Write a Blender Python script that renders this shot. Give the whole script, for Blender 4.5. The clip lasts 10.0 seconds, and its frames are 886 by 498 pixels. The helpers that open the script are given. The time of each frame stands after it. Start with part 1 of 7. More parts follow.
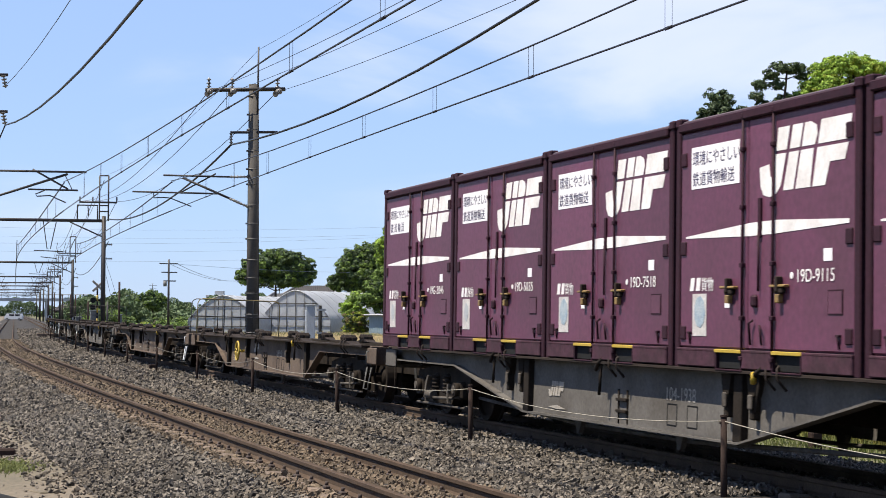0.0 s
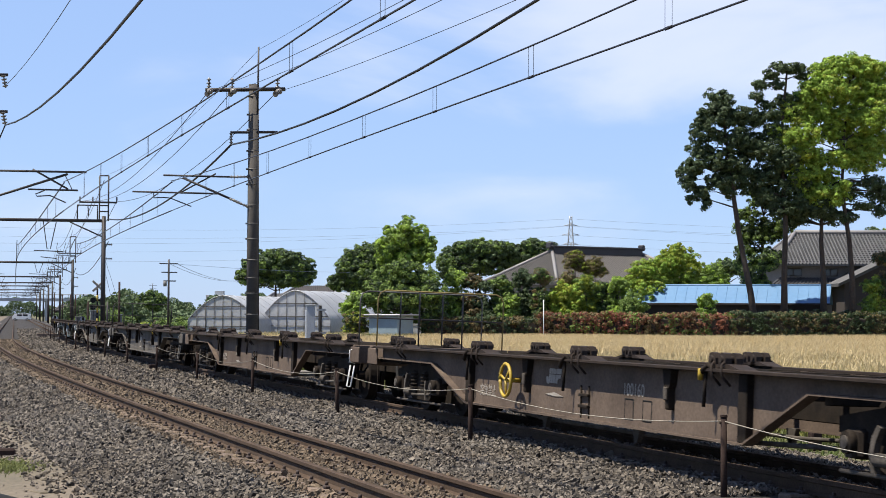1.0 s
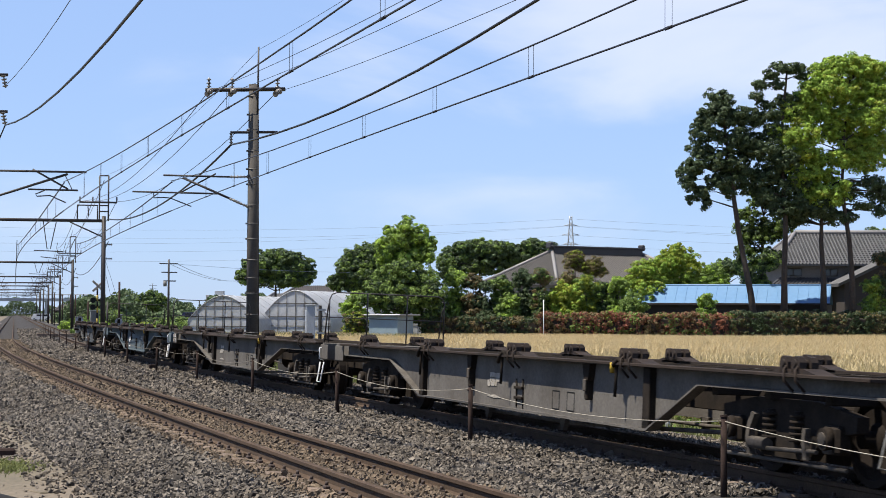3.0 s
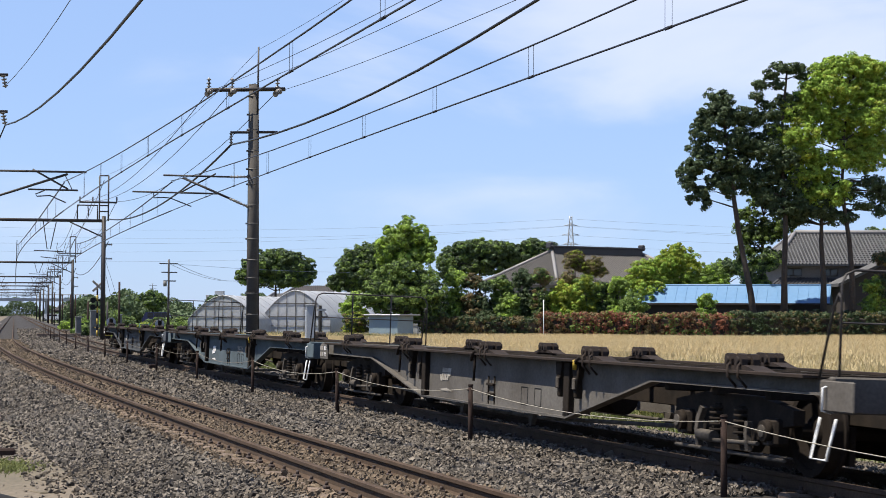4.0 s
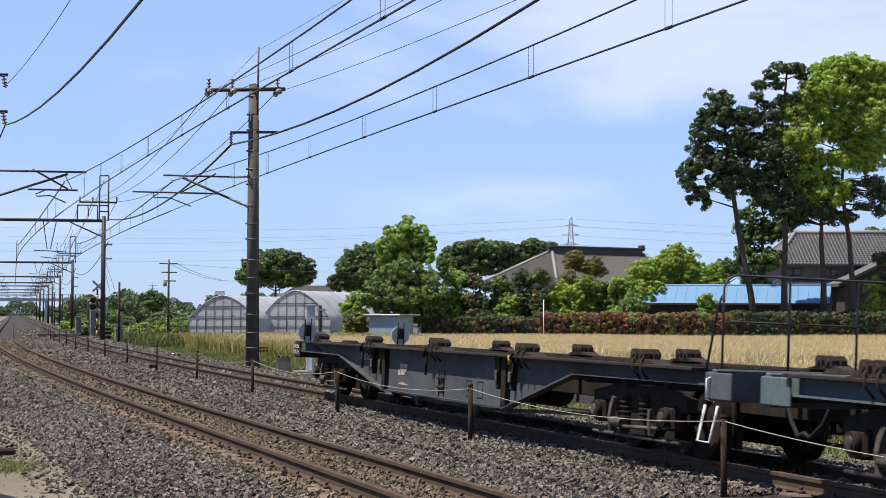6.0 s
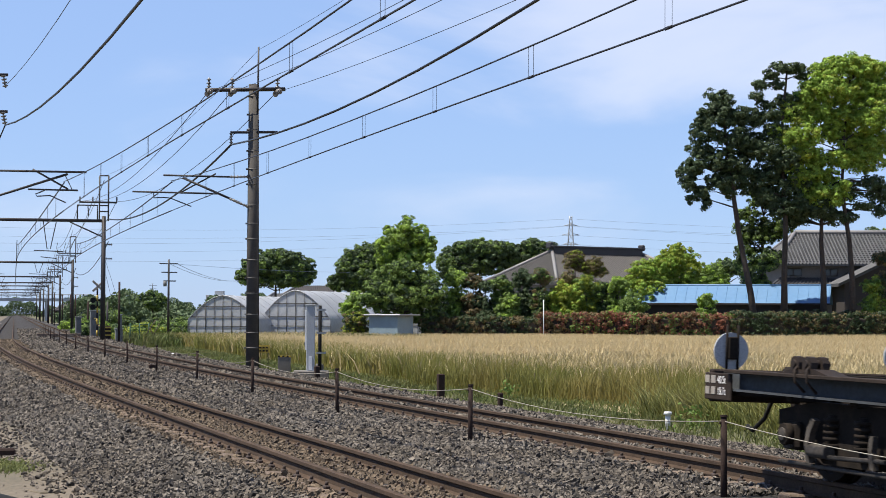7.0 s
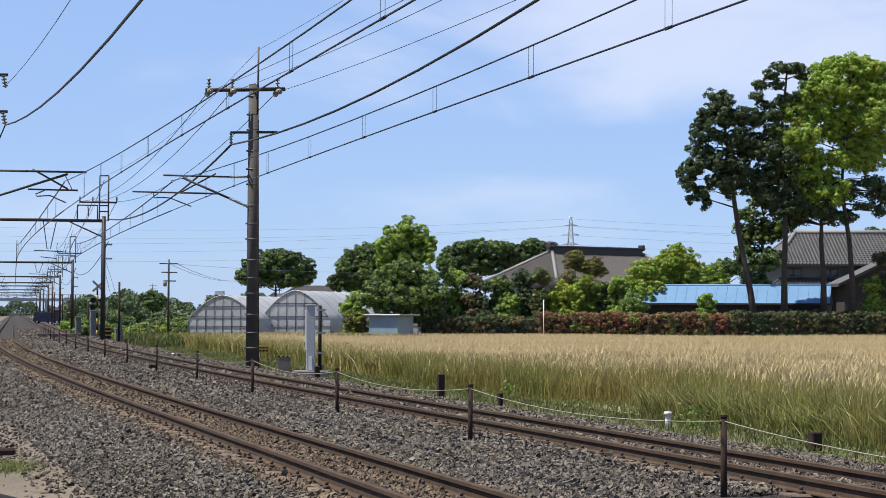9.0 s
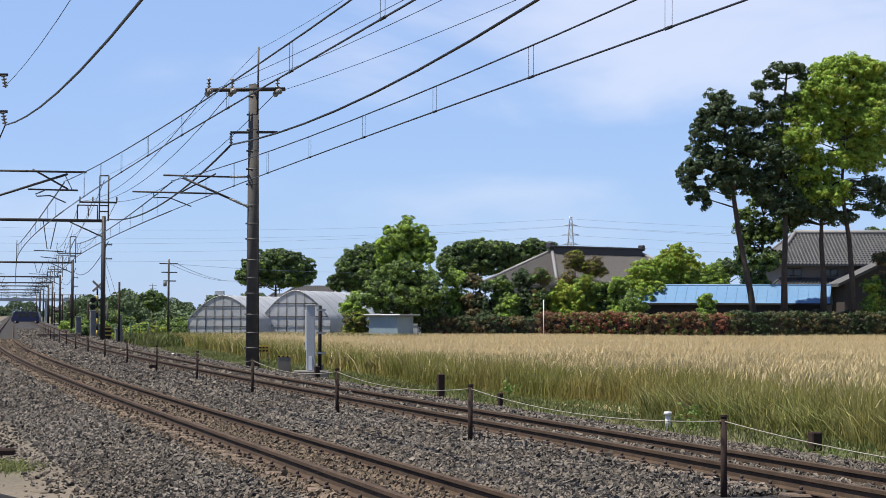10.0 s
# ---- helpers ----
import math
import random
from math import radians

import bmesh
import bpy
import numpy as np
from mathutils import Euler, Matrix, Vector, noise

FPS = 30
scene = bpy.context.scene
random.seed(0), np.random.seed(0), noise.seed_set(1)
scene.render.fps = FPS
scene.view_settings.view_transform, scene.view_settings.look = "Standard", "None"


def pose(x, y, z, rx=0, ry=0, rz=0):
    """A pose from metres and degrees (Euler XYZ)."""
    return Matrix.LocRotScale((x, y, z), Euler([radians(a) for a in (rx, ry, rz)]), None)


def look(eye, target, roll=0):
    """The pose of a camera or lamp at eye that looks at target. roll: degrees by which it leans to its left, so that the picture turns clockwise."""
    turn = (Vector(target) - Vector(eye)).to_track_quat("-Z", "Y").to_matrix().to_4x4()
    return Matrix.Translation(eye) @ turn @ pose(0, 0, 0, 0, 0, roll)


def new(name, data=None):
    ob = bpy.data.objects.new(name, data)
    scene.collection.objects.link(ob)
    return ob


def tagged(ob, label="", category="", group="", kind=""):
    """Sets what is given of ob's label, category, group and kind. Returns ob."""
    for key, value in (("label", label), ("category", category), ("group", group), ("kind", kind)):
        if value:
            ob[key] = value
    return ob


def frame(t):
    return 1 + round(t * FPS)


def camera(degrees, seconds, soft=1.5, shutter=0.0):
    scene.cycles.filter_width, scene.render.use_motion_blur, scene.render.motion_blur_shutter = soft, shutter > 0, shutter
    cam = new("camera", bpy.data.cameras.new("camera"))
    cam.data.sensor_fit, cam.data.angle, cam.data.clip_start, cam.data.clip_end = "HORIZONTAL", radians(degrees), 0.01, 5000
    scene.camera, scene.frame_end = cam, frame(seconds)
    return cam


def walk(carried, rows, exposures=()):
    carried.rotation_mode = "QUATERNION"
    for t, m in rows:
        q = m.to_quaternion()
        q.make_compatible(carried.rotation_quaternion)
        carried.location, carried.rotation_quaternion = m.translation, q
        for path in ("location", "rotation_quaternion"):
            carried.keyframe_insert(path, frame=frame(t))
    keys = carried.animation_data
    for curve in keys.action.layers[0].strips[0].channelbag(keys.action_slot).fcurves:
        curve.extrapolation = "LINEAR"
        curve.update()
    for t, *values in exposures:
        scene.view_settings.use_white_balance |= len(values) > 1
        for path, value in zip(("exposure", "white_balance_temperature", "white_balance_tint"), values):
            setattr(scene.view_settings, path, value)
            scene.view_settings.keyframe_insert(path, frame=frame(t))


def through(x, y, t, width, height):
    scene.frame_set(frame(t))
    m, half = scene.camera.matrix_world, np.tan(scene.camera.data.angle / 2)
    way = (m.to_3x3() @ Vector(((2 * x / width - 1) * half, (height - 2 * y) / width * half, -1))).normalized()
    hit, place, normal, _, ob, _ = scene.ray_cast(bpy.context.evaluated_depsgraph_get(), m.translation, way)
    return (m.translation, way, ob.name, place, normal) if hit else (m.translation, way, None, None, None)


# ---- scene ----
EYE = Vector((0.0, 0.0, 1.561))
YAW, TILT = 0.2986, 0.0356
AHEAD = Vector((math.sin(YAW) * math.cos(TILT), math.cos(YAW) * math.cos(TILT), math.sin(TILT)))
cam = camera(26.99, 10.0, soft=0.5, shutter=0.06)
walk(cam, [(0.0, look(EYE, EYE + AHEAD * 50, 0.246)), (10.0, look(EYE, EYE + AHEAD * 50, 0.246))], exposures=[(0.0, 0.86, 6720, 10), (1.0, 0.79, 6640, 10), (5.5, 0.78, 6600, 10), (7.0, 0.69, 6510, 10), (10.0, 0.66, 6500, 10)])

# ---- light ----
SUN_TO = Vector((-0.43, 0.03, 0.9)).normalized()
world = bpy.data.worlds.new("sky_world")
scene.world = world
world.use_nodes = True


def build_world():
    nt = world.node_tree
    nt.nodes.clear()
    n, l = nt.nodes.new, nt.links.new
    out, bg, sky = n("ShaderNodeOutputWorld"), n("ShaderNodeBackground"), n("ShaderNodeTexSky")
    sky.sky_type, sky.sun_disc = "NISHITA", False
    sky.sun_elevation = math.asin(SUN_TO.z)
    sky.sun_rotation = math.atan2(SUN_TO.x, SUN_TO.y)
    sky.air_density, sky.dust_density, sky.ozone_density = 1.0, 0.1, 3.0
    # thin high cloud: wisps everywhere, thickest in a bank high on the right
    co, mp, no, no2 = n("ShaderNodeTexCoord"), n("ShaderNodeMapping"), n("ShaderNodeTexNoise"), n("ShaderNodeTexNoise")
    mp.inputs["Rotation"].default_value = (0.0, 0.25, 0.3)
    mp.inputs["Scale"].default_value = (3.2, 2.0, 9.0)
    mp.inputs["Location"].default_value = (0.35, 0.1, 0.42)
    no.inputs["Scale"].default_value, no.inputs["Detail"].default_value, no.inputs["Roughness"].default_value = 1.7, 7.0, 0.5
    no.inputs["Distortion"].default_value = 0.5
    l(co.outputs["Generated"], mp.inputs["Vector"])
    l(mp.outputs["Vector"], no.inputs["Vector"])

    def along(direction, lo, hi):
        dot, ease = n("ShaderNodeVectorMath"), n("ShaderNodeMapRange")
        dot.operation, ease.interpolation_type = "DOT_PRODUCT", "SMOOTHSTEP"
        dot.inputs[1].default_value = direction
        ease.inputs["From Min"].default_value, ease.inputs["From Max"].default_value = lo, hi
        l(co.outputs["Generated"], dot.inputs[0])
        l(dot.outputs["Value"], ease.inputs["Value"])
        return ease.outputs["Result"]

    def times(p, q, op="MULTIPLY"):
        m = n("ShaderNodeMath")
        m.operation = op
        for k, v in enumerate((p, q)):
            if isinstance(v, float):
                m.inputs[k].default_value = v
            else:
                l(v, m.inputs[k])
        return m.outputs[0]

    side, up = (math.cos(YAW), -math.sin(YAW), 0.0), (0.12, -0.04, 1.0)
    bank = times(times(along(side, -0.12, 0.06), along(up, 0.09, 0.165)), along((0.0, 0.0, -1.0), -0.45, -0.2))
    level = times(times(bank, 0.3), times(along(up, 0.03, 0.3), 0.05), "ADD")
    mul = n("ShaderNodeMapRange")
    mul.interpolation_type = "SMOOTHSTEP"
    mul.inputs["From Min"].default_value, mul.inputs["From Max"].default_value = 0.5, 0.88
    mul.inputs["To Max"].default_value = 0.5
    l(times(no.outputs["Fac"], level, "ADD"), mul.inputs["Value"])
    tint, mix = n("ShaderNodeMix"), n("ShaderNodeMix")
    tint.data_type = mix.data_type = "RGBA"
    tint.blend_type = "MULTIPLY"
    tint.inputs["Factor"].default_value = 1.0
    tint.inputs[7].default_value = SKY_TINT
    veil = n("ShaderNodeMix")
    veil.data_type = "RGBA"
    l(times(times(along((0.0, 0.0, -1.0), -0.5, -0.2), 0.56), 0.06, "ADD"), veil.inputs["Factor"])
    veil.inputs[7].default_value = HAZE
    l(sky.outputs["Color"], tint.inputs[6])
    l(tint.outputs[2], veil.inputs[6])
    l(mul.outputs[0], mix.inputs["Factor"])
    l(veil.outputs[2], mix.inputs[6])
    mix.inputs[7].default_value = CLOUD
    l(mix.outputs[2], bg.inputs["Color"])
    bg.inputs["Strength"].default_value = SKY_STRENGTH
    l(bg.outputs["Background"], out.inputs["Surface"])


SKY_TINT, CLOUD, HAZE, SKY_STRENGTH = (0.8, 0.93, 1.22, 1), (8.6, 8.7, 9.6, 1), (3.8, 5.4, 8.7, 1), 0.0708
build_world()
sun = new("sun", bpy.data.lights.new("sun", "SUN"))
sun.data.energy, sun.data.angle, sun.data.color = 5.0, radians(0.53), (1.0, 0.935, 0.82)
sun.matrix_world = look(SUN_TO * 100, (0, 0, 0))


# ---- materials ----
TONE = 0.83   # all paints and plants a shade below their swatches


def material(name, colour, rough=0.7, metal=0.0, other=None, scale=8.0, fine=60.0, amount=0.5, bump=0.0, grain=0.25, spec=0.5, per_object=0.0, per_island=0.0, alpha=None, trans=0.0, third=None):
    other = other or tuple(c * 0.72 for c in colour)
    colour, other = tuple(c * TONE for c in colour), tuple(c * TONE for c in other)
    m = bpy.data.materials.new(name)
    m.use_nodes = True
    nt = m.node_tree
    n, l = nt.nodes.new, nt.links.new
    b = nt.nodes["Principled BSDF"]
    b.inputs["Roughness"].default_value, b.inputs["Metallic"].default_value = rough, metal
    b.inputs["Specular IOR Level"].default_value = spec
    co = n("ShaderNodeTexCoord")
    big, small = n("ShaderNodeTexNoise"), n("ShaderNodeTexNoise")
    big.inputs["Scale"].default_value, big.inputs["Detail"].default_value, big.inputs["Roughness"].default_value = scale, 5.0, 0.62
    small.inputs["Scale"].default_value, small.inputs["Detail"].default_value = fine, 3.0
    l(co.outputs["Object"], big.inputs["Vector"])
    l(co.outputs["Object"], small.inputs["Vector"])
    ramp = n("ShaderNodeValToRGB")
    ramp.color_ramp.elements[0].position, ramp.color_ramp.elements[1].position = 0.5 - 0.22, 0.5 + 0.22
    ramp.color_ramp.elements[0].color = (*colour, 1)
    ramp.color_ramp.elements[1].color = (*(colour[i] * (1 - amount) + other[i] * amount for i in range(3)), 1)
    if third:
        e = ramp.color_ramp.elements.new(0.62)
        e.color = (*third, 1)
    l(big.outputs["Fac"], ramp.inputs["Fac"])
    mul = n("ShaderNodeMix")
    mul.data_type, mul.blend_type = "RGBA", "MULTIPLY"
    mul.inputs["Factor"].default_value = 1.0
    mr = n("ShaderNodeMapRange")
    mr.inputs["From Min"].default_value, mr.inputs["From Max"].default_value = 0.25, 0.75
    mr.inputs["To Min"].default_value, mr.inputs["To Max"].default_value = 1 - grain, 1 + grain
    l(small.outputs["Fac"], mr.inputs["Value"])
    l(ramp.outputs["Color"], mul.inputs[6])
    l(mr.outputs["Result"], mul.inputs[7])
    last = mul.outputs[2]
    for strength, node, sock in ((per_object, "ShaderNodeObjectInfo", "Random"), (per_island, "ShaderNodeNewGeometry", "Random Per Island")):
        if strength:
            info, r2, m2 = n(node), n("ShaderNodeMapRange"), n("ShaderNodeMix")
            m2.data_type, m2.blend_type = "RGBA", "MULTIPLY"
            m2.inputs["Factor"].default_value = 1.0
            r2.inputs["To Min"].default_value, r2.inputs["To Max"].default_value = 1 - strength, 1 + strength
            l(info.outputs[sock], r2.inputs["Value"])
            l(last, m2.inputs[6])
            l(r2.outputs["Result"], m2.inputs[7])
            last = m2.outputs[2]
    l(last, b.inputs["Base Color"])
    if bump:
        bp = n("ShaderNodeBump")
        bp.inputs["Strength"].default_value, bp.inputs["Distance"].default_value = min(1.0, bump), 0.02
        l(small.outputs["Fac"], bp.inputs["Height"])
        l(bp.outputs["Normal"], b.inputs["Normal"])
    if trans:
        b.inputs["Transmission Weight"].default_value = trans
    if alpha:
        b.inputs["Alpha"].default_value = alpha
    return m


def leaf_material(name, a, c, scale=0.5, through=0.35, spread=0.35):
    """Leaves: two greens in patches, each leaf a little different, with light shining through."""
    m = material(name, a, 0.6, other=c, scale=scale, fine=9.0, amount=1.0, grain=0.2, spec=0.25, per_island=spread)
    nt = m.node_tree
    b = nt.nodes["Principled BSDF"]
    src = b.inputs["Base Color"].links[0].from_socket
    t, mix = nt.nodes.new("ShaderNodeBsdfTranslucent"), nt.nodes.new("ShaderNodeMixShader")
    mix.inputs[0].default_value = through
    nt.links.new(src, t.inputs["Color"])
    nt.links.new(b.outputs[0], mix.inputs[1])
    nt.links.new(t.outputs[0], mix.inputs[2])
    nt.links.new(mix.outputs[0], nt.nodes["Material Output"].inputs["Surface"])
    return m


M = {}
M["rail"] = material("rusty_rail", (0.098, 0.066, 0.046), 0.9, other=(0.058, 0.04, 0.028), scale=3, fine=40, amount=1, bump=0.2, spec=0.15)
M["railtop"] = material("worn_rail_head", (0.19, 0.135, 0.098), 0.7, 0.0, other=(0.13, 0.094, 0.072), scale=2, fine=50, amount=1)
# bed near black: the shade in the gaps between stones is painted in
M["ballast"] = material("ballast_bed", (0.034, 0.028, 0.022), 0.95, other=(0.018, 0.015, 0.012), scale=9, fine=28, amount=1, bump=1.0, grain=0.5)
M["stone"] = material("ballast_stone", (0.13, 0.114, 0.096), 0.8, other=(0.098, 0.078, 0.056), scale=0.5, fine=30, amount=1, grain=0.35, per_island=0.85, spec=0.4)
M["rust_stone"] = material("rust_stained_stone", (0.165, 0.122, 0.08), 0.9, other=(0.1, 0.072, 0.047), scale=0.9, fine=30, amount=1, grain=0.25, per_island=0.45)
M["sleeper"] = material("rust_stained_concrete_sleeper", (0.2, 0.145, 0.105), 0.9, other=(0.12, 0.085, 0.06), scale=4, fine=50, amount=1, bump=0.3, per_object=0.2)
M["clip"] = material("rusty_clip", (0.05, 0.032, 0.025), 0.8, fine=80)
M["soil"] = material("dry_soil", (0.19, 0.15, 0.11), 0.95, other=(0.11, 0.095, 0.06), scale=0.35, fine=12, amount=1, bump=0.6, grain=0.35)
M["verge"] = material("grassy_ground", (0.085, 0.1, 0.032), 0.95, other=(0.15, 0.125, 0.07), scale=0.5, fine=9, amount=1, bump=0.5, grain=0.4)
M["fieldfloor"] = material("wheat_field_floor", (0.34, 0.28, 0.15), 0.95, other=(0.4, 0.32, 0.18), scale=0.12, fine=5, amount=1, bump=0.5)
M["concrete"] = material("weathered_concrete", (0.2, 0.185, 0.165), 0.9, other=(0.13, 0.115, 0.1), scale=2, fine=40, amount=1, bump=0.25)
M["poleconc"] = material("dark_pole_concrete", (0.11, 0.1, 0.09), 0.95, other=(0.065, 0.06, 0.056), scale=1.2, fine=40, amount=1, bump=0.2)
M["darksteel"] = material("dark_weathered_steel", (0.055, 0.05, 0.05), 0.6, 0.3, other=(0.035, 0.03, 0.028), scale=3, fine=50, amount=1)
M["galv"] = material("galvanised_steel", (0.4, 0.41, 0.42), 0.5, 0.5, scale=5, fine=60)
M["poleband"] = material("dull_steel_band", (0.16, 0.15, 0.14), 0.6, 0.3, scale=5, fine=60)
# pale blue-grey: distance haze is painted into the wire's colour
M["farwire"] = material("haze_tinted_power_line", (0.34, 0.4, 0.48), 0.7)
M["wire"] = material("contact_wire", (0.035, 0.035, 0.04), 0.5, 0.4)
M["porcelain"] = material("grey_porcelain", (0.24, 0.225, 0.21), 0.3, scale=6)
M["postiron"] = material("rusty_fence_post", (0.05, 0.034, 0.028), 0.9, other=(0.04, 0.028, 0.025), scale=6, fine=60, amount=1, bump=0.2, spec=0.1)
M["rope"] = material("tiger_rope", (0.36, 0.33, 0.27), 0.9, fine=200)
M["white"] = material("white_enamel", (0.75, 0.76, 0.76), 0.45, scale=3, amount=0.15)
M["whitemark"] = material("worn_white_marking", (0.94, 0.92, 0.9), 0.6, other=(0.5, 0.45, 0.42), scale=3, fine=25, amount=0.6, grain=0.1)
M["fadedmark"] = material("faded_beige_marking", (0.42, 0.38, 0.32), 0.7, other=(0.25, 0.22, 0.19), scale=4, fine=25, amount=1, grain=0.15)
M["paper"] = material("white_label_paper", (0.9, 0.88, 0.9), 0.6, scale=4, amount=0.15, grain=0.08)
M["ink"] = material("dark_blue_lettering", (0.06, 0.05, 0.11), 0.7)
M["greybox"] = material("grey_cabinet_paint", (0.42, 0.44, 0.46), 0.5, scale=2, amount=0.3)
M["yellow"] = material("yellow_paint", (0.5, 0.34, 0.035), 0.5, scale=6, amount=0.4)
M["cabinet"] = material("dull_grey_cabinet", (0.2, 0.2, 0.19), 0.7, other=(0.13, 0.13, 0.12), scale=2, amount=1)
M["oldrope"] = material("weathered_rope", (0.16, 0.14, 0.11), 0.9, fine=200)
M["black"] = material("black_paint", (0.02, 0.02, 0.02), 0.8, spec=0.12)
M["purple"] = material("purple_container_paint", (0.142, 0.043, 0.086), 0.5, other=(0.1, 0.038, 0.06), scale=1.1, fine=14, amount=1, grain=0.2, per_object=0.12, bump=0.03, spec=0.3)
M["purpledark"] = material("dark_purple_container_frame", (0.044, 0.014, 0.024), 0.65, other=(0.026, 0.011, 0.017), scale=2, fine=30, amount=1, spec=0.15)
M["purplegrimy"] = material("grimy_purple_base_rail", (0.085, 0.032, 0.052), 0.7, other=(0.045, 0.026, 0.03), scale=2.2, fine=18, amount=1, grain=0.3, spec=0.15)
M["purpletop"] = material("sunbleached_roof", (0.09, 0.06, 0.075), 0.7, scale=2)
M["sillblue"] = material("dusty_blue_grey_wagon", (0.082, 0.094, 0.108), 0.85, other=(0.05, 0.049, 0.048), scale=1.5, fine=30, amount=1, grain=0.18, spec=0.2)
M["sillteal"] = material("dusty_teal_grey_wagon", (0.1, 0.132, 0.15), 0.85, other=(0.07, 0.088, 0.098), scale=1.5, fine=30, amount=1, grain=0.18, spec=0.2)
M["sillgrey"] = material("dirty_grey_wagon", (0.15, 0.14, 0.128), 0.85, other=(0.08, 0.07, 0.06), scale=1.3, fine=30, amount=1, grain=0.2, spec=0.2)
M["sillbrown"] = material("brake_dust_brown_wagon", (0.165, 0.124, 0.095), 0.85, other=(0.08, 0.058, 0.045), scale=1.3, fine=30, amount=1, grain=0.22, spec=0.2)
# shade beneath the wagons is put into this near-black colour
M["bogie"] = material("shade_dark_underframe", (0.014, 0.012, 0.0105), 0.9, other=(0.034, 0.026, 0.02), scale=4, fine=50, amount=1, spec=0.1)
M["wheel"] = material("wheel_steel", (0.02, 0.015, 0.012), 0.85, 0.0, scale=4, spec=0.15)
M["deckrust"] = material("rusty_deck", (0.046, 0.033, 0.026), 0.9, other=(0.02, 0.016, 0.014), scale=3, fine=40, amount=1, spec=0.15)
M["railyellow"] = material("worn_yellow_railing", (0.3, 0.22, 0.05), 0.7, other=(0.1, 0.08, 0.04), scale=2.5, amount=1)
M["railgrey"] = material("dull_grey_railing", (0.12, 0.12, 0.115), 0.7, other=(0.06, 0.055, 0.05), scale=3, amount=1)
# paler grey paints in the sunlight caught by outer running gear
M["gear"] = material("sunlit_running_gear", (0.12, 0.105, 0.09), 0.85, other=(0.04, 0.034, 0.028), scale=5, amount=1, spec=0.2)
M["lockblack"] = material("oily_black_lock", (0.022, 0.018, 0.017), 0.75, other=(0.045, 0.032, 0.025), scale=6, fine=60, amount=1, spec=0.15)
M["brass"] = material("worn_ochre_handle", (0.34, 0.22, 0.06), 0.6, other=(0.16, 0.1, 0.04), scale=9, amount=1)
M["platepaper"] = material("yellowed_notice_paper", (0.66, 0.63, 0.6), 0.6, other=(0.45, 0.42, 0.4), scale=7, amount=1)
M["bluevinyl"] = material("faded_light_blue_print", (0.25, 0.34, 0.42), 0.6, other=(0.45, 0.5, 0.52), scale=9, amount=1)
M["redmark"] = material("brick_red_panel", (0.17, 0.06, 0.04), 0.7)


# ---- mesh helpers ----
def part(name, bm, mat, parent=None, label="", at=None, smooth=False):
    """Links a bmesh as one mesh object under a thing or a part."""
    me = bpy.data.meshes.new(name)
    if smooth:
        for f in bm.faces:
            f.smooth = True
    bm.to_mesh(me)
    bm.free()
    for m in mat if isinstance(mat, (list, tuple)) else (mat,):
        me.materials.append(M[m])
    ob = new(name, me)
    if at is not None:
        ob.matrix_basis = at
    if parent:
        ob.parent = parent
    if label:
        ob["label"] = label
    return ob


def thing(name, m, label, category, group="", kind=""):
    ob = new(name)
    ob.empty_display_size = 0.3
    ob.matrix_basis = m
    return tagged(ob, label, category, group, kind)


def raw(name, verts, faces, mat, parent=None, smooth=False, label=""):
    me = bpy.data.meshes.new(name)
    me.from_pydata(verts, [], faces)
    me.materials.append(M[mat])
    if smooth:
        me.polygons.foreach_set("use_smooth", [True] * len(me.polygons))
    me.update()
    ob = new(name, me)
    if parent:
        ob.parent = parent
    if label:
        ob["label"] = label
    return ob


def box(bm, x0, x1, y0, y1, z0, z1, bevel=0.0, mat=0):
    """An axis-aligned block with edges broken by bevel."""
    made = bmesh.ops.create_cube(bm, size=1, matrix=Matrix.Translation(((x0 + x1) / 2, (y0 + y1) / 2, (z0 + z1) / 2)) @ Matrix.Diagonal((abs(x1 - x0), abs(y1 - y0), abs(z1 - z0), 1)))
    vs = made["verts"]
    faces = {f for v in vs for f in v.link_faces}
    for f in faces:
        f.material_index = mat
    if bevel:
        es = list({e for v in vs for e in v.link_edges})
        got = bmesh.ops.bevel(bm, geom=es, offset=bevel, segments=1, affect="EDGES")
        for f in got["faces"]:
            f.material_index = mat
    return vs


def rod(bm, a, b, r, r2=None, seg=8, mat=0):
    """A round bar from a to b."""
    a, b = Vector(a), Vector(b)
    d = b - a
    turn = d.to_track_quat("Z", "Y").to_matrix().to_4x4()
    made = bmesh.ops.create_cone(bm, cap_ends=True, segments=seg, radius1=r, radius2=r if r2 is None else r2, depth=d.length, matrix=Matrix.Translation((a + b) / 2) @ turn)
    for f in {f for v in made["verts"] for f in v.link_faces}:
        f.material_index = mat
        if len(f.verts) == 4 and seg > 5:
            f.smooth = True
    return made["verts"]


def pipe(bm, pts, r, seg=6, mat=0):
    """One bent tube through the points."""
    pts = [Vector(p) for p in pts]
    rings, side = [], None
    for i, p in enumerate(pts):
        d = (pts[min(i + 1, len(pts) - 1)] - pts[max(i - 1, 0)]).normalized()
        if side is None:
            side = d.orthogonal().normalized()
        side = (side - d * side.dot(d)).normalized()
        up = d.cross(side)
        rings.append([bm.verts.new(p + (side * math.cos(2 * math.pi * k / seg) + up * math.sin(2 * math.pi * k / seg)) * r) for k in range(seg)])
    for a, b in zip(rings, rings[1:]):
        for k in range(seg):
            f = bm.faces.new((a[k], a[(k + 1) % seg], b[(k + 1) % seg], b[k]))
            f.material_index, f.smooth = mat, seg > 4
    for ring in (rings[0][::-1], rings[-1]):
        bm.faces.new(ring).material_index = mat


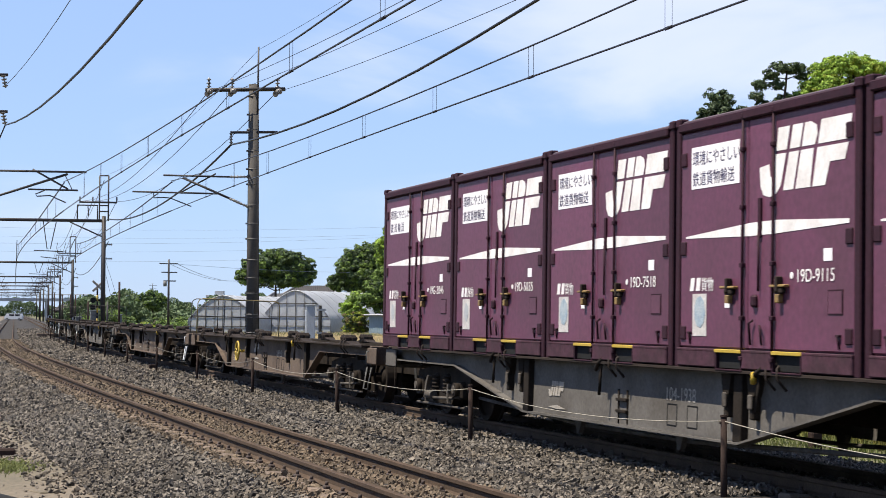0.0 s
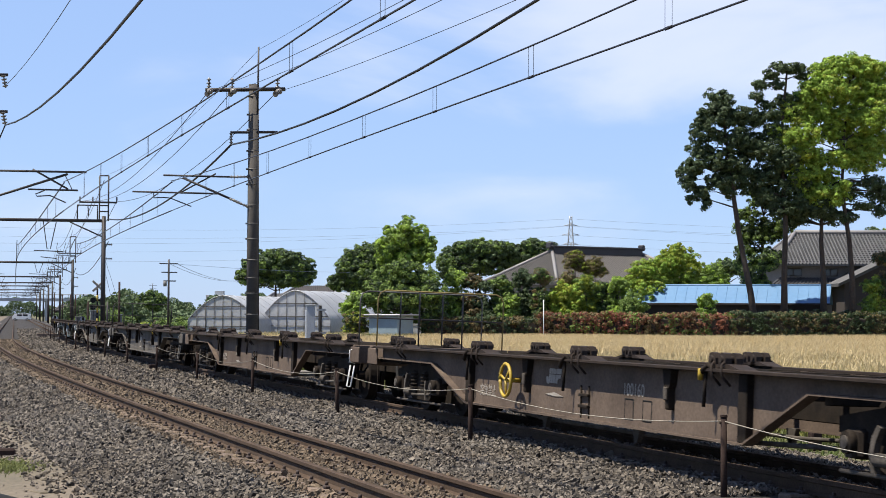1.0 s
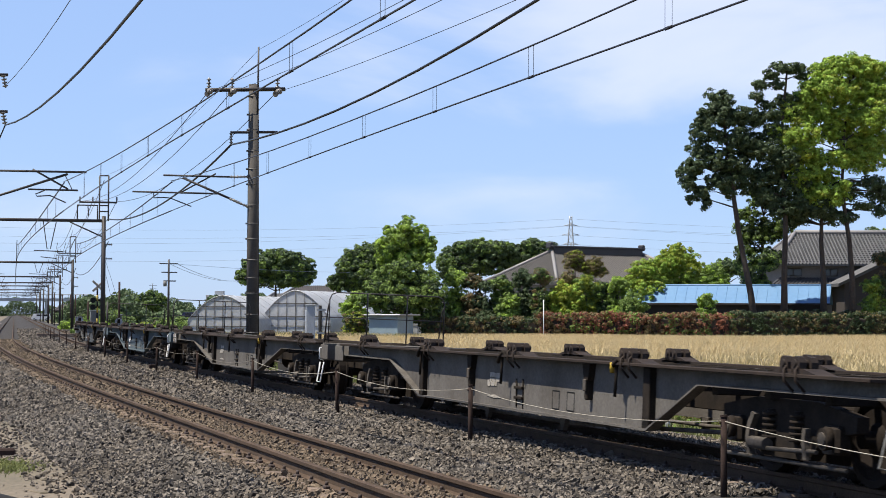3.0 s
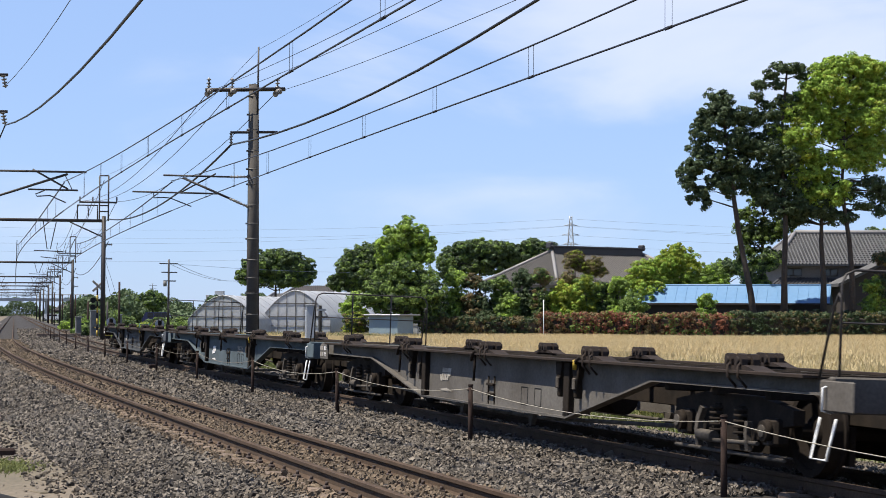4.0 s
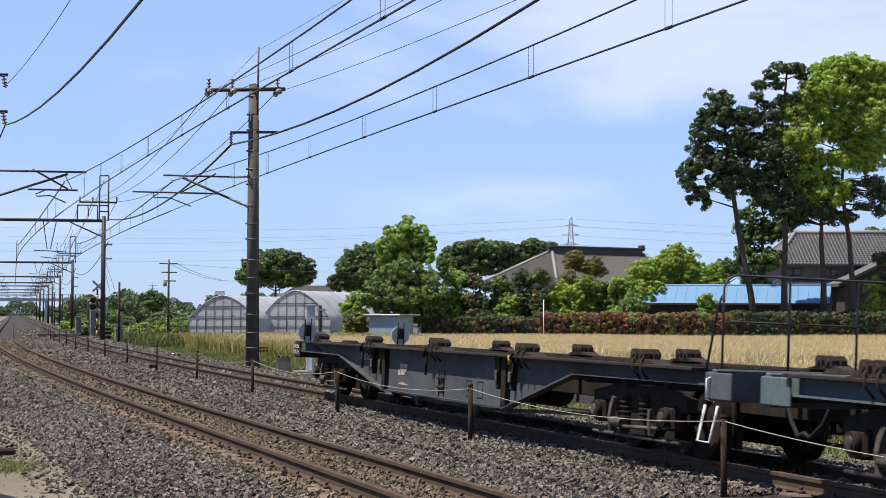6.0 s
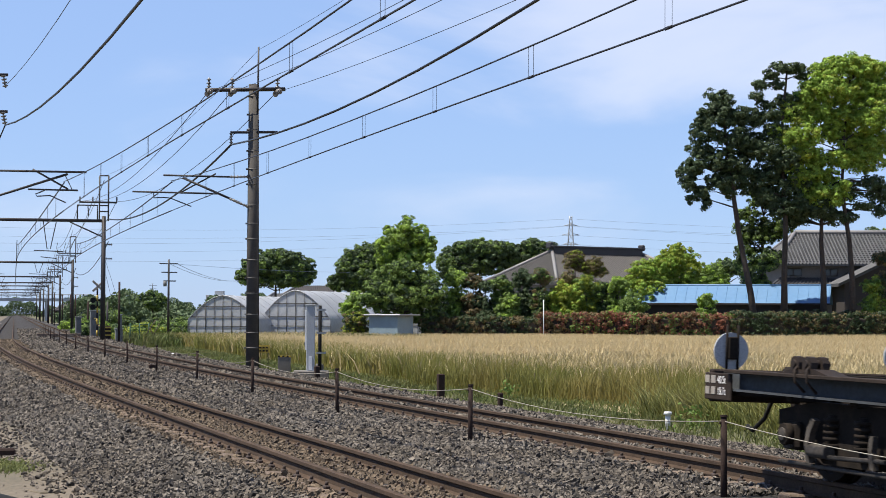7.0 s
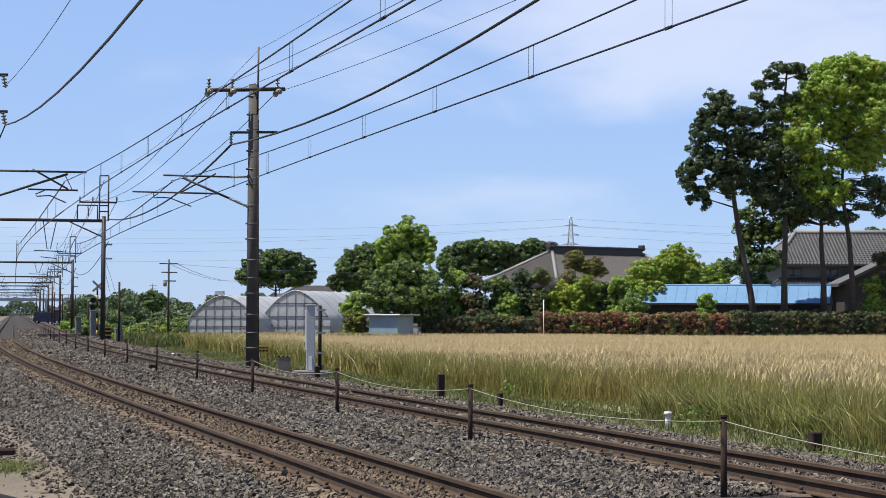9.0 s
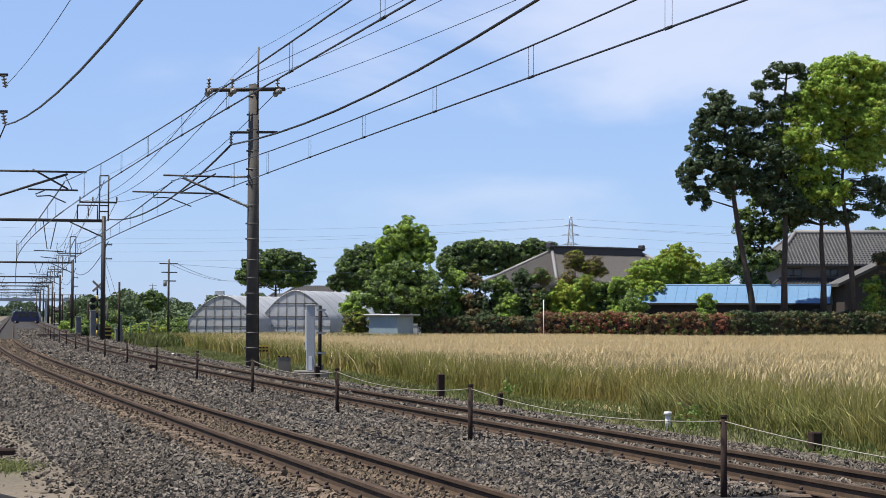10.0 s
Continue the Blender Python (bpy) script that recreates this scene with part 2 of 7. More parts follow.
def lathe(bm, profile, seg=24, mat=0):
    """A turned body: (x, radius) pairs swept round the x axis."""
    rings = [[bm.verts.new((x, r * math.cos(2 * math.pi * k / seg), r * math.sin(2 * math.pi * k / seg))) for k in range(seg)] for x, r in profile]
    for a, b in zip(rings, rings[1:]):
        for k in range(seg):
            bm.faces.new((a[k], a[(k + 1) % seg], b[(k + 1) % seg], b[k])).material_index = mat
    bm.faces.new(rings[0][::-1])
    bm.faces.new(rings[-1])
    bmesh.ops.recalc_face_normals(bm, faces=bm.faces[:])


def prism(bm, outline, x0, x1, mat=0):
    """A plate with an outline in (y, z), from x0 to x1."""
    a = [bm.verts.new((x0, y, z)) for y, z in outline]
    b = [bm.verts.new((x1, y, z)) for y, z in outline]
    fs = [bm.faces.new(a[::-1]), bm.faces.new(b)]
    for i in range(len(a)):
        j = (i + 1) % len(a)
        fs.append(bm.faces.new((a[i], a[j], b[j], b[i])))
    for f in fs:
        f.material_index = mat
    bmesh.ops.recalc_face_normals(bm, faces=fs)


# ---- the line of the railway ----
BEND_AT, RADIUS, BEND = 27.0, 1400.0, 0.0705
FAR_TRACK, NEAR_TRACK = 9.05, 4.76


def line(s):
    """The railway's centre line at s metres: sideways shift, y and heading to the right."""
    if s <= BEND_AT:
        return 0.0, s, 0.0
    a = min((s - BEND_AT) / RADIUS, BEND)
    e = max(0.0, s - BEND_AT - RADIUS * BEND)
    return RADIUS * (1 - math.cos(a)) + e * math.sin(a), BEND_AT + RADIUS * math.sin(a) + e * math.cos(a), a


def spot(s, lat, z=0.0):
    x, y, a = line(s)
    return Vector((x + lat * math.cos(a), y - lat * math.sin(a), z))


def on_line(s, lat, z=0.0):
    p = spot(s, lat, z)
    return Matrix.Translation(p) @ Matrix.Rotation(-line(s)[2], 4, "Z")


STEPS = [-30, -10, 0, 6, 10, 14, 18, 22, 26] + list(range(30, 130, 5)) + list(range(130, 420, 15)) + [450, 500, 560, 640, 800, 1100, 1500]


def sweep(name, profile, mat, parent=None, closed=False, label="", steps=STEPS):
    """Draws a cross-section (sideways, z) along the line."""
    verts, faces = [], []
    n = len(profile)
    for s in steps:
        verts += [spot(s, lat, z) for lat, z in profile]
    for i in range(len(steps) - 1):
        for j in range(n if closed else n - 1):
            k = (j + 1) % n
            faces.append((i * n + j, i * n + k, (i + 1) * n + k, (i + 1) * n + j))
    if closed:
        faces += [tuple(range(n))[::-1], tuple((len(steps) - 1) * n + j for j in range(n))]
    return raw(name, verts, faces, mat, parent, label=label)


# ---- ground ----
def ground_height(lat):
    """Height of the formation at that distance from the line."""
    for a, b in zip(SECTION, SECTION[1:]):
        if lat <= b[0]:
            k = max(0.0, (lat - a[0]) / (b[0] - a[0]))
            return a[1] + (b[1] - a[1]) * k
    return SECTION[-1][1]


SECTION = [(-3.0, -0.42), (2.3, -0.42), (2.7, -0.38), (3.45, -0.16), (3.8, -0.1), (4.2, -0.095), (5.4, -0.155), (6.0, -0.16), (6.6, -0.16), (7.7, -0.15), (8.2, -0.155), (9.9, -0.155), (10.7, -0.17), (11.3, -0.2), (12.7, -0.5), (13.3, -0.58)]


def build_ground():
    verts, faces = [], []
    rings = [0.5, 15, 40, 80, 130, 200, 320, 500, 900, 1600, 3200, 4800]
    n = 72
    for r in rings:
        for k in range(n):
            a = 2 * math.pi * k / n
            verts.append((40 + r * math.cos(a), 90 + r * math.sin(a), -0.64))
    for i in range(len(rings) - 1):
        for k in range(n):
            j = (k + 1) % n
            faces.append((i * n + k, i * n + j, (i + 1) * n + j, (i + 1) * n + k))
    faces.append(tuple(range(n))[::-1])
    g = raw("ground", verts, faces, "verge")
    tagged(g, "flat farmland ground with grass and bare soil", "ground", kind="structure")
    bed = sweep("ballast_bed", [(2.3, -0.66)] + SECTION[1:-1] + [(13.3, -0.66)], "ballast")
    tagged(bed, "crushed-stone ballast bed under two tracks, darkened as shade between the stones", "ballast bed", kind="structure")
    path = sweep("lineside_path", [(-3.0, -0.66), (-3.0, -0.43), (1.2, -0.41), (2.45, -0.42), (2.45, -0.66)], "soil")
    tagged(path, "bare sandy path beside the ballast", "path", kind="structure")
    return bed


def build_rail(name, lat, z, parent):
    prof = [(-0.0635, -0.153), (0.0635, -0.153), (0.0635, -0.142), (0.012, -0.125), (0.008, -0.05), (0.0325, -0.038), (0.0325, -0.004), (0.024, 0.0), (-0.024, 0.0), (-0.0325, -0.004), (-0.0325, -0.038), (-0.008, -0.05), (-0.012, -0.125), (-0.0635, -0.142)]
    ob = sweep(name, [(lat + a, z + b) for a, b in prof], "rail", parent, closed=True)
    ob.data.materials.append(M["railtop"])
    for p in ob.data.polygons:
        if p.normal.z > 0.9 and p.center.z > z - 0.002:
            p.material_index = 1
    return ob


def build_track(lat, cant, label):
    t = thing("railway_track", Matrix(), label, "railway track", "railway tracks", "structure")
    for side in (-1, 1):
        z = cant if side < 0 else 0.0
        build_rail("rail", lat + side * 0.566, z, t)
    # sleepers with four rail clips each
    bm = bmesh.new()
    for x0, x1 in ((-0.86, 0.86),):
        box(bm, x0, x1, -0.12, 0.12, -0.33, -0.153, 0.02)
    me = part("sleeper", bm, ("sleeper", "clip"), t).data
    bm = bmesh.new()
    bm.from_mesh(me)
    for r in (-0.566, 0.566):
        for d in (-0.105, 0.105):
            box(bm, r + d - 0.03, r + d + 0.03, -0.045, 0.045, -0.16, -0.118, 0.012, 1)
            rod(bm, (r + d, 0, -0.12), (r + d, 0, -0.085), 0.018, seg=6, mat=1)
    bm.to_mesh(me)
    bm.free()
    first = t.children[-1]
    for i in range(150):
        s = 8.2 + i * 0.625
        ob = first if i == 0 else new("sleeper", me)
        ob.parent = t
        ob.matrix_basis = on_line(s, lat, cant / 2) @ Matrix.Rotation(-math.atan(cant / 1.13) * -1 if cant else 0.0, 4, "Y")
    return t


bed = build_ground()
near_track = build_track(NEAR_TRACK, 0.07, "rusty rails of the canted near track on sleepers")
far_track = build_track(FAR_TRACK, 0.04, "rusty rails of the train's track on sleepers")


# ---- train ----
STROKES = [[(0.33, 2.03), (0.37, 2.24), (0.59, 2.24), (0.53, 2.03)],
           [(0.0, 1.9), (0.19, 1.92), (0.215, 1.8), (0.27, 1.8), (0.325, 2.0), (0.52, 2.0), (0.42, 1.71), (0.33, 1.64), (0.2, 1.615), (0.08, 1.64), (0.02, 1.72)],
           [(0.65, 2.24), (0.84, 2.24), (0.775, 2.03), (0.59, 2.03)],
           [(0.875, 2.24), (0.98, 2.24), (1.08, 2.2), (1.1, 2.12), (1.05, 2.03), (0.815, 2.03)],
           [(0.58, 2.0), (0.765, 2.0), (0.655, 1.66), (0.465, 1.66)],
           [(0.8, 2.0), (1.03, 2.0), (0.97, 1.66), (0.7, 1.66)],
           [(1.17, 2.24), (1.7, 2.24), (1.65, 2.03), (1.11, 2.03)],
           [(1.1, 2.0), (1.64, 2.0), (1.58, 1.86), (1.32, 1.86), (1.24, 1.66), (1.01, 1.66)]]


def fish_belly(h, deep, flat, end):
    """Outline (y, z) of a wagon's side sill: shallow ends, deep middle."""
    top = 0.95
    return [(-end, top), (end, top), (end, top - 0.17), (flat, top - 0.18), (deep, h), (-deep, h), (-flat + 0.42, top - 0.15), (-end, top - 0.14)]


def build_wheelset(parent, y):
    bm = bmesh.new()
    half = [(0.075, 0.0), (0.075, 0.42), (0.13, 0.44), (0.16, 0.47), (0.455, 0.47), (0.455, 0.5), (0.43, 0.51), (0.425, 0.63), (0.36, 0.635), (0.35, 0.6), (0.16, 0.58), (0.13, 0.62), (0.08, 0.64), (0.08, 0.75)]
    lathe(bm, [(-x, r) for r, x in half[::-1]] + [(x, r) for r, x in half[1:]], 28)
    return part("wheelset", bm, "wheel", parent, at=pose(0, y, 0.43))


def build_bogie(wagon, y):
    bm = bmesh.new()
    box(bm, -0.95, 0.95, -0.22, 0.22, 0.42, 0.68, 0.03)
    for side in (-1, 1):
        x = side * 0.93
        prism(bm, [(-1.3, 0.5), (-1.3, 0.64), (-0.6, 0.74), (0.6, 0.74), (1.3, 0.64), (1.3, 0.5), (0.7, 0.42), (0.45, 0.2), (-0.45, 0.2), (-0.7, 0.42)], x - 0.06, x + 0.06)
        # inner plate, added to keep daylight out of the gaps behind the frame
        prism(bm, [(-1.35, 0.14), (-1.35, 0.5), (1.35, 0.5), (1.35, 0.14)], side * 0.4 - 0.03, side * 0.4 + 0.03)
    b = part("bogie", bm, "bogie", wagon, at=pose(0, y, 0))
    for side in (-1, 1):
        for e in (-1, 1):
            bm = bmesh.new()
            box(bm, side * 0.9, side * 1.06, e * 0.95 - 0.14, e * 0.95 + 0.14, 0.29, 0.55, 0.03)
            rod(bm, (side * 1.05, e * 0.95, 0.43), (side * 1.13, e * 0.95, 0.43), 0.1, seg=12)
            part("axle_box", bm, "bogie", b)
            bm = bmesh.new()
            for k in range(5):
                rod(bm, (side * 0.98, e * 0.27, 0.36 + k * 0.055), (side * 0.98, e * 0.27, 0.39 + k * 0.055), 0.1, seg=12)
            rod(bm, (side * 0.98, e * 0.27, 0.34), (side * 0.98, e * 0.27, 0.64), 0.06, seg=8)
            part("coil_spring", bm, "bogie", b)
    for side in (-1, 1):
        bm = bmesh.new()
        # brake hanger, cylinder and rods at the outer side
        x = side * 1.07
        prism(bm, [(0.5, 0.2), (0.56, 0.2), (0.6, 0.36), (0.56, 0.5), (0.48, 0.6), (0.42, 0.58), (0.5, 0.46), (0.53, 0.36)], x - 0.03, x + 0.03)
        rod(bm, (x, 0.2, 0.31), (x, 0.52, 0.31), 0.06, seg=10)
        rod(bm, (x, -0.75, 0.3), (x, 0.2, 0.27), 0.022, seg=6)
        prism(bm, [(-0.6, 0.22), (-0.54, 0.22), (-0.5, 0.38), (-0.52, 0.5), (-0.58, 0.5), (-0.56, 0.38)], x - 0.025, x + 0.025)
        rod(bm, (x - side * 0.05, -1.2, 0.17), (x - side * 0.05, 1.2, 0.17), 0.02, seg=6)
        part("brake_rigging", bm, "gear", b)
        for e in (-1, 1):
            bm = bmesh.new()
            box(bm, x - 0.03, x + 0.03, e * 0.95 - 0.06, e * 0.95 + 0.06, 0.3, 0.34, 0.01)
            rod(bm, (x + side * 0.02, e * 0.95, 0.43), (x + side * 0.075, e * 0.95, 0.43), 0.06, seg=12)
            part("axle_cap", bm, "gear", b)
    return b, [build_wheelset(b, -0.95), build_wheelset(b, 0.95)]


WAGON_LENGTH = 20.05
PIVOT = 7.1


def build_wagon(label, paint, deep, wheel=False, rails=(), ladder="white", tail=False, number="", notice=None, mark="fadedmark", weights=()):
    w = thing("container_wagon", Matrix(), label, "flat wagon", "wagons of the freight train")
    end, low = 9.45, 0.27
    out = 1.075
    for side in (-1, 1):
        x = side * out
        bm = bmesh.new()
        prism(bm, fish_belly(low, deep, 6.0, end), x - 0.012, x + 0.012)
        sill = part("side_sill", bm, paint, w)
        # flanges along the lower edge and stiffeners
        bm = bmesh.new()
        o = fish_belly(low, deep, 6.0, end)
        a, b = (x - 0.02, x + side * 0.11) if side > 0 else (x + side * 0.11, x + 0.02)
        for p, q in zip(o[2:], o[3:]):
            d = Vector((q[0] - p[0], q[1] - p[1]))
            nrm = Vector((-d.y, d.x)).normalized() * 0.022
            prism(bm, [p, q, (q[0] - nrm.x, q[1] - nrm.y), (p[0] - nrm.x, p[1] - nrm.y)], a, b)
        part("bottom_flange", bm, paint, sill)
        bm = bmesh.new()
        box(bm, min(x, x + side * 0.185), max(x, x + side * 0.185), -end + 0.4, end - 0.4, 0.95, 0.985, 0.006)
        part("top_flange", bm, "deckrust", sill)
        for y in (-deep + 0.05, deep - 0.05):
            bm = bmesh.new()
            box(bm, min(x, x + side * 0.09), max(x, x + side * 0.09), y - 0.09, y + 0.09, low + 0.02, 0.945, 0.008)
            part("stiffener", bm, "bogie", sill)
    # floor frame: cross members and centre sill
    bm = bmesh.new()
    box(bm, -0.25, 0.25, -9.6, 9.6, 0.5, 0.93, 0.01)
    part("centre_sill", bm, "bogie", w)
    for i in range(17):
        y = -9.2 + i * 1.15
        bm = bmesh.new()
        box(bm, -1.08, 1.08, y - 0.06, y + 0.06, 0.72, 0.96, 0.01)
        part("cross_member", bm, "bogie", w)
    # end sills with lettered plates
    for e in (-1, 1):
        bm = bmesh.new()
        box(bm, -1.2, 1.2, e * 9.45 - 0.05, e * 9.45 + 0.05, 0.66, 0.98, 0.015)
        for side in (-1, 1):
            box(bm, side * 1.2 - 0.012, side * 1.2 + 0.012, e * 9.42 - 0.44, e * 9.42 + 0.14, 0.68, 0.945, 0.01)
        es = part("end_sill", bm, "deckrust" if tail and e > 0 else paint, w)
        for side in (-1, 1):
            bm = bmesh.new()
            lettered = weights and e > 0 and side < 0
            for k in range(2 if lettered else 0):
                y = e * 9.42 + 0.07 - k * 0.13
                box(bm, side * 1.214 - 0.003, side * 1.214 + 0.003, y - 0.048, y + 0.048, 0.845, 0.92)
                box(bm, side * 1.214 - 0.003, side * 1.214 + 0.003, y - 0.044, y + 0.044, 0.735, 0.81)
            if lettered:
                for row, text in enumerate(weights):
                    label_text("weight", text, w, (-1.2145, 9.27, 0.845 - row * 0.11), 0.105, mat="whitemark", wide=0.85)
            if lettered:
                part("marking", bm, "fadedmark", es)
            else:
                bm.free()
        bm = bmesh.new()
        rod(bm, (0, e * 9.5, 0.86), (0, e * 10.0, 0.86), 0.1, seg=10)
        box(bm, -0.16, 0.16, e * 9.85 - 0.15, e * 9.85 + 0.15, 0.72, 1.02, 0.04)
        part("coupler", bm, "bogie", w)
        bm = bmesh.new()
        pts = [(0.45, e * 9.5, 0.8), (0.47, e * 9.7, 0.5), (0.5, e * 9.9, 0.36), (0.5, e * 10.02, 0.4)]
        pipe(bm, pts, 0.025)
        part("brake_hose", bm, "black", w)
        bm = bmesh.new()
        pipe(bm, [(-p[0], p[1], p[2]) for p in pts], 0.025)
        part("brake_hose", bm, "black", w)
    # container fittings on the deck
    for y in [7.58 - k * 3.79 for k in range(5)]:
        for side in (-1, 1):
            bm = bmesh.new()
            x = side * 1.12
            for d in (-0.11, 0.11):
                for a, b in ((x - 0.1, x - 0.03), (x + 0.02, x + 0.09)):
                    prism(bm, [(y + d - 0.08, 0.985), (y + d + 0.08, 0.985), (y + d + 0.08, 1.09), (y + d + 0.06, 1.13), (y + d + 0.015, 1.145), (y + d - 0.045, 1.135), (y + d - 0.075, 1.09)], a, b)
                rod(bm, (x - 0.12, y + d, 1.08), (x + 0.12, y + d, 1.08), 0.035, seg=8)
                pipe(bm, [(x + side * 0.08, y + d - 0.03, 1.06), (x + side * 0.14, y + d - 0.08, 1.02), (x + side * 0.15, y + d - 0.1, 0.92), (x + side * 0.06, y + d - 0.12, 0.82)], 0.014, 5)
            prism(bm, [(y - 0.5, 0.985), (y + 0.42, 0.985), (y + 0.22, 1.02), (y - 0.24, 1.035)], x - 0.1, x + 0.1)
            box(bm, x - 0.03, x + 0.1, y + 0.26, y + 0.3, 1.0, 1.05, 0.01)
            part("container_lock", bm, "lockblack", w)
    for side in (-1, 1):
        for y in (0.35, 4.1, -3.55):
            bm = bmesh.new()
            x = side * 1.22
            pipe(bm, [(x, y - 0.2, 0.95), (x + side * 0.03, y - 0.12, 1.02), (x + side * 0.04, y, 0.96), (x + side * 0.02, y + 0.1, 0.88)], 0.025)
            pipe(bm, [(x, y, 0.96), (x, y + 0.03, 0.6)], 0.018)
            lever = part("lock_lever", bm, "bogie", w)
            if y == -3.55:
                bm = bmesh.new()
                rod(bm, (x + side * 0.045, y + 0.02, 0.97), (x + side * 0.03, y + 0.06, 0.87), 0.03, seg=6)
                part("lever_grip", bm, "yellow", lever)
    # brackets, levers and the brake gear in the deep middle
    for side in (-1, 1):
        x = side * (out + 0.004)
        for y in (3.7, 3.2, -2.75, -3.3) if deep < 4 else (1.9, -2.5):
            bm = bmesh.new()
            a, b = (x - 0.02, x + 0.09) if side > 0 else (x - 0.09, x + 0.02)
            prism(bm, [(y - 0.11, 0.94), (y + 0.11, 0.94), (y + 0.08, 0.8), (y + 0.05, 0.74), (y - 0.05, 0.74), (y - 0.08, 0.8)], a, b)
            box(bm, a, b, y - 0.04, y + 0.04, 0.52, 0.75, 0.015)
            part("lever_bracket", bm, "bogie", w)
            bm = bmesh.new()
            e = x + side * 0.1
            box(bm, e - 0.012, e + 0.012, y - 0.04, y + 0.045, 0.62, 0.76, 0.01)
            part("latch_tongue", bm, "gear", w)
        for y in (-1.45,):
            for d in (-0.5, 0.0):
                bm = bmesh.new()
                y0 = y + d
                for p, q in (((y0, 0.36), (y0 + 0.24, 0.36)), ((y0 + 0.24, 0.36), (y0 + 0.24, 0.58)), ((y0 + 0.24, 0.58), (y0, 0.58)), ((y0, 0.58), (y0, 0.36))):
                    rod(bm, (x, p[0], p[1]), (x, q[0], q[1]), 0.014, seg=5)
                part("card_holder", bm, "black", w)
        # company mark as plain slanted strokes, with a tapered flash below
        y0, z0 = (2.35 if deep < 4 else 2.4 if notice and not wheel else 1.3), (0.62 if wheel else 0.47 if number else 0.5)
        s = -1 if side < 0 else 1
        for o in STROKES:
            bm = bmesh.new()
            prism(bm, [(y0 + s * u * 0.31, z0 + (v - 1.5) * 0.31) for u, v in o], x + side * 0.012, x + side * 0.016)
            part("company_mark", bm, mark, w)
        bm = bmesh.new()
        prism(bm, [(y0 - s * 0.02, z0 - 0.09), (y0 + s * 0.3, z0 - 0.06), (y0 + s * 0.6, z0 - 0.1), (y0 + s * 0.3, z0 - 0.11)], x + side * 0.012, x + side * 0.016)
        part("company_mark", bm, mark, w)
        bm = bmesh.new()
        for d in (0.0, 0.5):
            rod(bm, (x + side * 0.01, 0.1 - d * 0.5, 0.3), (x + side * 0.02, 0.1 - d * 0.5, 0.68), 0.012, seg=6)
        for z in (0.42, 0.55):
            box(bm, min(x, x + side * 0.05), max(x, x + side * 0.05), -0.17, 0.12, z, z + 0.035, 0.006)
        part("foot_step", bm, "bogie", w)
    bm = bmesh.new()
    rod(bm, (0.35, -1.2, 0.45), (0.35, 0.9, 0.45), 0.2, seg=16)
    rod(bm, (-0.3, 0.2, 0.4), (-0.3, 1.1, 0.4), 0.14, seg=14)
    for y in (-1.0, 0.7):
        box(bm, 0.3, 0.4, y - 0.03, y + 0.03, 0.45, 0.9)
    part("brake_reservoir", bm, "bogie", w)
    for side in (-1, 1):
        bm = bmesh.new()
        pipe(bm, [(side * 0.9, -5.6, 0.34), (side * 0.9, -1.5, 0.2), (side * 0.9, 1.8, 0.2), (side * 0.9, 5.6, 0.34)], 0.025)
        for y in (-1.3, 1.6):
            prism(bm, [(y - 0.12, 0.3), (y + 0.12, 0.3), (y + 0.05, 0.1), (y - 0.02, 0.1)], side * 0.95 - 0.03, side * 0.95 + 0.03)
        part("brake_pull_rod", bm, "gear", w)
    if wheel:
        for side in (-1, 1):
            bm = bmesh.new()
            x = side * 1.3
            c = Vector((x, 2.25, 0.66))
            ring = [c + Vector((0, 0.21 * math.cos(a * math.pi / 12), 0.21 * math.sin(a * math.pi / 12))) for a in range(25)]
            pipe(bm, ring, 0.022)
            for a in (0.3, 2.4, 4.5):
                rod(bm, c, c + Vector((0, 0.2 * math.cos(a), 0.2 * math.sin(a))), 0.016, seg=6)
            rod(bm, c, c - Vector((side * 0.2, 0, 0)), 0.03, seg=8)
            part("brake_wheel", bm, "yellow", w, "yellow spoked handbrake wheel")
    for y, mat in rails:
        # railing across the deck end
        e = 1 if y > 0 else -1
        bm = bmesh.new()
        pipe(bm, [(-1.1, y, 0.95), (-1.1, y, 1.78), (-1.06, y, 1.87), (-0.97, y, 1.91), (0.97, y, 1.91), (1.06, y, 1.87), (1.1, y, 1.78), (1.1, y, 0.95)], 0.012)
        r = part("end_railing", bm, mat, w)
        for x in (-0.38, 0.38):
            bm = bmesh.new()
            rod(bm, (x, y, 0.95), (x, y, 1.91), 0.013, seg=6)
            part("upright", bm, "darksteel", r)
        bm = bmesh.new()
        rod(bm, (-1.1, y, 1.45), (1.1, y, 1.45), 0.009, seg=6)
        part("middle_bar", bm, "darksteel", r)
        for x in (-1.1, 1.1) if mat == "darksteel" else ():
            bm = bmesh.new()
            pipe(bm, [(x, y, 1.64), (x, y - e * 0.04, 1.7), (x, y - e * 0.12, 1.6), (x, y - e * 0.36, 0.95)], 0.013)
            part("slanted_stay", bm, "darksteel", r)
    for side in (-1, 1):
        x, y = side * 1.2, -9.3
        bm = bmesh.new()
        pipe(bm, [(x, y + 0.02, 0.62), (x + side * 0.03, y + 0.12, 0.26), (x + side * 0.03, y - 0.16, 0.26), (x, y - 0.26, 0.62)], 0.014)
        part("step_ladder", bm, ladder, w)
        bm = bmesh.new()
        pipe(bm, [(x - side * 0.04, y - 0.1, 0.66), (x + side * 0.05, y - 0.1, 0.68), (x + side * 0.05, y - 0.1, 0.88), (x - side * 0.04, y - 0.1, 0.91)], 0.011)
        part("hand_grip", bm, ladder, w)
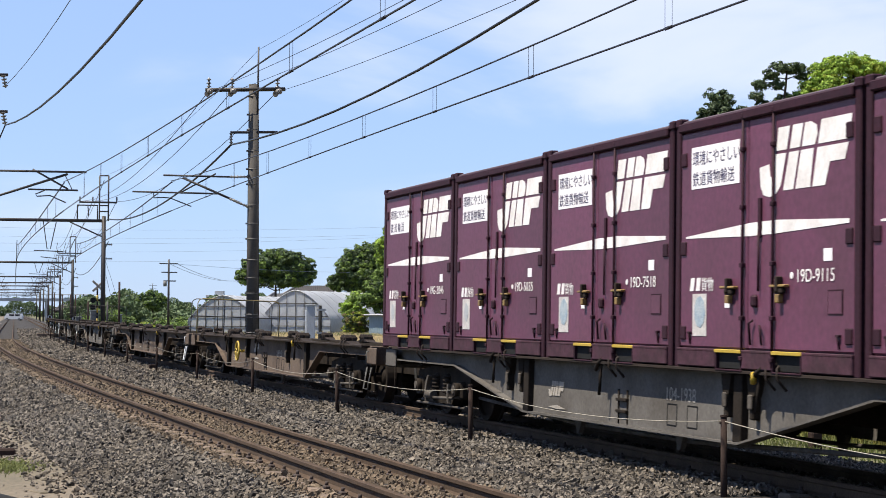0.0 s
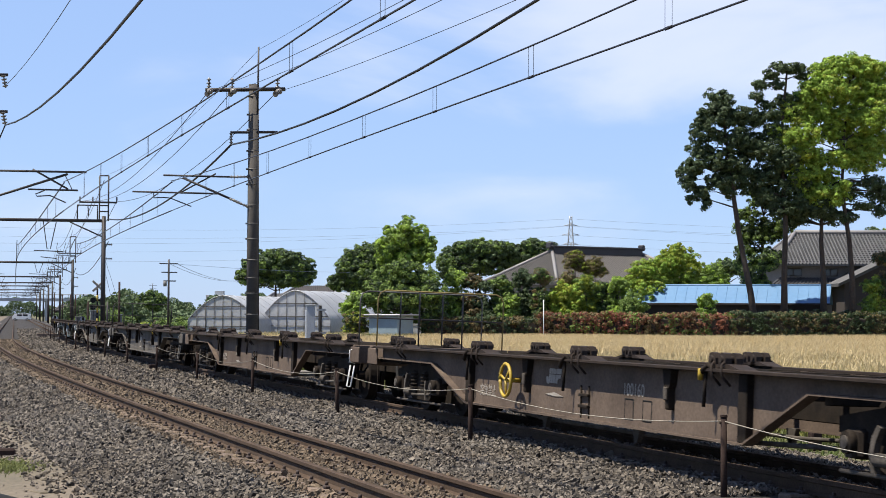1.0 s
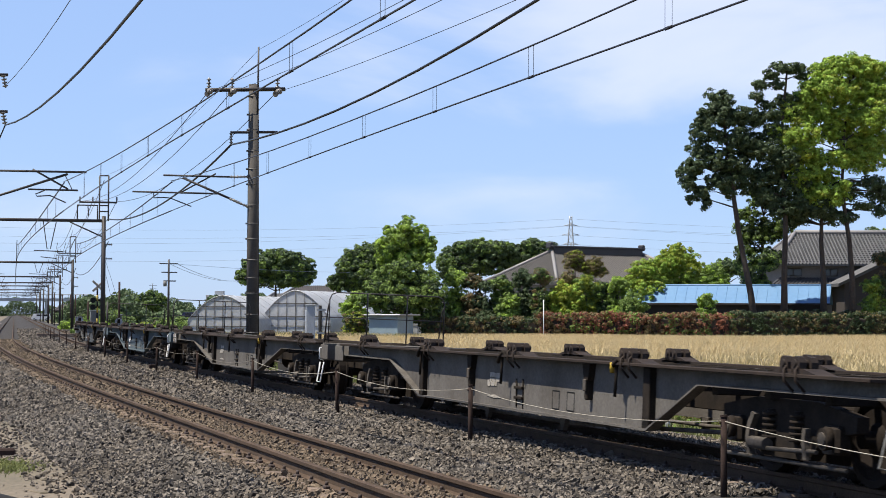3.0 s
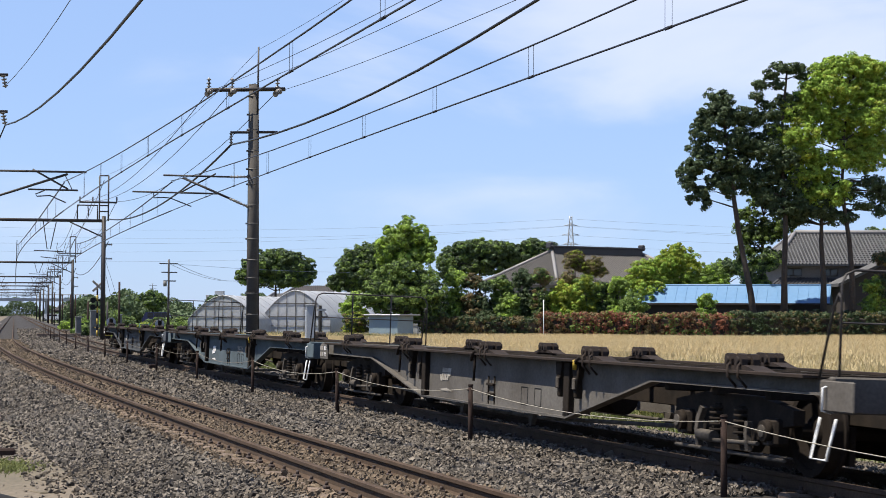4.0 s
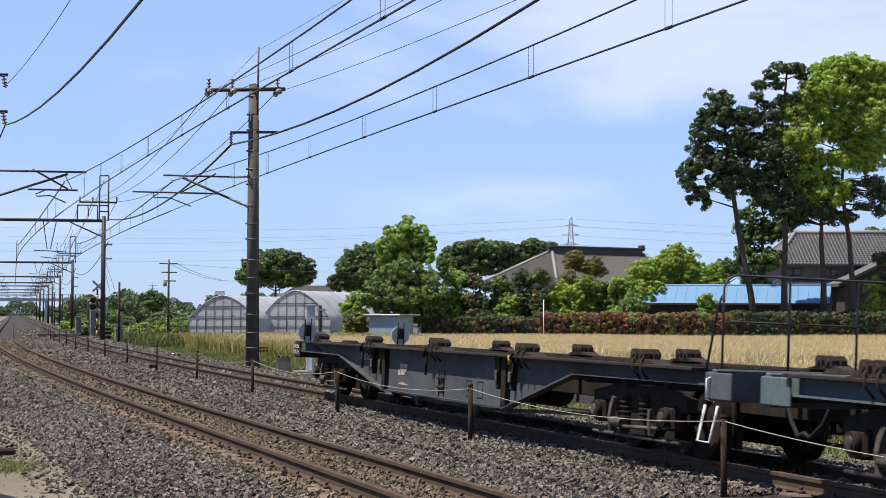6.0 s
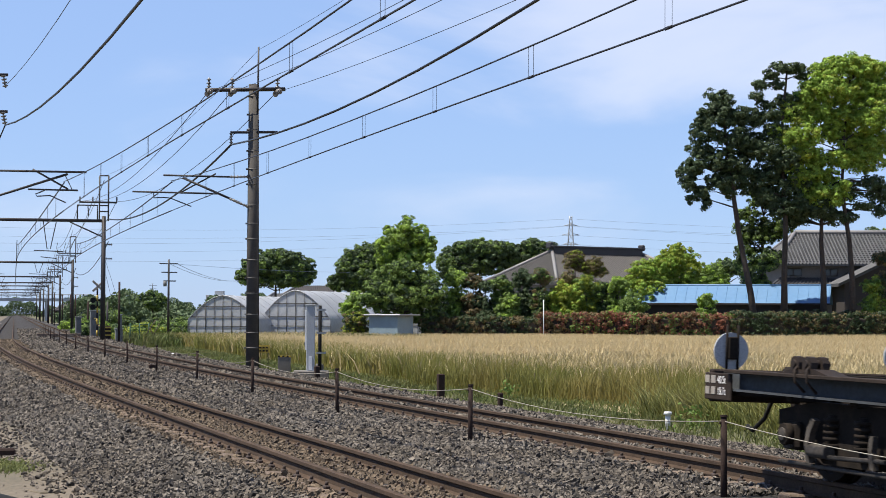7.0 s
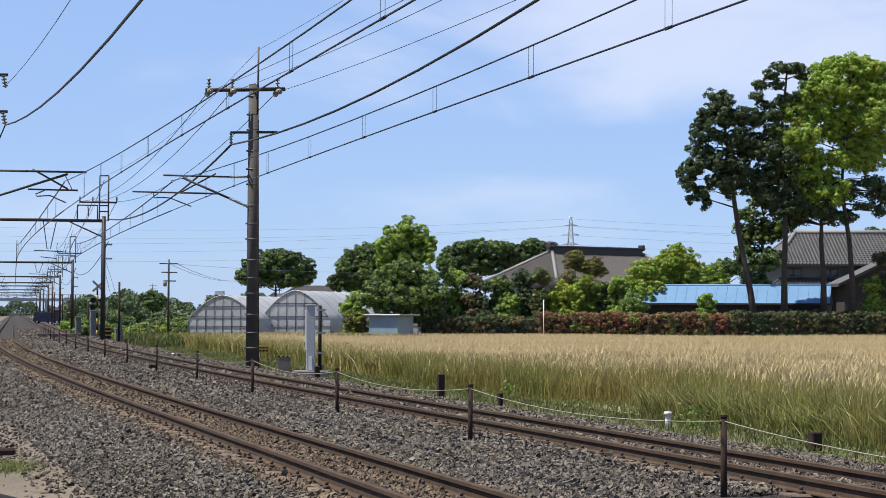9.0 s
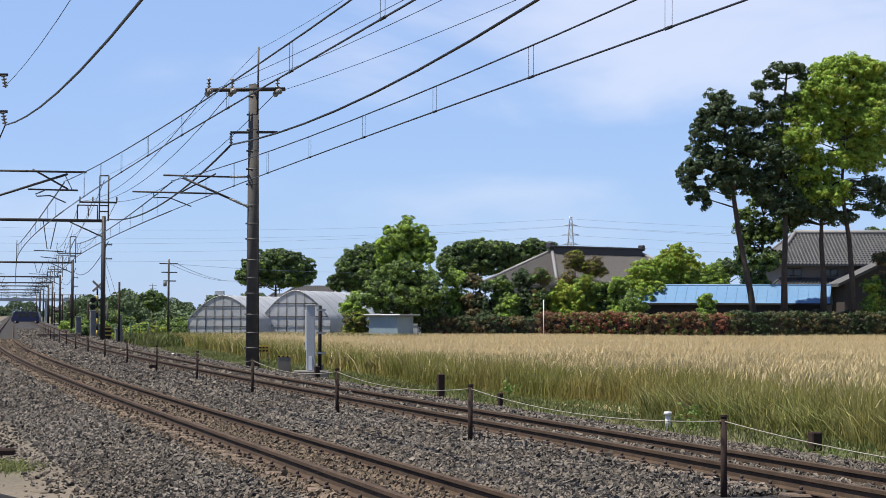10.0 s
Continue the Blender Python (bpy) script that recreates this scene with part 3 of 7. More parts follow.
    if tail:
        for x in (-0.95, 0.95):
            bm = bmesh.new()
            rod(bm, (x, 9.52, 1.16), (x, 9.545, 1.16), 0.185, seg=28)
            d = part("tail_disc", bm, "greybox", w, "round grey reflector disc at the train's end")
            bm = bmesh.new()
            for k in (-0.06, 0.06):
                rod(bm, (x + k, 9.5, 0.95), (x + k, 9.5, 1.42), 0.012, seg=6)
            box(bm, x - 0.05, x + 0.05, 9.47, 9.51, 1.08, 1.3, 0.01)
            part("disc_holder", bm, "bogie", d)
    wheels = []
    for y in (-PIVOT, PIVOT):
        wheels += build_bogie(w, y)[1]
    if number:
        for side in (-1,):
            label_text("number", number, w, (-out - 0.0155, -1.15, 0.62), 0.2, side, "fadedmark")
    if notice:
        label_text("notice", "突放禁止", w, (-out - 0.0155, notice[0], notice[1]), 0.17, -1, "fadedmark")
    return w, wheels


def label_text(name, text, parent, where, size, side=-1, mat="whitemark", wide=1.0):
    """Lettering lying on a vertical side that faces sideways; reads from the outside."""
    cu = bpy.data.curves.new(name, "FONT")
    cu.body, cu.size, cu.extrude = text, size, 0.001
    cu.align_x = "LEFT"
    tmp = bpy.data.objects.new(name, cu)
    me = bpy.data.meshes.new_from_object(tmp)
    bpy.data.objects.remove(tmp)
    me.materials.clear()
    me.materials.append(M[mat])
    ob = new(name, me)
    ob.parent = parent
    turn = Matrix(((0, 0, -1, 0), (-1, 0, 0, 0), (0, 1, 0, 0), (0, 0, 0, 1)))
    ob.matrix_basis = Matrix.Translation(where) @ turn @ Matrix.Diagonal((wide, 1, 1, 1))
    return ob


def build_container(code, upper, pale):
    """A 12-foot container, 3.715 x 2.45 x 2.5 m; y runs along the train, the base is at z = 0."""
    c = thing("freight_container", Matrix(), "purple steel rail freight container with white markings", "container", "containers on the wagon")
    L, W, H = 1.857, 1.225, 2.5
    bm = bmesh.new()
    box(bm, -W + 0.05, W - 0.05, -L + 0.05, L - 0.05, 0.12, H - 0.03, 0.01)
    part("shell", bm, "purple", c)
    bm = bmesh.new()
    box(bm, -W + 0.02, W - 0.02, -L + 0.02, L - 0.02, H - 0.05, H, 0.012)
    ribs = []
    for k in range(8):
        y = -1.55 + k * 0.44
        ribs.append(y)
    roof = part("roof", bm, "purpletop", c)
    for y in ribs:
        bm = bmesh.new()
        box(bm, -1.1, 1.1, y - 0.05, y + 0.05, H, H + 0.018, 0.006)
        part("roof_rib", bm, "purpletop", roof)
    for e in (-1, 1):
        for side in (-1, 1):
            bm = bmesh.new()
            x, y = side * (W - 0.045), e * (L - 0.05)
            box(bm, x - 0.045, x + 0.045, y - 0.05, y + 0.05, 0.0, H + 0.01, 0.012)
            box(bm, x - 0.06, x + 0.05, y - 0.075, y + 0.05, H - 0.06, H + 0.03, 0.015)
            p = part("corner_post", bm, "purpledark", c)
            for z in (0.35, 1.2, 2.1):
                bm = bmesh.new()
                box(bm, x + side * 0.03 - 0.02, x + side * 0.03 + 0.02, y - e * 0.14 - 0.06, y - e * 0.14 + 0.06, z - 0.07, z + 0.07, 0.01)
                part("hinge", bm, "purpledark", p)
    for side in (-1, 1):
        x = side * W
        bm = bmesh.new()
        box(bm, x - 0.03, x + 0.03, -L + 0.1, L - 0.1, H - 0.12, H - 0.03, 0.012)
        part("top_rail", bm, "purpledark", c)
        # bottom rail with fork pockets
        bm = bmesh.new()
        for a, b in ((-L + 0.1, -0.88), (-0.3, 0.3), (0.88, L - 0.1)):
            box(bm, x - side * 0.04, x + side * 0.02, a, b, 0.02, 0.19, 0.01)
        box(bm, x - side * 0.04, x + side * 0.02, -L + 0.1, L - 0.1, 0.165, 0.2, 0.006)
        br = part("bottom_rail", bm, "purplegrimy", c)
        for y in (-0.59, 0.59):
            # solid black block paints the shade inside the pocket's opening
            bm = bmesh.new()
            box(bm, x - side * 0.3, x - side * 0.02, y - 0.27, y + 0.27, 0.02, 0.17)
            part("fork_pocket", bm, "black", br)
            bm = bmesh.new()
            box(bm, x - side * 0.03, x + side * 0.025, y - 0.29, y + 0.29, 0.165, 0.2, 0.005)
            part("pocket_edge", bm, "yellow", br)
            bm = bmesh.new()
            for e in (-0.272, 0.272):
                box(bm, x - side * 0.03, x + side * 0.018, y + e - 0.012, y + e + 0.012, 0.0, 0.166, 0.004)
            box(bm, x - side * 0.03, x + side * 0.018, y - 0.285, y + 0.285, -0.005, 0.01, 0.004)
            part("pocket_frame", bm, "purpledark", br)
        # doors: two leaves with a wide centre stile, lock rods and handles
        for d, (a, b) in enumerate(((-L + 0.11, -0.24), (-0.225, 0.225), (0.24, L - 0.11))):
            bm = bmesh.new()
            box(bm, x - side * 0.05, x - side * 0.012, a, b, 0.21, H - 0.13, 0.012)
            door = part("side_door", bm, "purple", c)
        for y in (-0.31, 0.31):
            bm = bmesh.new()
            xo = x + side * 0.012
            rod(bm, (xo, y, 0.05), (xo, y, H - 0.03), 0.014, seg=8)
            for z in (0.12, 0.5, 1.0, 1.55, 2.1, 2.42):
                box(bm, xo - 0.022, xo + 0.022, y - 0.03, y + 0.03, z - 0.022, z + 0.022, 0.006)
            lr = part("lock_rod", bm, "purpledark", c)
            e = y + (0.27 if y > 0 else -0.14)
            bm = bmesh.new()
            box(bm, xo - side * 0.02, xo + side * 0.035, e - 0.15, e + 0.15, 0.782, 0.806, 0.006)
            box(bm, xo - side * 0.02, xo + side * 0.035, e - 0.035, e + 0.035, 0.64, 0.72, 0.006)
            part("lock_handle", bm, "brass", lr)
            bm = bmesh.new()
            box(bm, xo - side * 0.02, xo + side * 0.045, e - 0.022, e + 0.022, 0.74, 0.88, 0.008)
            box(bm, xo - side * 0.02, xo + side * 0.028, e - 0.09, e + 0.07, 0.725, 0.775, 0.01)
            part("lock_hasp", bm, "deckrust", lr)
        bm = bmesh.new()
        box(bm, x - side * 0.02, x + side * 0.012, -0.055, 0.0, 1.25, 1.62, 0.006)
        rod(bm, (x + side * 0.01, -0.02, 0.75), (x + side * 0.01, -0.02, 1.3), 0.012, seg=6)
        box(bm, x - side * 0.02, x + side * 0.03, 0.02, 0.12, 0.6, 0.72, 0.02)
        pipe(bm, [(x + side * 0.012, 0.13, 0.25), (x + side * 0.03, 0.13, 0.45), (x + side * 0.012, 0.08, 0.48)], 0.012)
        pipe(bm, [(x + side * 0.012, -0.1, 0.25), (x + side * 0.03, -0.1, 0.4), (x + side * 0.012, -0.05, 0.43)], 0.012)
        part("door_latch", bm, "purpledark", c)
        # row of small fittings along the foot of the doors
        for y in (-1.5, 1.5):
            bm = bmesh.new()
            rod(bm, (x - side * 0.01, y, 0.24), (x + side * 0.012, y, 0.35), 0.012, seg=6)
            box(bm, x - side * 0.02, x + side * 0.02, y - 0.03, y + 0.03, 0.34, 0.365, 0.006)
            part("door_catch", bm, "purpledark", c)

        def plate(name, outline, mat, lift=0.0):
            bm2 = bmesh.new()
            base = x - side * 0.012
            prism(bm2, outline, base + side * lift, base + side * (lift + 0.004))
            return part(name, bm2, mat, c)

        s = 1 if side < 0 else -1   # reading direction runs towards -y on the near side

        def q(u, v):
            return (s * -u, v)

        # slogan panel: white ground with its two lines of lettering
        plate("slogan_panel", [q(-1.5, 1.79), q(-0.42, 1.79), q(-0.42, 2.21), q(-1.5, 2.21)], "paper")
        # long tapered flash across the doors
        plate("white_flash", [q(-1.62, 1.3), q(-0.2, 1.272), q(0.3, 1.275), q(1.66, 1.312), q(1.66, 1.35), q(0.35, 1.4), q(-0.2, 1.395), q(-1.62, 1.318)], "whitemark")
        # company mark as plain slanted strokes
        for o in STROKES:
            plate("company_mark", [q(u, v) for u, v in o], "whitemark", 0.0)
        # owner's name as bars, small plates and labels
        for k in range(2):
            u = -1.52 + k * 0.14
            plate("owner_bar", [q(u, 0.77), q(u + 0.09, 0.77), q(u + 0.12, 0.9), q(u + 0.03, 0.9)], "whitemark")
        plate("notice_plate", [q(-1.45, 0.32), q(-1.13, 0.32), q(-1.13, 0.74), q(-1.45, 0.74)], "platepaper")
        if pale:
            plate("map_emblem", [q(-1.28 + 0.13 * math.cos(a * 0.7), 0.56 + 0.16 * math.sin(a * 0.7)) for a in range(9)], "bluevinyl", 0.004)
        else:
            plate("map_emblem", [q(-1.28 + 0.09 * math.cos(a * 0.7), 0.56 + 0.13 * math.sin(a * 0.7)) for a in range(9)], "greybox", 0.004)
        plate("small_label", [q(1.22, 1.0), q(1.37, 1.0), q(1.37, 1.11), q(1.22, 1.11)], "paper")
        plate("card_frame", [q(1.3, 0.53), q(1.56, 0.53), q(1.56, 0.75), q(1.3, 0.75)], "purpledark")
        plate("card", [q(1.315, 0.545), q(1.545, 0.545), q(1.545, 0.735), q(1.315, 0.735)], "purple", 0.004)
        plate("yellow_tag", [q(-0.72, 0.6), q(-0.61, 0.6), q(-0.61, 0.7), q(-0.72, 0.7)], "paper")
        if side < 0:
            label_text("slogan", upper, c, (x + 0.0065, 1.47, 2.035), 0.155, mat="ink", wide=0.98)
            label_text("slogan", "鉄 道 輸 送" if code.startswith("19G") else "鉄道貨物輸送", c, (x + 0.0065, 1.47, 1.83), 0.155, mat="ink", wide=1.02)
            label_text("owner_name", "貨物", c, (x + 0.0065, 1.25, 0.775), 0.15, mat="whitemark", wide=0.95)
            label_text("number", code, c, (x + 0.0065, -0.72, 0.825), 0.165, mat="whitemark", wide=1.05)
            rod_dot = bmesh.new()
            rod(rod_dot, (x + 0.012, -0.64, 0.885), (x + 0.006, -0.64, 0.885), 0.03, seg=10)
            part("white_dot", rod_dot, "whitemark", c)
    return c


SPEED, LATER = 18.9, 18.85


def run(t):
    """Metres that the train has covered by t."""
    return SPEED * t if t <= 5.5 else SPEED * 5.5 + LATER * (t - 5.5)


def wagon_pose(s, lean=2.0):
    a, b = spot(s - PIVOT, FAR_TRACK), spot(s + PIVOT, FAR_TRACK)
    d = b - a
    return Matrix.Translation((a + b) / 2 + Vector((0, 0, 0.02))) @ Matrix.Rotation(-math.atan2(d.x, d.y), 4, "Z") @ Matrix.Rotation(radians(lean), 4, "Y")


TRAIN, LOADS, AXLES = [], [], []
for k in range(7):
    w, axles = build_wagon(
        ("empty blue-grey container wagon, last of the train, with round tail discs", "empty blue-grey steel container wagon", "empty dirty grey steel container wagon", "empty dirty grey steel container wagon", "empty brown-grey steel container wagon", "empty brown-grey container wagon with yellow handbrake wheel", "blue-grey container wagon loaded with purple containers")[6 - k],
        ("sillgrey", "sillbrown", "sillbrown", "sillgrey", "sillgrey", "sillteal", "sillblue")[k],
        (3.05, 4.3, 4.3, 4.3, 3.05, 3.05, 3.05)[k], wheel=k in (1,), rails={1: ((9.42, "railyellow"),), 2: ((-9.42, "railgrey"),), 4: ((-9.42, "darksteel"),), 5: ((-9.42, "darksteel"),), 6: ((-9.42, "darksteel"),)}.get(k, ()), tail=k == 6, ladder="white" if k in (2, 4, 5, 6) else "railgrey", mark="whitemark" if k == 5 else "fadedmark", weights=("40.5t", "18.7t") if k in (4, 6) else (),
        number={0: "104-1938", 1: "100160", 5: "104-2525"}.get(k, ""), notice={6: (4.75, 0.74), 2: (4.3, 0.42), 1: (3.9, 0.42)}.get(k))
    TRAIN.append((w, 19.1 + k * WAGON_LENGTH))
    AXLES.append(axles)
for i, (code, pale) in enumerate((("19G-2846", False), ("19D-5035", False), ("19D-7518", True), ("19D-9115", True), ("19D-4071", True))):
    c = build_container(code, "環境にやさしい", pale)
    LOADS.append((c, Matrix.Translation((0, 7.8 - i * 3.79, 1.008))))


# ---- loose stones of the ballast ----
def stones(name, boxes, mat, seed, label, rise=0.92, lift=0.0):
    """Crushed stones as one mesh: broken six-faced blocks. boxes: lateral and along-line ranges, number per square metre, size."""
    rng = np.random.default_rng(seed)
    block = np.array([[x, y, z] for x in (-1, 1) for y in (-1, 1) for z in (-1, 1)], float) * 0.62
    faces = np.array([[0, 1, 3, 2], [4, 6, 7, 5], [0, 4, 5, 1], [2, 3, 7, 6], [0, 2, 6, 4], [1, 5, 7, 3]])
    allv = []
    for l0, l1, s0, s1, per, size in boxes:
        n = int((l1 - l0) * (s1 - s0) * per * 0.95)
        lat, s = rng.uniform(l0, l1, n), rng.uniform(s0, s1, n)
        clear = np.ones(n, bool)
        for c in (NEAR_TRACK, FAR_TRACK):
            for r in (-0.566, 0.566):
                clear &= np.abs(lat - c - r) > 0.075
        lat, s = lat[clear], s[clear]
        n = len(lat)
        base = np.array([[*spot(b, a, ground_height(a))] for a, b in zip(lat, s)])
        r = size * rise * rng.uniform(0.5, 1.25, (n, 1, 1)) * np.where(rng.uniform(0, 1, (n, 1, 1)) < 0.06, 1.5, 1.0)
        # corners pushed about unevenly, so that each stone has its own facets and sharp points
        v = (block[None] * rng.uniform(0.6, 1.2, (n, 8, 1)) + rng.uniform(-0.26, 0.26, (n, 8, 3))) * r * (np.array([1.6, 1.15, 0.85]) * rng.uniform(0.75, 1.25, (n, 1, 3)))
        q = rng.normal(size=(n, 4))
        q[:, 0] *= 1.6
        q[:, 3] *= 1.6
        q /= np.linalg.norm(q, axis=1, keepdims=True)
        w, x, y, z = q.T
        rot = np.stack([1 - 2 * (y * y + z * z), 2 * (x * y - z * w), 2 * (x * z + y * w), 2 * (x * y + z * w), 1 - 2 * (x * x + z * z), 2 * (y * z - x * w), 2 * (x * z - y * w), 2 * (y * z + x * w), 1 - 2 * (x * x + y * y)], 1).reshape(n, 3, 3)
        v = np.einsum("nij,nkj->nki", rot, v) + base[:, None, :]
        v[:, :, 2] += r[:, :, 0] * rng.uniform(-0.35, 1.0, (n, 1)) + lift
        allv.append(v.reshape(-1, 3))
    v = np.concatenate(allv)
    n = len(v) // 8
    f = (np.arange(n)[:, None, None] * 8 + faces[None]).reshape(-1)
    ob = new(name, mesh_from(name, v, f, 4, mat))
    return tagged(ob, label, "ballast stones", kind="stuff")


def mesh_from(name, v, f, per, mat):
    me = bpy.data.meshes.new(name)
    me.vertices.add(len(v))
    me.vertices.foreach_set("co", np.asarray(v, np.float32).ravel())
    me.loops.add(len(f))
    me.loops.foreach_set("vertex_index", np.asarray(f, np.int32))
    k = len(f) // per
    me.polygons.add(k)
    me.polygons.foreach_set("loop_start", np.arange(k, dtype=np.int32) * per)
    me.update(calc_edges=True)
    me.shade_flat()
    for m in mat if isinstance(mat, (list, tuple)) else (mat,):
        me.materials.append(M[m])
    return me


def build_stones():
    wide = [(2.35, 3.75, 0.0), (5.75, 8.05, 0.0), (10.05, 12.9, 0.0)]
    b = []
    for l0, l1, _ in wide:
        b += [(l0, l1, 16, 24, 900, 0.0215), (l0, l1, 24, 38, 560, 0.025), (l0, l1, 38, 62, 270, 0.032), (l0, l1, 62, 120, 90, 0.044), (l0, l1, 120, 200, 14, 0.06)]
    c = FAR_TRACK
    under = [(c - 1.05, c + 1.05, 16, 30, 520, 0.024), (c - 1.05, c + 1.05, 30, 60, 190, 0.032), (c - 1.05, c + 1.05, 60, 120, 60, 0.04)]
    # strays over the edge of the path
    b += [(1.75, 2.36, 15, 40, 90, 0.026), (1.2, 1.8, 15, 34, 14, 0.022), (12.3, 12.8, 14, 60, 45, 0.03)]
    stones("ballast_stones", b, "stone", 3, "loose grey crushed stones covering the track bed")
    stones("covering_stones", under, "stone", 6, "grey crushed stones filling the far track up to its rails", 0.92, 0.022)
    c = NEAR_TRACK
    b = [(c - 1.05, c + 1.05, 16, 30, 420, 0.022), (c - 1.05, c + 1.05, 30, 60, 170, 0.03), (c - 1.05, c + 1.05, 60, 120, 50, 0.04)]
    stones("rusty_ballast_stones", b, "rust_stone", 4, "rust-stained crushed stones between the rails")


# ---- fence between the tracks ----
def rope(name, a, b, sag, r, mat, parent=None, n=12, seg=5):
    bm = bmesh.new()
    a, b = Vector(a), Vector(b)
    pts = []
    for i in range(n + 1):
        k = i / n
        p = a.lerp(b, k)
        p.z -= sag * 4 * k * (1 - k)
        pts.append(p)
    pipe(bm, pts, r, seg)
    return part(name, bm, mat, parent)


def build_fence():
    f = thing("rope_fence", Matrix(), "low fence of rusty iron posts and pale twisted rope", "fence")
    posts = [8.3, 15.96, 23.73, 31.25, 39.09, 46.75, 54.67, 62.72, 71.0, 79.5, 88.0, 96.5, 105.0, 113.5, 122.0, 131.0, 140.0, 149.0]
    rng = random.Random(5)
    tops = []
    for i, s in enumerate(posts):
        bm = bmesh.new()
        p = spot(s, 7.7)
        lean = Vector((rng.uniform(-0.015, 0.015), rng.uniform(-0.02, 0.02), 0))
        top = p + lean + Vector((0, 0, 0.6))
        rod(bm, p + Vector((0, 0, -0.35)), top, 0.033, 0.031, seg=10)
        rod(bm, top, top + Vector((0, 0, 0.018)), 0.037, seg=10)
        box(bm, top.x - 0.045, top.x + 0.045, top.y - 0.012, top.y + 0.012, top.z - 0.06, top.z - 0.045)
        part("fence_post", bm, "postiron", f)
        bm = bmesh.new()
        rod(bm, top + Vector((0, 0, 0.018)), top + Vector((0, 0, 0.025)), 0.032, seg=10)
        part("post_cap", bm, "deckrust", f)
        tops.append(top - Vector((0, 0, 0.035)))
    for i, (a, b) in enumerate(zip(tops, tops[1:])):
        rope("rope", a, b, 0.13 if i < 5 else 0.09, 0.005 if i < 4 else 0.006, "rope" if i < 4 else "oldrope", f, n=16)
    # short marker stub beside the far rail
    bm = bmesh.new()
    q = Vector((8.05, 56.0, 0))
    box(bm, q.x - 0.1, q.x + 0.1, q.y - 0.06, q.y + 0.06, -0.25, 0.02, 0.02)
    tagged(part("marker_stub", bm, "postiron"), "rusty stub marker in the ballast", "marker")


# ---- overhead line ----
def insulator(bm, a, b, n=5, r=0.075):
    a, b = Vector(a), Vector(b)
    rod(bm, a, b, 0.03, seg=8)
    for i in range(n):
        k = (i + 0.5) / n
        c = a.lerp(b, k)
        d = (b - a).normalized() * 0.018
        rod(bm, c - d, c + d, r, r * 0.7, seg=12)


def build_big_pole():
    base = Vector((12.4, 62.45, -0.6))
    t = thing("catenary_pole", Matrix.Translation(base), "tall dark concrete railway pole with steel bands and brackets", "utility pole", "overhead line poles")
    o = lambda x, y, z: Vector((x, y, z)) - base
    bm = bmesh.new()
    rod(bm, (0, 0, 0), o(12.31, 62.12, 9.42), 0.225, 0.165, seg=24)
    part("shaft", bm, "poleconc", t)
    for k in range(15):
        z = 0.9 + k * 0.62 + (0.1 if k % 3 == 0 else 0)
        bm = bmesh.new()
        f = z / 10.0
        c = Vector((0, 0, 0)).lerp(o(12.31, 62.12, 9.42), f)
        r = 0.225 - 0.06 * f
        rod(bm, c - Vector((0, 0, 0.015)), c + Vector((0, 0, 0.015)), r + 0.012, seg=20)
        box(bm, c.x - r - 0.06, c.x - r, c.y - 0.03, c.y + 0.03, c.z - 0.03, c.z + 0.03)
        part("band", bm, "poleband", t)
    bm = bmesh.new()
    rod(bm, o(12.43, 62.0, 8.4), o(12.45, 62.0, 10.7), 0.035, 0.03, seg=8)
    part("earth_wire_rod", bm, "darksteel", t)
    bm = bmesh.new()
    rod(bm, o(12.52, 61.95, -0.5), o(12.45, 61.98, 8.6), 0.02, seg=6)
    part("down_lead", bm, "darksteel", t)
    bm = bmesh.new()
    a, b = o(10.72, 62.45, 9.2), o(13.31, 61.65, 9.24)
    d = (b - a)
    for off in (-0.12, 0.12):
        n = Vector((0.05, 0.17, 0)).normalized() * off
        rod(bm, a + n, b + n, 0.055, seg=6)
    part("crossarm", bm, "darksteel", t)
    for x, y in ((10.82, 62.42), (11.58, 62.18), (13.06, 61.73)):
        bm = bmesh.new()
        insulator(bm, o(x, y, 9.26), o(x, y, 9.62), 3, 0.09)
        i = part("insulator", bm, "porcelain", t)
        for e in (-1, 1):
            bm = bmesh.new()
            insulator(bm, o(x, y + e * 0.1, 9.15), o(x + e * 0.02, y + e * 0.5, 9.1), 3, 0.1)
            part("strain_insulator", bm, "porcelain", i)
    bm = bmesh.new()
    rod(bm, o(11.55, 62.3, 7.76), o(13.1, 61.85, 7.78), 0.045, seg=6)
    part("feeder_bracket", bm, "darksteel", t)
    bm = bmesh.new()
    insulator(bm, o(11.58, 62.3, 7.76), o(11.58, 62.3, 7.36), 4, 0.07)
    part("insulator", bm, "porcelain", t)
    # swinging cantilever over the far track
    bm = bmesh.new()
    rod(bm, o(9.37, 62.9, 6.28), o(11.55, 62.35, 6.24), 0.032, seg=8)
    rod(bm, o(10.0, 62.75, 6.2), o(11.9, 62.3, 5.35), 0.04, seg=8)
    rod(bm, o(8.35, 63.1, 5.71), o(11.18, 62.45, 5.66), 0.03, seg=8)
    rod(bm, o(9.95, 62.75, 5.7), o(11.1, 62.5, 6.35), 0.026, seg=8)
    pipe(bm, [o(9.05, 62.95, 5.7), o(9.05, 62.95, 5.5), o(9.35, 62.9, 5.52), o(9.6, 62.85, 5.5), o(10.3, 62.7, 5.22)], 0.02)
    part("cantilever", bm, "darksteel", t)
    for a, b in ((o(11.55, 62.35, 6.24), o(12.2, 62.2, 6.25)), (o(11.55, 62.35, 5.5), o(12.2, 62.2, 5.2))):
        bm = bmesh.new()
        insulator(bm, a, b, 6, 0.06)
        part("insulator", bm, "porcelain", t)
    return t


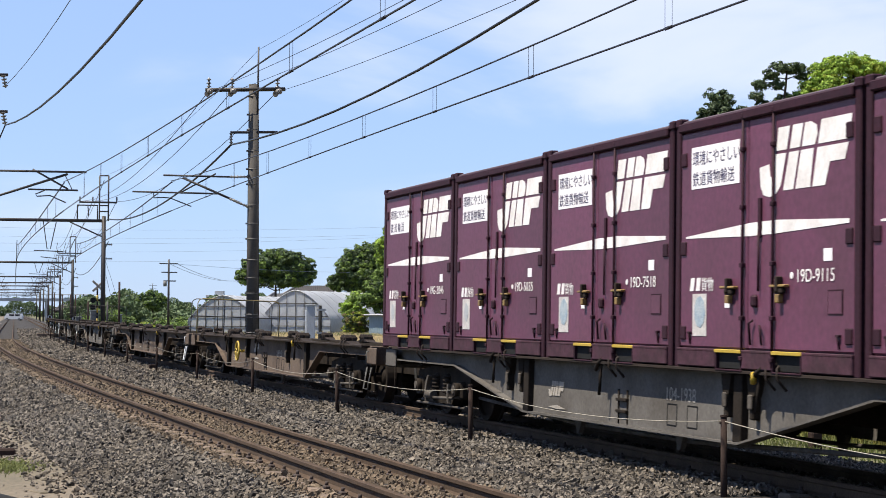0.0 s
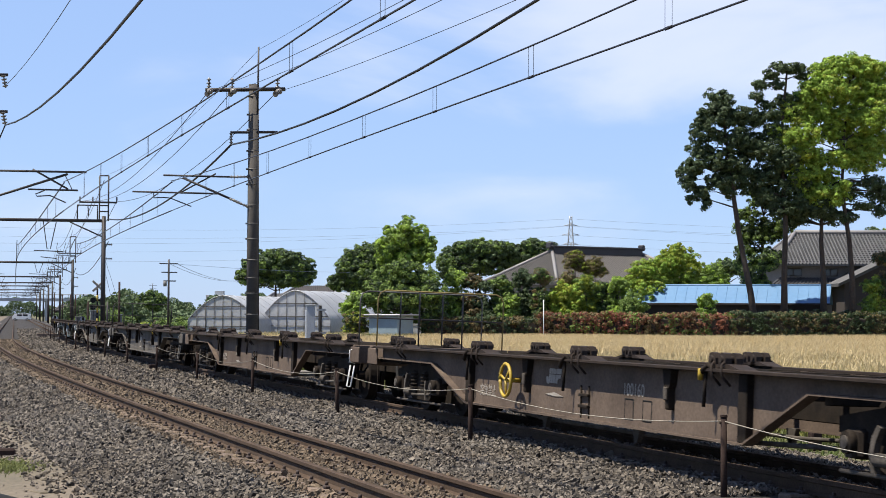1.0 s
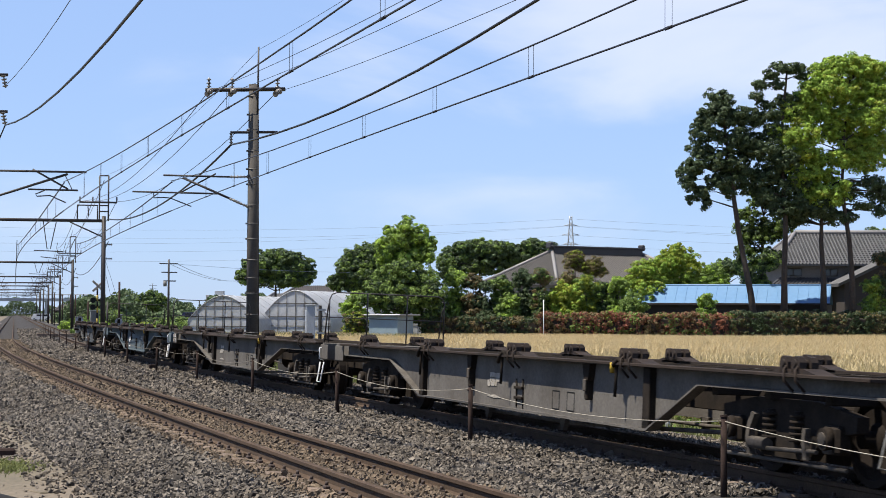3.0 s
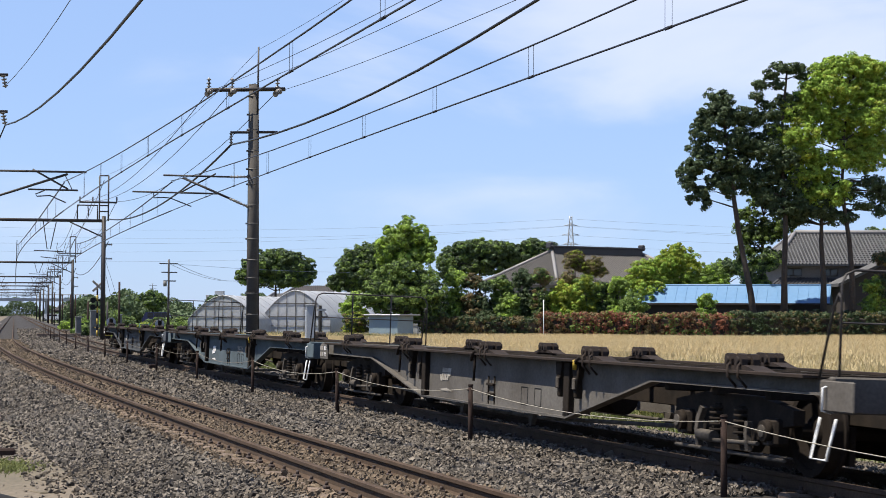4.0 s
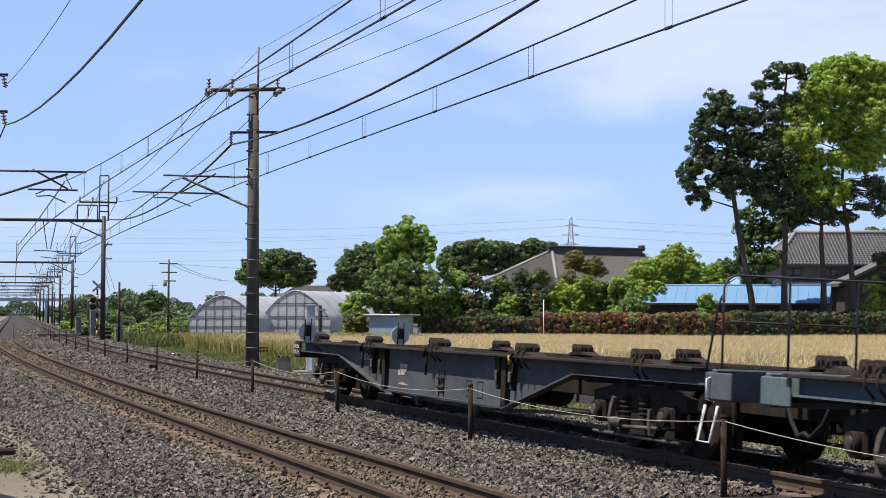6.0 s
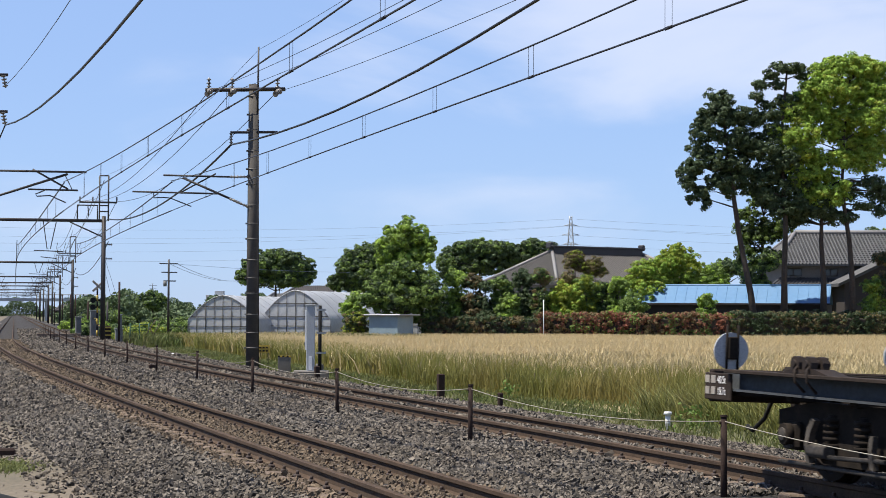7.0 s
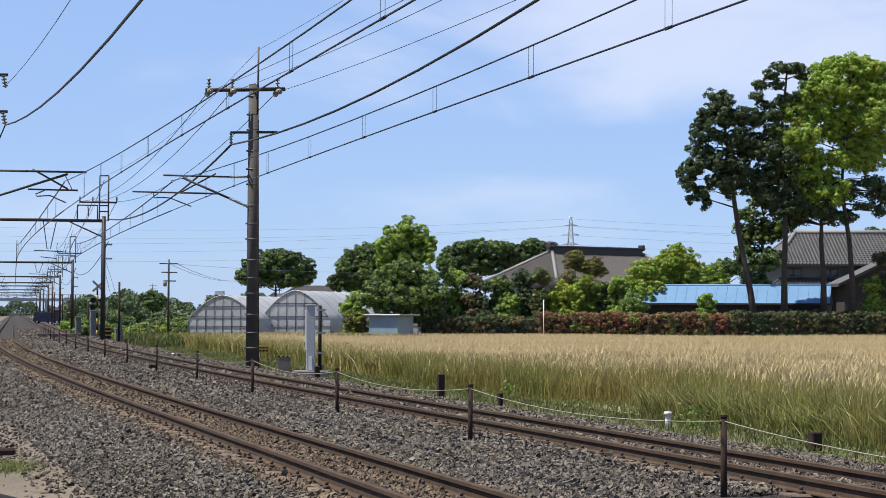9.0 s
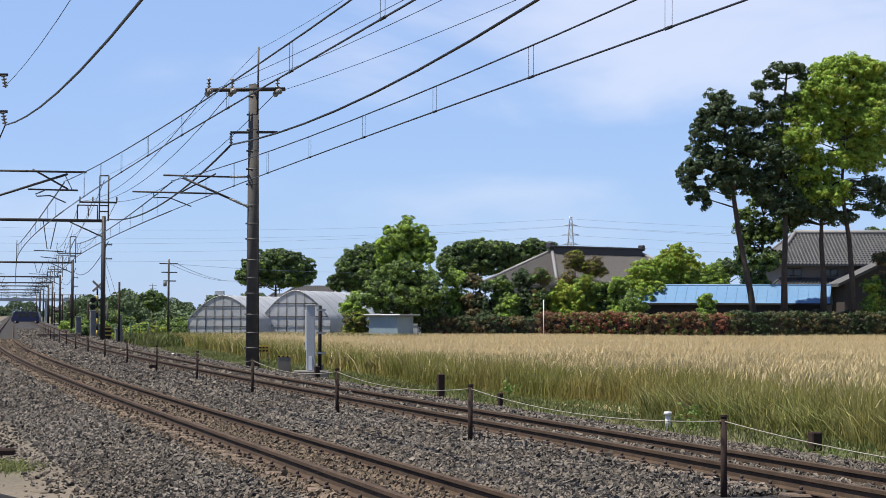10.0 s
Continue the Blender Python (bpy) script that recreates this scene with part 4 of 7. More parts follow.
def build_left_arm():
    """Cantilever of the near track; its pole stands outside the view."""
    base = Vector((1.9, 61.9, -0.6))
    t = thing("catenary_pole", Matrix.Translation(base), "dark concrete pole with a cantilever over the near track", "utility pole", "overhead line poles")
    o = lambda x, y, z: Vector((x, y, z)) - base
    bm = bmesh.new()
    rod(bm, (0, 0, 0), (0, 0, 10.0), 0.225, 0.165, seg=20)
    part("shaft", bm, "poleconc", t)
    bm = bmesh.new()
    rod(bm, o(1.95, 61.9, 6.2), o(6.53, 60.64, 6.14), 0.035, seg=8)
    rod(bm, o(1.95, 61.9, 4.75), o(5.95, 60.82, 6.08), 0.04, seg=8)
    rod(bm, o(4.86, 61.15, 6.23), o(5.96, 60.83, 5.59), 0.03, seg=8)
    rod(bm, o(4.73, 61.21, 5.58), o(6.27, 60.74, 5.55), 0.028, seg=8)
    rod(bm, o(5.85, 60.85, 6.08), o(6.1, 60.8, 5.56), 0.014, seg=6)
    pipe(bm, [o(5.25, 61.05, 5.55), o(4.95, 61.1, 5.42), o(5.0, 61.1, 5.35), o(5.4, 61.0, 5.38), o(5.9, 60.87, 5.15)], 0.02)
    part("cantilever", bm, "darksteel", t)
    bm = bmesh.new()
    rod(bm, o(1.9, 61.9, 9.3), o(4.05, 61.35, 9.3), 0.05, seg=6)
    rod(bm, o(1.9, 61.9, 8.1), o(4.05, 61.35, 8.1), 0.05, seg=6)
    part("feeder_bracket", bm, "darksteel", t)
    for z in (9.3, 8.1):
        bm = bmesh.new()
        insulator(bm, o(3.9, 61.38, z), o(3.98, 61.36, z - 0.42), 4, 0.1)
        part("insulator", bm, "porcelain", t)


def build_mast(s, lat, h, beam, first=False):
    """A steel mast beside the far track with a beam across both tracks to a second leg."""
    p = spot(s, lat, -0.6)
    t = thing("catenary_mast", on_line(s, lat, -0.6), "dark steel overhead-line mast with a beam across the tracks", "utility pole", "overhead line poles")
    bm = bmesh.new()
    rod(bm, (0, 0, 0), (0, 0, beam + 0.9), 0.16, 0.13, seg=12)
    part("shaft", bm, "darksteel", t)
    bm = bmesh.new()
    rod(bm, (-11.6, 0, 0), (-11.6, 0, beam + 0.9), 0.16, 0.13, seg=12)
    part("shaft", bm, "darksteel", t)
    bm = bmesh.new()
    rod(bm, (-11.6, 0, beam + 0.6), (0.0, 0, beam + 0.6), 0.1, seg=8)
    rod(bm, (-2.1, 0, beam + 0.5), (-0.1, 0, beam - 0.4), 0.045, seg=6)
    rod(bm, (-9.5, 0, beam + 0.5), (-11.5, 0, beam - 0.4), 0.045, seg=6)
    part("beam", bm, "darksteel", t)
    bm = bmesh.new()
    for x in (-0.28, 0.28):
        rod(bm, (x, 0, beam + 0.6), (x, 0, h), 0.055, seg=6)
    for z in (h, h - 1.9, beam + 1.2):
        rod(bm, (-0.28, 0, z), (0.28, 0, z), 0.045, seg=6)
    part("top_frame", bm, "darksteel", t)
    bm = bmesh.new()
    rod(bm, (-1.5, 0, h - 1.7), (0.8, 0, h - 1.7), 0.06, seg=6)
    for x in (-1.5, -0.7, 0.8):
        rod(bm, (x, 0, h - 1.7), (x, 0, h - 1.35), 0.05, seg=6)
    part("crossarm", bm, "darksteel", t)
    bm = bmesh.new()
    pipe(bm, [(-1.65, 0, beam + 0.6), (-1.65, 0, h - 1.9), (-0.4, 0, h - 1.9), (-0.4, 0, beam + 0.6)], 0.05)
    insulator(bm, (-1.0, 0, h - 1.95), (-0.95, 0, beam + 0.9), 5, 0.07)
    part("hanger_frame", bm, "darksteel", t)
    for x in (-3.4, -7.6):
        bm = bmesh.new()
        pipe(bm, [(x - 0.35, 0, beam + 0.5), (x - 0.1, 0, 6.2), (x + 0.1, 0, 6.2), (x + 0.45, 0, beam + 0.5)], 0.03)
        rod(bm, (x - 0.9, 0, 6.1), (x + 0.9, 0, 6.05), 0.03, seg=6)
        rod(bm, (x - 0.5, 0, 5.7), (x + 0.5, 0, 5.6), 0.025, seg=6)
        part("registration_arm", bm, "darksteel", t)
    for z in (beam - 0.9, beam - 1.8):
        bm = bmesh.new()
        insulator(bm, (0.15, 0, z), (0.55, 0, z), 3, 0.12)
        part("insulator", bm, "porcelain", t)
    return t


def track_wire(name, lat, z, s0, s1, r, low=None, k=0.0, parent=None):
    """A wire along the line; with low and k it hangs as a shallow bow about s = low."""
    bm = bmesh.new()
    pts = []
    s = s0
    while s <= s1:
        pts.append(spot(s, lat, z + k * (s - low) ** 2 if low is not None else z))
        s += 4
    pts.append(spot(s1 + 0.2, lat, z + k * (s1 + 0.2 - low) ** 2 if low is not None else z))
    pipe(bm, pts, r, 5)
    return part(name, bm, "wire", parent)


def span_wire(a, b, sag, r, label="thin dark wire strung between railway poles", n=14):
    return tagged(rope("overhead_wire", a, b, sag, r, "wire", None, n, 5), label, "overhead wire", "overhead wires")


def build_catenary():
    build_big_pole()
    build_left_arm()
    masts = [(119.0, 10.85, 10.9, 7.42), (190.0, 11.1, 9.9, 6.65), (250.0, 11.3, 9.6, 6.35), (300.0, 11.3, 9.6, 6.35), (336.0, 11.3, 9.4, 6.35), (392.0, 11.3, 9.4, 6.35), (450.0, 11.3, 9.4, 6.35), (510.0, 11.3, 9.4, 6.35)]
    for m in masts:
        build_mast(*m)
    # contact and messenger wires of both tracks, with droppers
    for lat, zc, zm in ((FAR_TRACK, 5.01, 5.43), (5.5, 4.94, 5.32)):
        ol = thing("overhead_line", Matrix(), "dark contact and messenger wires with droppers above the track", "overhead line", "overhead lines")
        for lo, s0, s1 in ((32.0, -8.0, 62.0), (91.0, 62.0, 119.0), (154.0, 119.0, 190.0), (220.0, 190.0, 250.0), (275.0, 250.0, 300.0), (318.0, 300.0, 336.0), (364.0, 336.0, 392.0), (420.0, 392.0, 450.0)):
            track_wire("contact_wire", lat, zc, s0, s1, 0.014 if s0 < 50 else 0.022, parent=ol)
            track_wire("messenger_wire", lat, zm, s0, s1, 0.014 if s0 < 50 else 0.022, lo, 0.00065, ol)
            if s0 < 100:
                n = 13
                for i in range(n):
                    s = s0 + 4 + i * 4.85
                    if s > s1 - 2:
                        break
                    bm = bmesh.new()
                    for d in (-0.035, 0.035):
                        rod(bm, spot(s + d * 3, lat, zc), spot(s + d * 3, lat, zm + 0.00065 * (s - lo) ** 2), 0.0035, seg=4)
                    rod(bm, spot(s - 0.1, lat, zc), spot(s + 0.1, lat, zc), 0.022, seg=6)
                    part("dropper", bm, "wire", ol)
    # feeders
    span_wire((11.58, 62.3, 7.34), (11.2, 8.0, 9.3), 1.24, 0.032, "thick dark feeder cable on the pole's bracket")
    span_wire((11.58, 62.3, 7.34), (14.2, 119.0, 7.6), 0.85, 0.04, "thick dark feeder cable on the pole's bracket", 22)
    span_wire((3.98, 61.36, 7.66), (3.38, -9.0, 7.66), 1.5, 0.026, "thick dark feeder cable on the pole's bracket")
    span_wire((3.98, 61.36, 8.95), (3.25, -9.0, 8.95), 1.13, 0.009)
    span_wire((3.98, 61.36, 7.66), (3.0, 119.0, 7.4), 1.6, 0.024, "thick dark feeder cable on the pole's bracket")
    for x, y, x2 in ((10.82, 62.0, 12.7), (11.58, 61.8, 13.4), (13.06, 61.3, 14.9)):
        span_wire((x, y, 9.12), (x - 0.46, 8.0, 8.0), 0.4, 0.009)
        span_wire((x, y + 0.9, 9.12), (x2, 119.5, 8.75), 0.9, 0.014)
    span_wire((12.45, 62.0, 10.6), (12.0, 8.0, 10.8), 0.5, 0.007)
    span_wire((12.45, 62.0, 10.6), (14.1, 119.0, 10.4), 0.6, 0.008)
    foot = spot(119.0, 10.85, 0)
    for dx, z in ((2.2, 5.3), (1.6, 4.6)):
        span_wire(foot + Vector((0.0, 0, z)), foot + Vector((dx, 1.5, -0.85)), 0.02, 0.01, "thin steel guy wire staying the mast", 2)
    masts_line = [spot(s, lat, 0) for s, lat, h, b in masts]
    for a, b in zip(masts_line, masts_line[1:]):
        for dx, z in ((-1.5, 8.7), (-0.7, 8.7), (0.8, 8.7), (0.0, 10.0)):
            span_wire(a + Vector((dx, 0, z)), b + Vector((dx, 0, z - 0.6)), 0.7, 0.02, n=6)
        span_wire(a + Vector((0.3, 0, 6.1)), b + Vector((0.3, 0, 5.6)), 0.9, 0.028, n=6)


build_stones()
build_fence()
build_catenary()


# ---- lineside equipment ----
def build_lineside():
    # signal cabinet on a concrete base with a dark post behind
    c = thing("signal_cabinet", Matrix.Translation((13.55, 58.6, -0.55)) @ Matrix.Rotation(-0.25, 4, "Z"), "tall narrow grey and white signal cabinet on a concrete base", "cabinet")
    bm = bmesh.new()
    box(bm, -0.13, 0.14, -0.13, 0.13, 0.25, 2.38, 0.015)
    part("body", bm, "greybox", c)
    bm = bmesh.new()
    box(bm, -0.17, 0.17, -0.16, 0.16, 2.38, 2.42, 0.01)
    part("hood", bm, "galv", c)
    bm = bmesh.new()
    box(bm, -0.18, -0.13, -0.11, 0.12, 0.95, 2.25, 0.01)
    d = part("door", bm, "white", c)
    bm = bmesh.new()
    box(bm, -0.205, -0.18, -0.05, -0.02, 1.1, 1.2, 0.004)
    part("handle", bm, "black", d)
    bm = bmesh.new()
    box(bm, -0.05, 0.06, -0.142, -0.13, 0.3, 0.75, 0.004)
    part("plate", bm, "white", c)
    bm = bmesh.new()
    box(bm, -0.55, 0.6, -0.5, 0.45, 0.0, 0.28, 0.02)
    part("base", bm, "concrete", c)
    p = thing("dark_post", Matrix.Translation((14.1, 59.6, -0.6)), "dark timber post strapped to the signal cabinet", "post")
    bm = bmesh.new()
    rod(bm, (0, 0, 0), (0, 0, 2.45), 0.06, 0.055, seg=10)
    part("pole", bm, "black", p)
    for z in (0.9, 1.55, 2.3):
        bm = bmesh.new()
        box(bm, -0.3, 0.0, -0.85, -0.8, z - 0.03, z + 0.03)
        rod(bm, (-0.3, -0.83, z), (0, 0, z), 0.02, seg=6)
        part("strap", bm, "galv", p)
    # yellow notice board with dark lettering, grey box with striped lid behind it
    s = thing("notice_board", Matrix.Translation((13.95, 68.0, -0.6)) @ Matrix.Rotation(-0.2, 4, "Z"), "small yellow notice board with dark illegible lettering", "sign")
    bm = bmesh.new()
    box(bm, -0.22, 0.22, -0.01, 0.01, 0.72, 1.0, 0.004)
    part("board", bm, "yellow", s)
    for z in (0.78, 0.9):
        for x in (-0.14, -0.02, 0.1):
            bm = bmesh.new()
            box(bm, x - 0.04, x + 0.04, -0.016, -0.011, z - 0.025, z + 0.035)
            part("lettering", bm, "black", s)
    for x in (-0.15, 0.15):
        bm = bmesh.new()
        rod(bm, (x, 0.02, 0), (x, 0.02, 0.98), 0.018, seg=6)
        part("leg", bm, "postiron", s)
    b = thing("cable_box", Matrix.Translation((14.3, 66.0, -0.6)) @ Matrix.Rotation(-0.2, 4, "Z"), "grey lineside cable box with yellow and black striped edge", "equipment box")
    bm = bmesh.new()
    box(bm, -0.24, 0.22, -0.15, 0.15, 0, 0.6, 0.01)
    part("body", bm, "concrete", b)
    for i in range(6):
        bm = bmesh.new()
        box(bm, -0.24 + i * 0.077, -0.24 + (i + 1) * 0.077, -0.16, 0.16, 0.6, 0.64)
        part("stripe", bm, "yellow" if i % 2 else "black", b)
    for (x, y, h, w, mat, lab) in ((14.02, 45.7, 0.5, 0.09, "postiron", "squat dark weathered marker post in the grass"), (13.35, 56.8, 0.4, 0.08, "postiron", "short dark marker post"), (14.9, 63.0, 0.3, 0.12, "concrete", "low grey marker block"), (14.6, 26.9, 0.16, 0.09, "postiron", "short dark stake at the ballast's edge"), (12.6, 36.8, 0.4, 0.05, "postiron", "thin dark stake in the verge")):
        bm = bmesh.new()
        box(bm, x - w, x + w, y - w, y + w, -0.62, -0.62 + h + 0.15, 0.02)
        tagged(part("marker_post", bm, mat), lab, "marker post", "marker posts")
    bm = bmesh.new()
    rod(bm, (14.6, 32.7, -0.62), (14.6, 32.7, -0.34), 0.05, seg=10)
    rod(bm, (14.6, 32.7, -0.34), (14.6, 32.7, -0.28), 0.085, 0.07, seg=12)
    tagged(part("standpipe", bm, "white"), "short white capped pipe in the grass", "pipe")
    bm = bmesh.new()
    box(bm, -0.09, 0.09, -0.05, 0.05, 0.0, 0.45, 0.03)
    tagged(part("white_marker", bm, "white", at=Matrix.Translation((12.1, 78.0, -0.55))), "small white numberless marker stone", "marker post", "marker posts")
    # old timber and a weedy patch by the path
    bm = bmesh.new()
    box(bm, -0.9, 0.15, -0.09, 0.09, -0.04, 0.1, 0.03)
    tagged(part("old_sleeper", bm, "postiron", at=Matrix.Translation((1.75, 26.4, -0.42)) @ Matrix.Rotation(0.25, 4, "Z")), "weathered dark timber lying at the ballast's edge", "timber")
    for i, (x, y, w, l) in enumerate(((2.02, 22.4, 0.22, 0.3), (1.85, 20.9, 0.3, 0.4))):
        bm = bmesh.new()
        box(bm, -w / 2, w / 2, -l / 2, l / 2, -0.03, 0.018, 0.012)
        tagged(part("paving_slab", bm, "soil", at=Matrix.Translation((x, y, -0.415)) @ Matrix.Rotation(0.3 * i, 4, "Z")), "worn concrete slab sunk into the path", "paving slab", "slabs in the path")
    # dark cable trough lid in the corner by the camera
    bm = bmesh.new()
    rod(bm, (0.55, 22.0, -0.36), (2.2, 16.2, -0.36), 0.07, seg=10)
    tagged(part("black_pipe", bm, "black"), "black pipe lying along the path", "pipe")


def build_crossing():
    at0 = Vector((15.3, 134.0, -0.5))
    c = thing("crossing_signal", Matrix.Translation(at0), "level-crossing signal with crossed boards and a yellow-black striped post", "crossing signal")
    for i in range(10):
        bm = bmesh.new()
        rod(bm, (0, 0, i * 0.42), (-0.01, 0, (i + 1) * 0.42), 0.06, seg=8)
        part("post_band", bm, "yellow" if i % 2 else "black", c)
    for a in (0.75, -0.75):
        bm = bmesh.new()
        box(bm, -0.55, 0.55, -0.02, 0.02, -0.08, 0.08, 0.01)
        ob = part("crossed_board", bm, "fadedmark", c, at=Matrix.Translation((0.05, -0.1 - 0.03 * a, 4.0)) @ Matrix.Rotation(a, 4, "Y"))
    for z in (3.0, 2.5):
        for x in (-0.32, 0.32):
            bm = bmesh.new()
            rod(bm, (x, -0.15, z), (x, -0.05, z), 0.2, seg=16)
            part("signal_lamp", bm, "black", c)
    bm = bmesh.new()
    box(bm, -0.35, 0.35, -0.05, 0.02, 2.95, 3.05)
    box(bm, -0.35, 0.35, -0.05, 0.02, 2.45, 2.55)
    part("lamp_bar", bm, "black", c)
    m = thing("barrier_machine", Matrix.Translation((15.9, 133.6, -0.5)), "dark crossing barrier machine with a striped arm", "barrier")
    bm = bmesh.new()
    box(bm, -0.3, 0.3, -0.3, 0.3, 0.0, 1.15, 0.04)
    part("housing", bm, "deckrust", m)
    for z in (0.5, 0.8, 1.05):
        bm = bmesh.new()
        box(bm, -0.32, 0.32, -0.32, -0.3, z - 0.05, z + 0.05)
        part("stripe", bm, "yellow", m)
    bm = bmesh.new()
    for i in range(12):
        rod(bm, (0, i * 0.48, 0), (0, (i + 1) * 0.48, 0), 0.04, seg=6, mat=i % 2)
    arm = part("barrier_arm", bm, ("yellow", "black"), m, at=pose(-0.35, 0, 0.95))
    boxes = [((15.6, 138.5), 0.6, 0.5, 2.3, "cabinet"), ((16.35, 130.0), 0.5, 0.45, 1.0, "cabinet"), ((16.2, 128.0), 0.2, 0.25, 2.0, "cabinet"), ((14.6, 140.0), 0.4, 0.45, 1.8, "cabinet")]
    for (x, y), w, d, h, mat in boxes:
        b = thing("relay_cabinet", Matrix.Translation((x, y, -0.55)), "grey steel relay cabinet beside the level crossing", "cabinet", "relay cabinets")
        bm = bmesh.new()
        box(bm, -w / 2, w / 2, -d / 2, d / 2, 0.15, h, 0.02)
        part("body", bm, mat, b)
        bm = bmesh.new()
        box(bm, -w / 2 - 0.04, w / 2 + 0.04, -d / 2 - 0.04, d / 2 + 0.04, h, h + 0.05, 0.01)
        part("roof", bm, "galv", b)
        bm = bmesh.new()
        box(bm, -w / 2 + 0.05, w / 2 - 0.05, -d / 2 - 0.015, -d / 2, 0.25, h - 0.1, 0.006)
        part("door", bm, mat, b)
        bm = bmesh.new()
        box(bm, -w / 2 - 0.08, w / 2 + 0.08, -d / 2 - 0.08, d / 2 + 0.08, 0, 0.15, 0.01)
        part("plinth", bm, "concrete", b)
    g = thing("mesh_fence", Matrix.Translation((17.0, 129.0, -0.6)), "short green wire-mesh fence panel", "fence")
    for x in (0, 0.65, 1.3):
        bm = bmesh.new()
        rod(bm, (x, 0, 0), (x, 0, 1.5), 0.04, seg=6)
        part("post", bm, "greenpaint", g)
    for k in range(7):
        bm = bmesh.new()
        rod(bm, (0, 0, 0.2 + k * 0.2), (1.3, 0, 0.2 + k * 0.2), 0.02, seg=5)
        part("bar", bm, "greenpaint", g)
    for x, y, h in ((15.15, 120.4, 4.2), (16.6, 152.0, 3.0), (17.5, 160.0, 3.2), (19.5, 190.0, 4.0), (20.5, 205.0, 4.2), (22.5, 235.0, 4.5), (24.0, 262.0, 5.0), (12.0, 215.0, 3.6), (16.2, 268.0, 4.0), (27.5, 310.0, 6.0), (29.5, 350.0, 6.5), (10.0, 300.0, 5.0)):
        bm = bmesh.new()
        rod(bm, (x, y, -0.6), (x, y, -0.6 + h), 0.075, 0.065, seg=10)
        tagged(part("dark_post", bm, "postiron"), "plain dark post near the level crossing", "post", "posts by the crossing")
    for x0, x1, h in ((17.4, 18.3, 1.7), (18.0, 18.6, 1.5), (18.7, 17.9, 1.2)):
        bm = bmesh.new()
        rod(bm, (x0, 127.0, -0.6), (x1, 126.0, -0.6 + h), 0.03, seg=6)
        tagged(part("leaning_stake", bm, "sleeper"), "thin leaning wooden stake in the verge", "stake", "leaning stakes")
    # small roof over two fence rails by the crossing
    for i in range(2):
        bm = bmesh.new()
        z = -0.15 + i * 0.0
        box(bm, 10.9 + i * 1.6, 12.4 + i * 1.6, 132.2, 132.4, -0.1, 0.12, 0.02)
        tagged(part("crossing_kerb", bm, "sleeper"), "rusty kerb beam at the level crossing", "kerb", "crossing kerbs")
    bm = bmesh.new()
    box(bm, 4.0, 60.0, 297.0, 309.0, -0.66, -0.165, 0.02)
    tagged(part("road", bm, "concrete"), "grey asphalt road crossing far down the line", "road", kind="structure")
    return arm


M["greenpaint"] = material("green_fence_paint", (0.02, 0.1, 0.06), 0.6)
build_lineside()
ARM = build_crossing()


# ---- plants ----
# the last of these greens has distance haze mixed into its colour
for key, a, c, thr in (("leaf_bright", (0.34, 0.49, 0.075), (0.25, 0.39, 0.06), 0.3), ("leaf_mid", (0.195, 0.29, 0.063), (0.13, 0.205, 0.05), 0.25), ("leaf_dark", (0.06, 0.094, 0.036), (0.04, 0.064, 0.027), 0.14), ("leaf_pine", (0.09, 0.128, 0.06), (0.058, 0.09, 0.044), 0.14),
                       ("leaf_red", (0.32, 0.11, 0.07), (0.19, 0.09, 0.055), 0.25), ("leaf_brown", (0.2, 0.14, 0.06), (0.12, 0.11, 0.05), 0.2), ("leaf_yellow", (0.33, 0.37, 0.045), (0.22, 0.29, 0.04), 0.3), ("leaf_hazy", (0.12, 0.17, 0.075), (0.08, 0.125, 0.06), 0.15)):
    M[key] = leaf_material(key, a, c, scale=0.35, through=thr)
M["bark"] = material("tree_bark", (0.075, 0.06, 0.048), 0.95, other=(0.035, 0.028, 0.024), scale=2, fine=20, amount=1, bump=0.6)
M["wheat"] = leaf_material("ripening_wheat", (0.66, 0.54, 0.31), (0.56, 0.44, 0.23), 0.12, 0.3, 0.14)
M["wheatgreen"] = leaf_material("green_wheat_stalk", (0.18, 0.205, 0.042), (0.34, 0.28, 0.1), 0.3, 0.35, 0.25)
M["tussock"] = leaf_material("long_yellowing_grass", (0.17, 0.21, 0.05), (0.34, 0.3, 0.12), 0.5, 0.35, 0.35)
M["grassblade"] = leaf_material("lineside_grass", (0.1, 0.15, 0.035), (0.2, 0.19, 0.08), 0.4, 0.35, 0.35)


def leaves(name, centres, size, mat, parent, rng, droop=0.0, facing=None):
    """Small four-cornered leaves as one mesh; each lies across its facing direction, or at random."""
    n = len(centres)
    nrm = rng.normal(size=(n, 3))
    nrm /= np.linalg.norm(nrm, axis=1, keepdims=True)
    if facing is not None:
        nrm = facing + nrm * 0.6
        nrm /= np.linalg.norm(nrm, axis=1, keepdims=True)
    b = rng.normal(size=(n, 3))
    b[:, 2] -= droop
    b -= nrm * np.sum(nrm * b, 1, keepdims=True)
    b /= np.linalg.norm(b, axis=1, keepdims=True)
    a = np.cross(nrm, b)
    r = size * rng.uniform(0.6, 1.25, (n, 1))
    c = centres
    v = np.stack([c - b * r, c + a * r * 0.6, c + b * r, c - a * r * 0.6], 1).reshape(-1, 3)
    ob = new(name, mesh_from(name, v, np.arange(n * 4), 4, mat))
    ob.parent = parent
    return ob


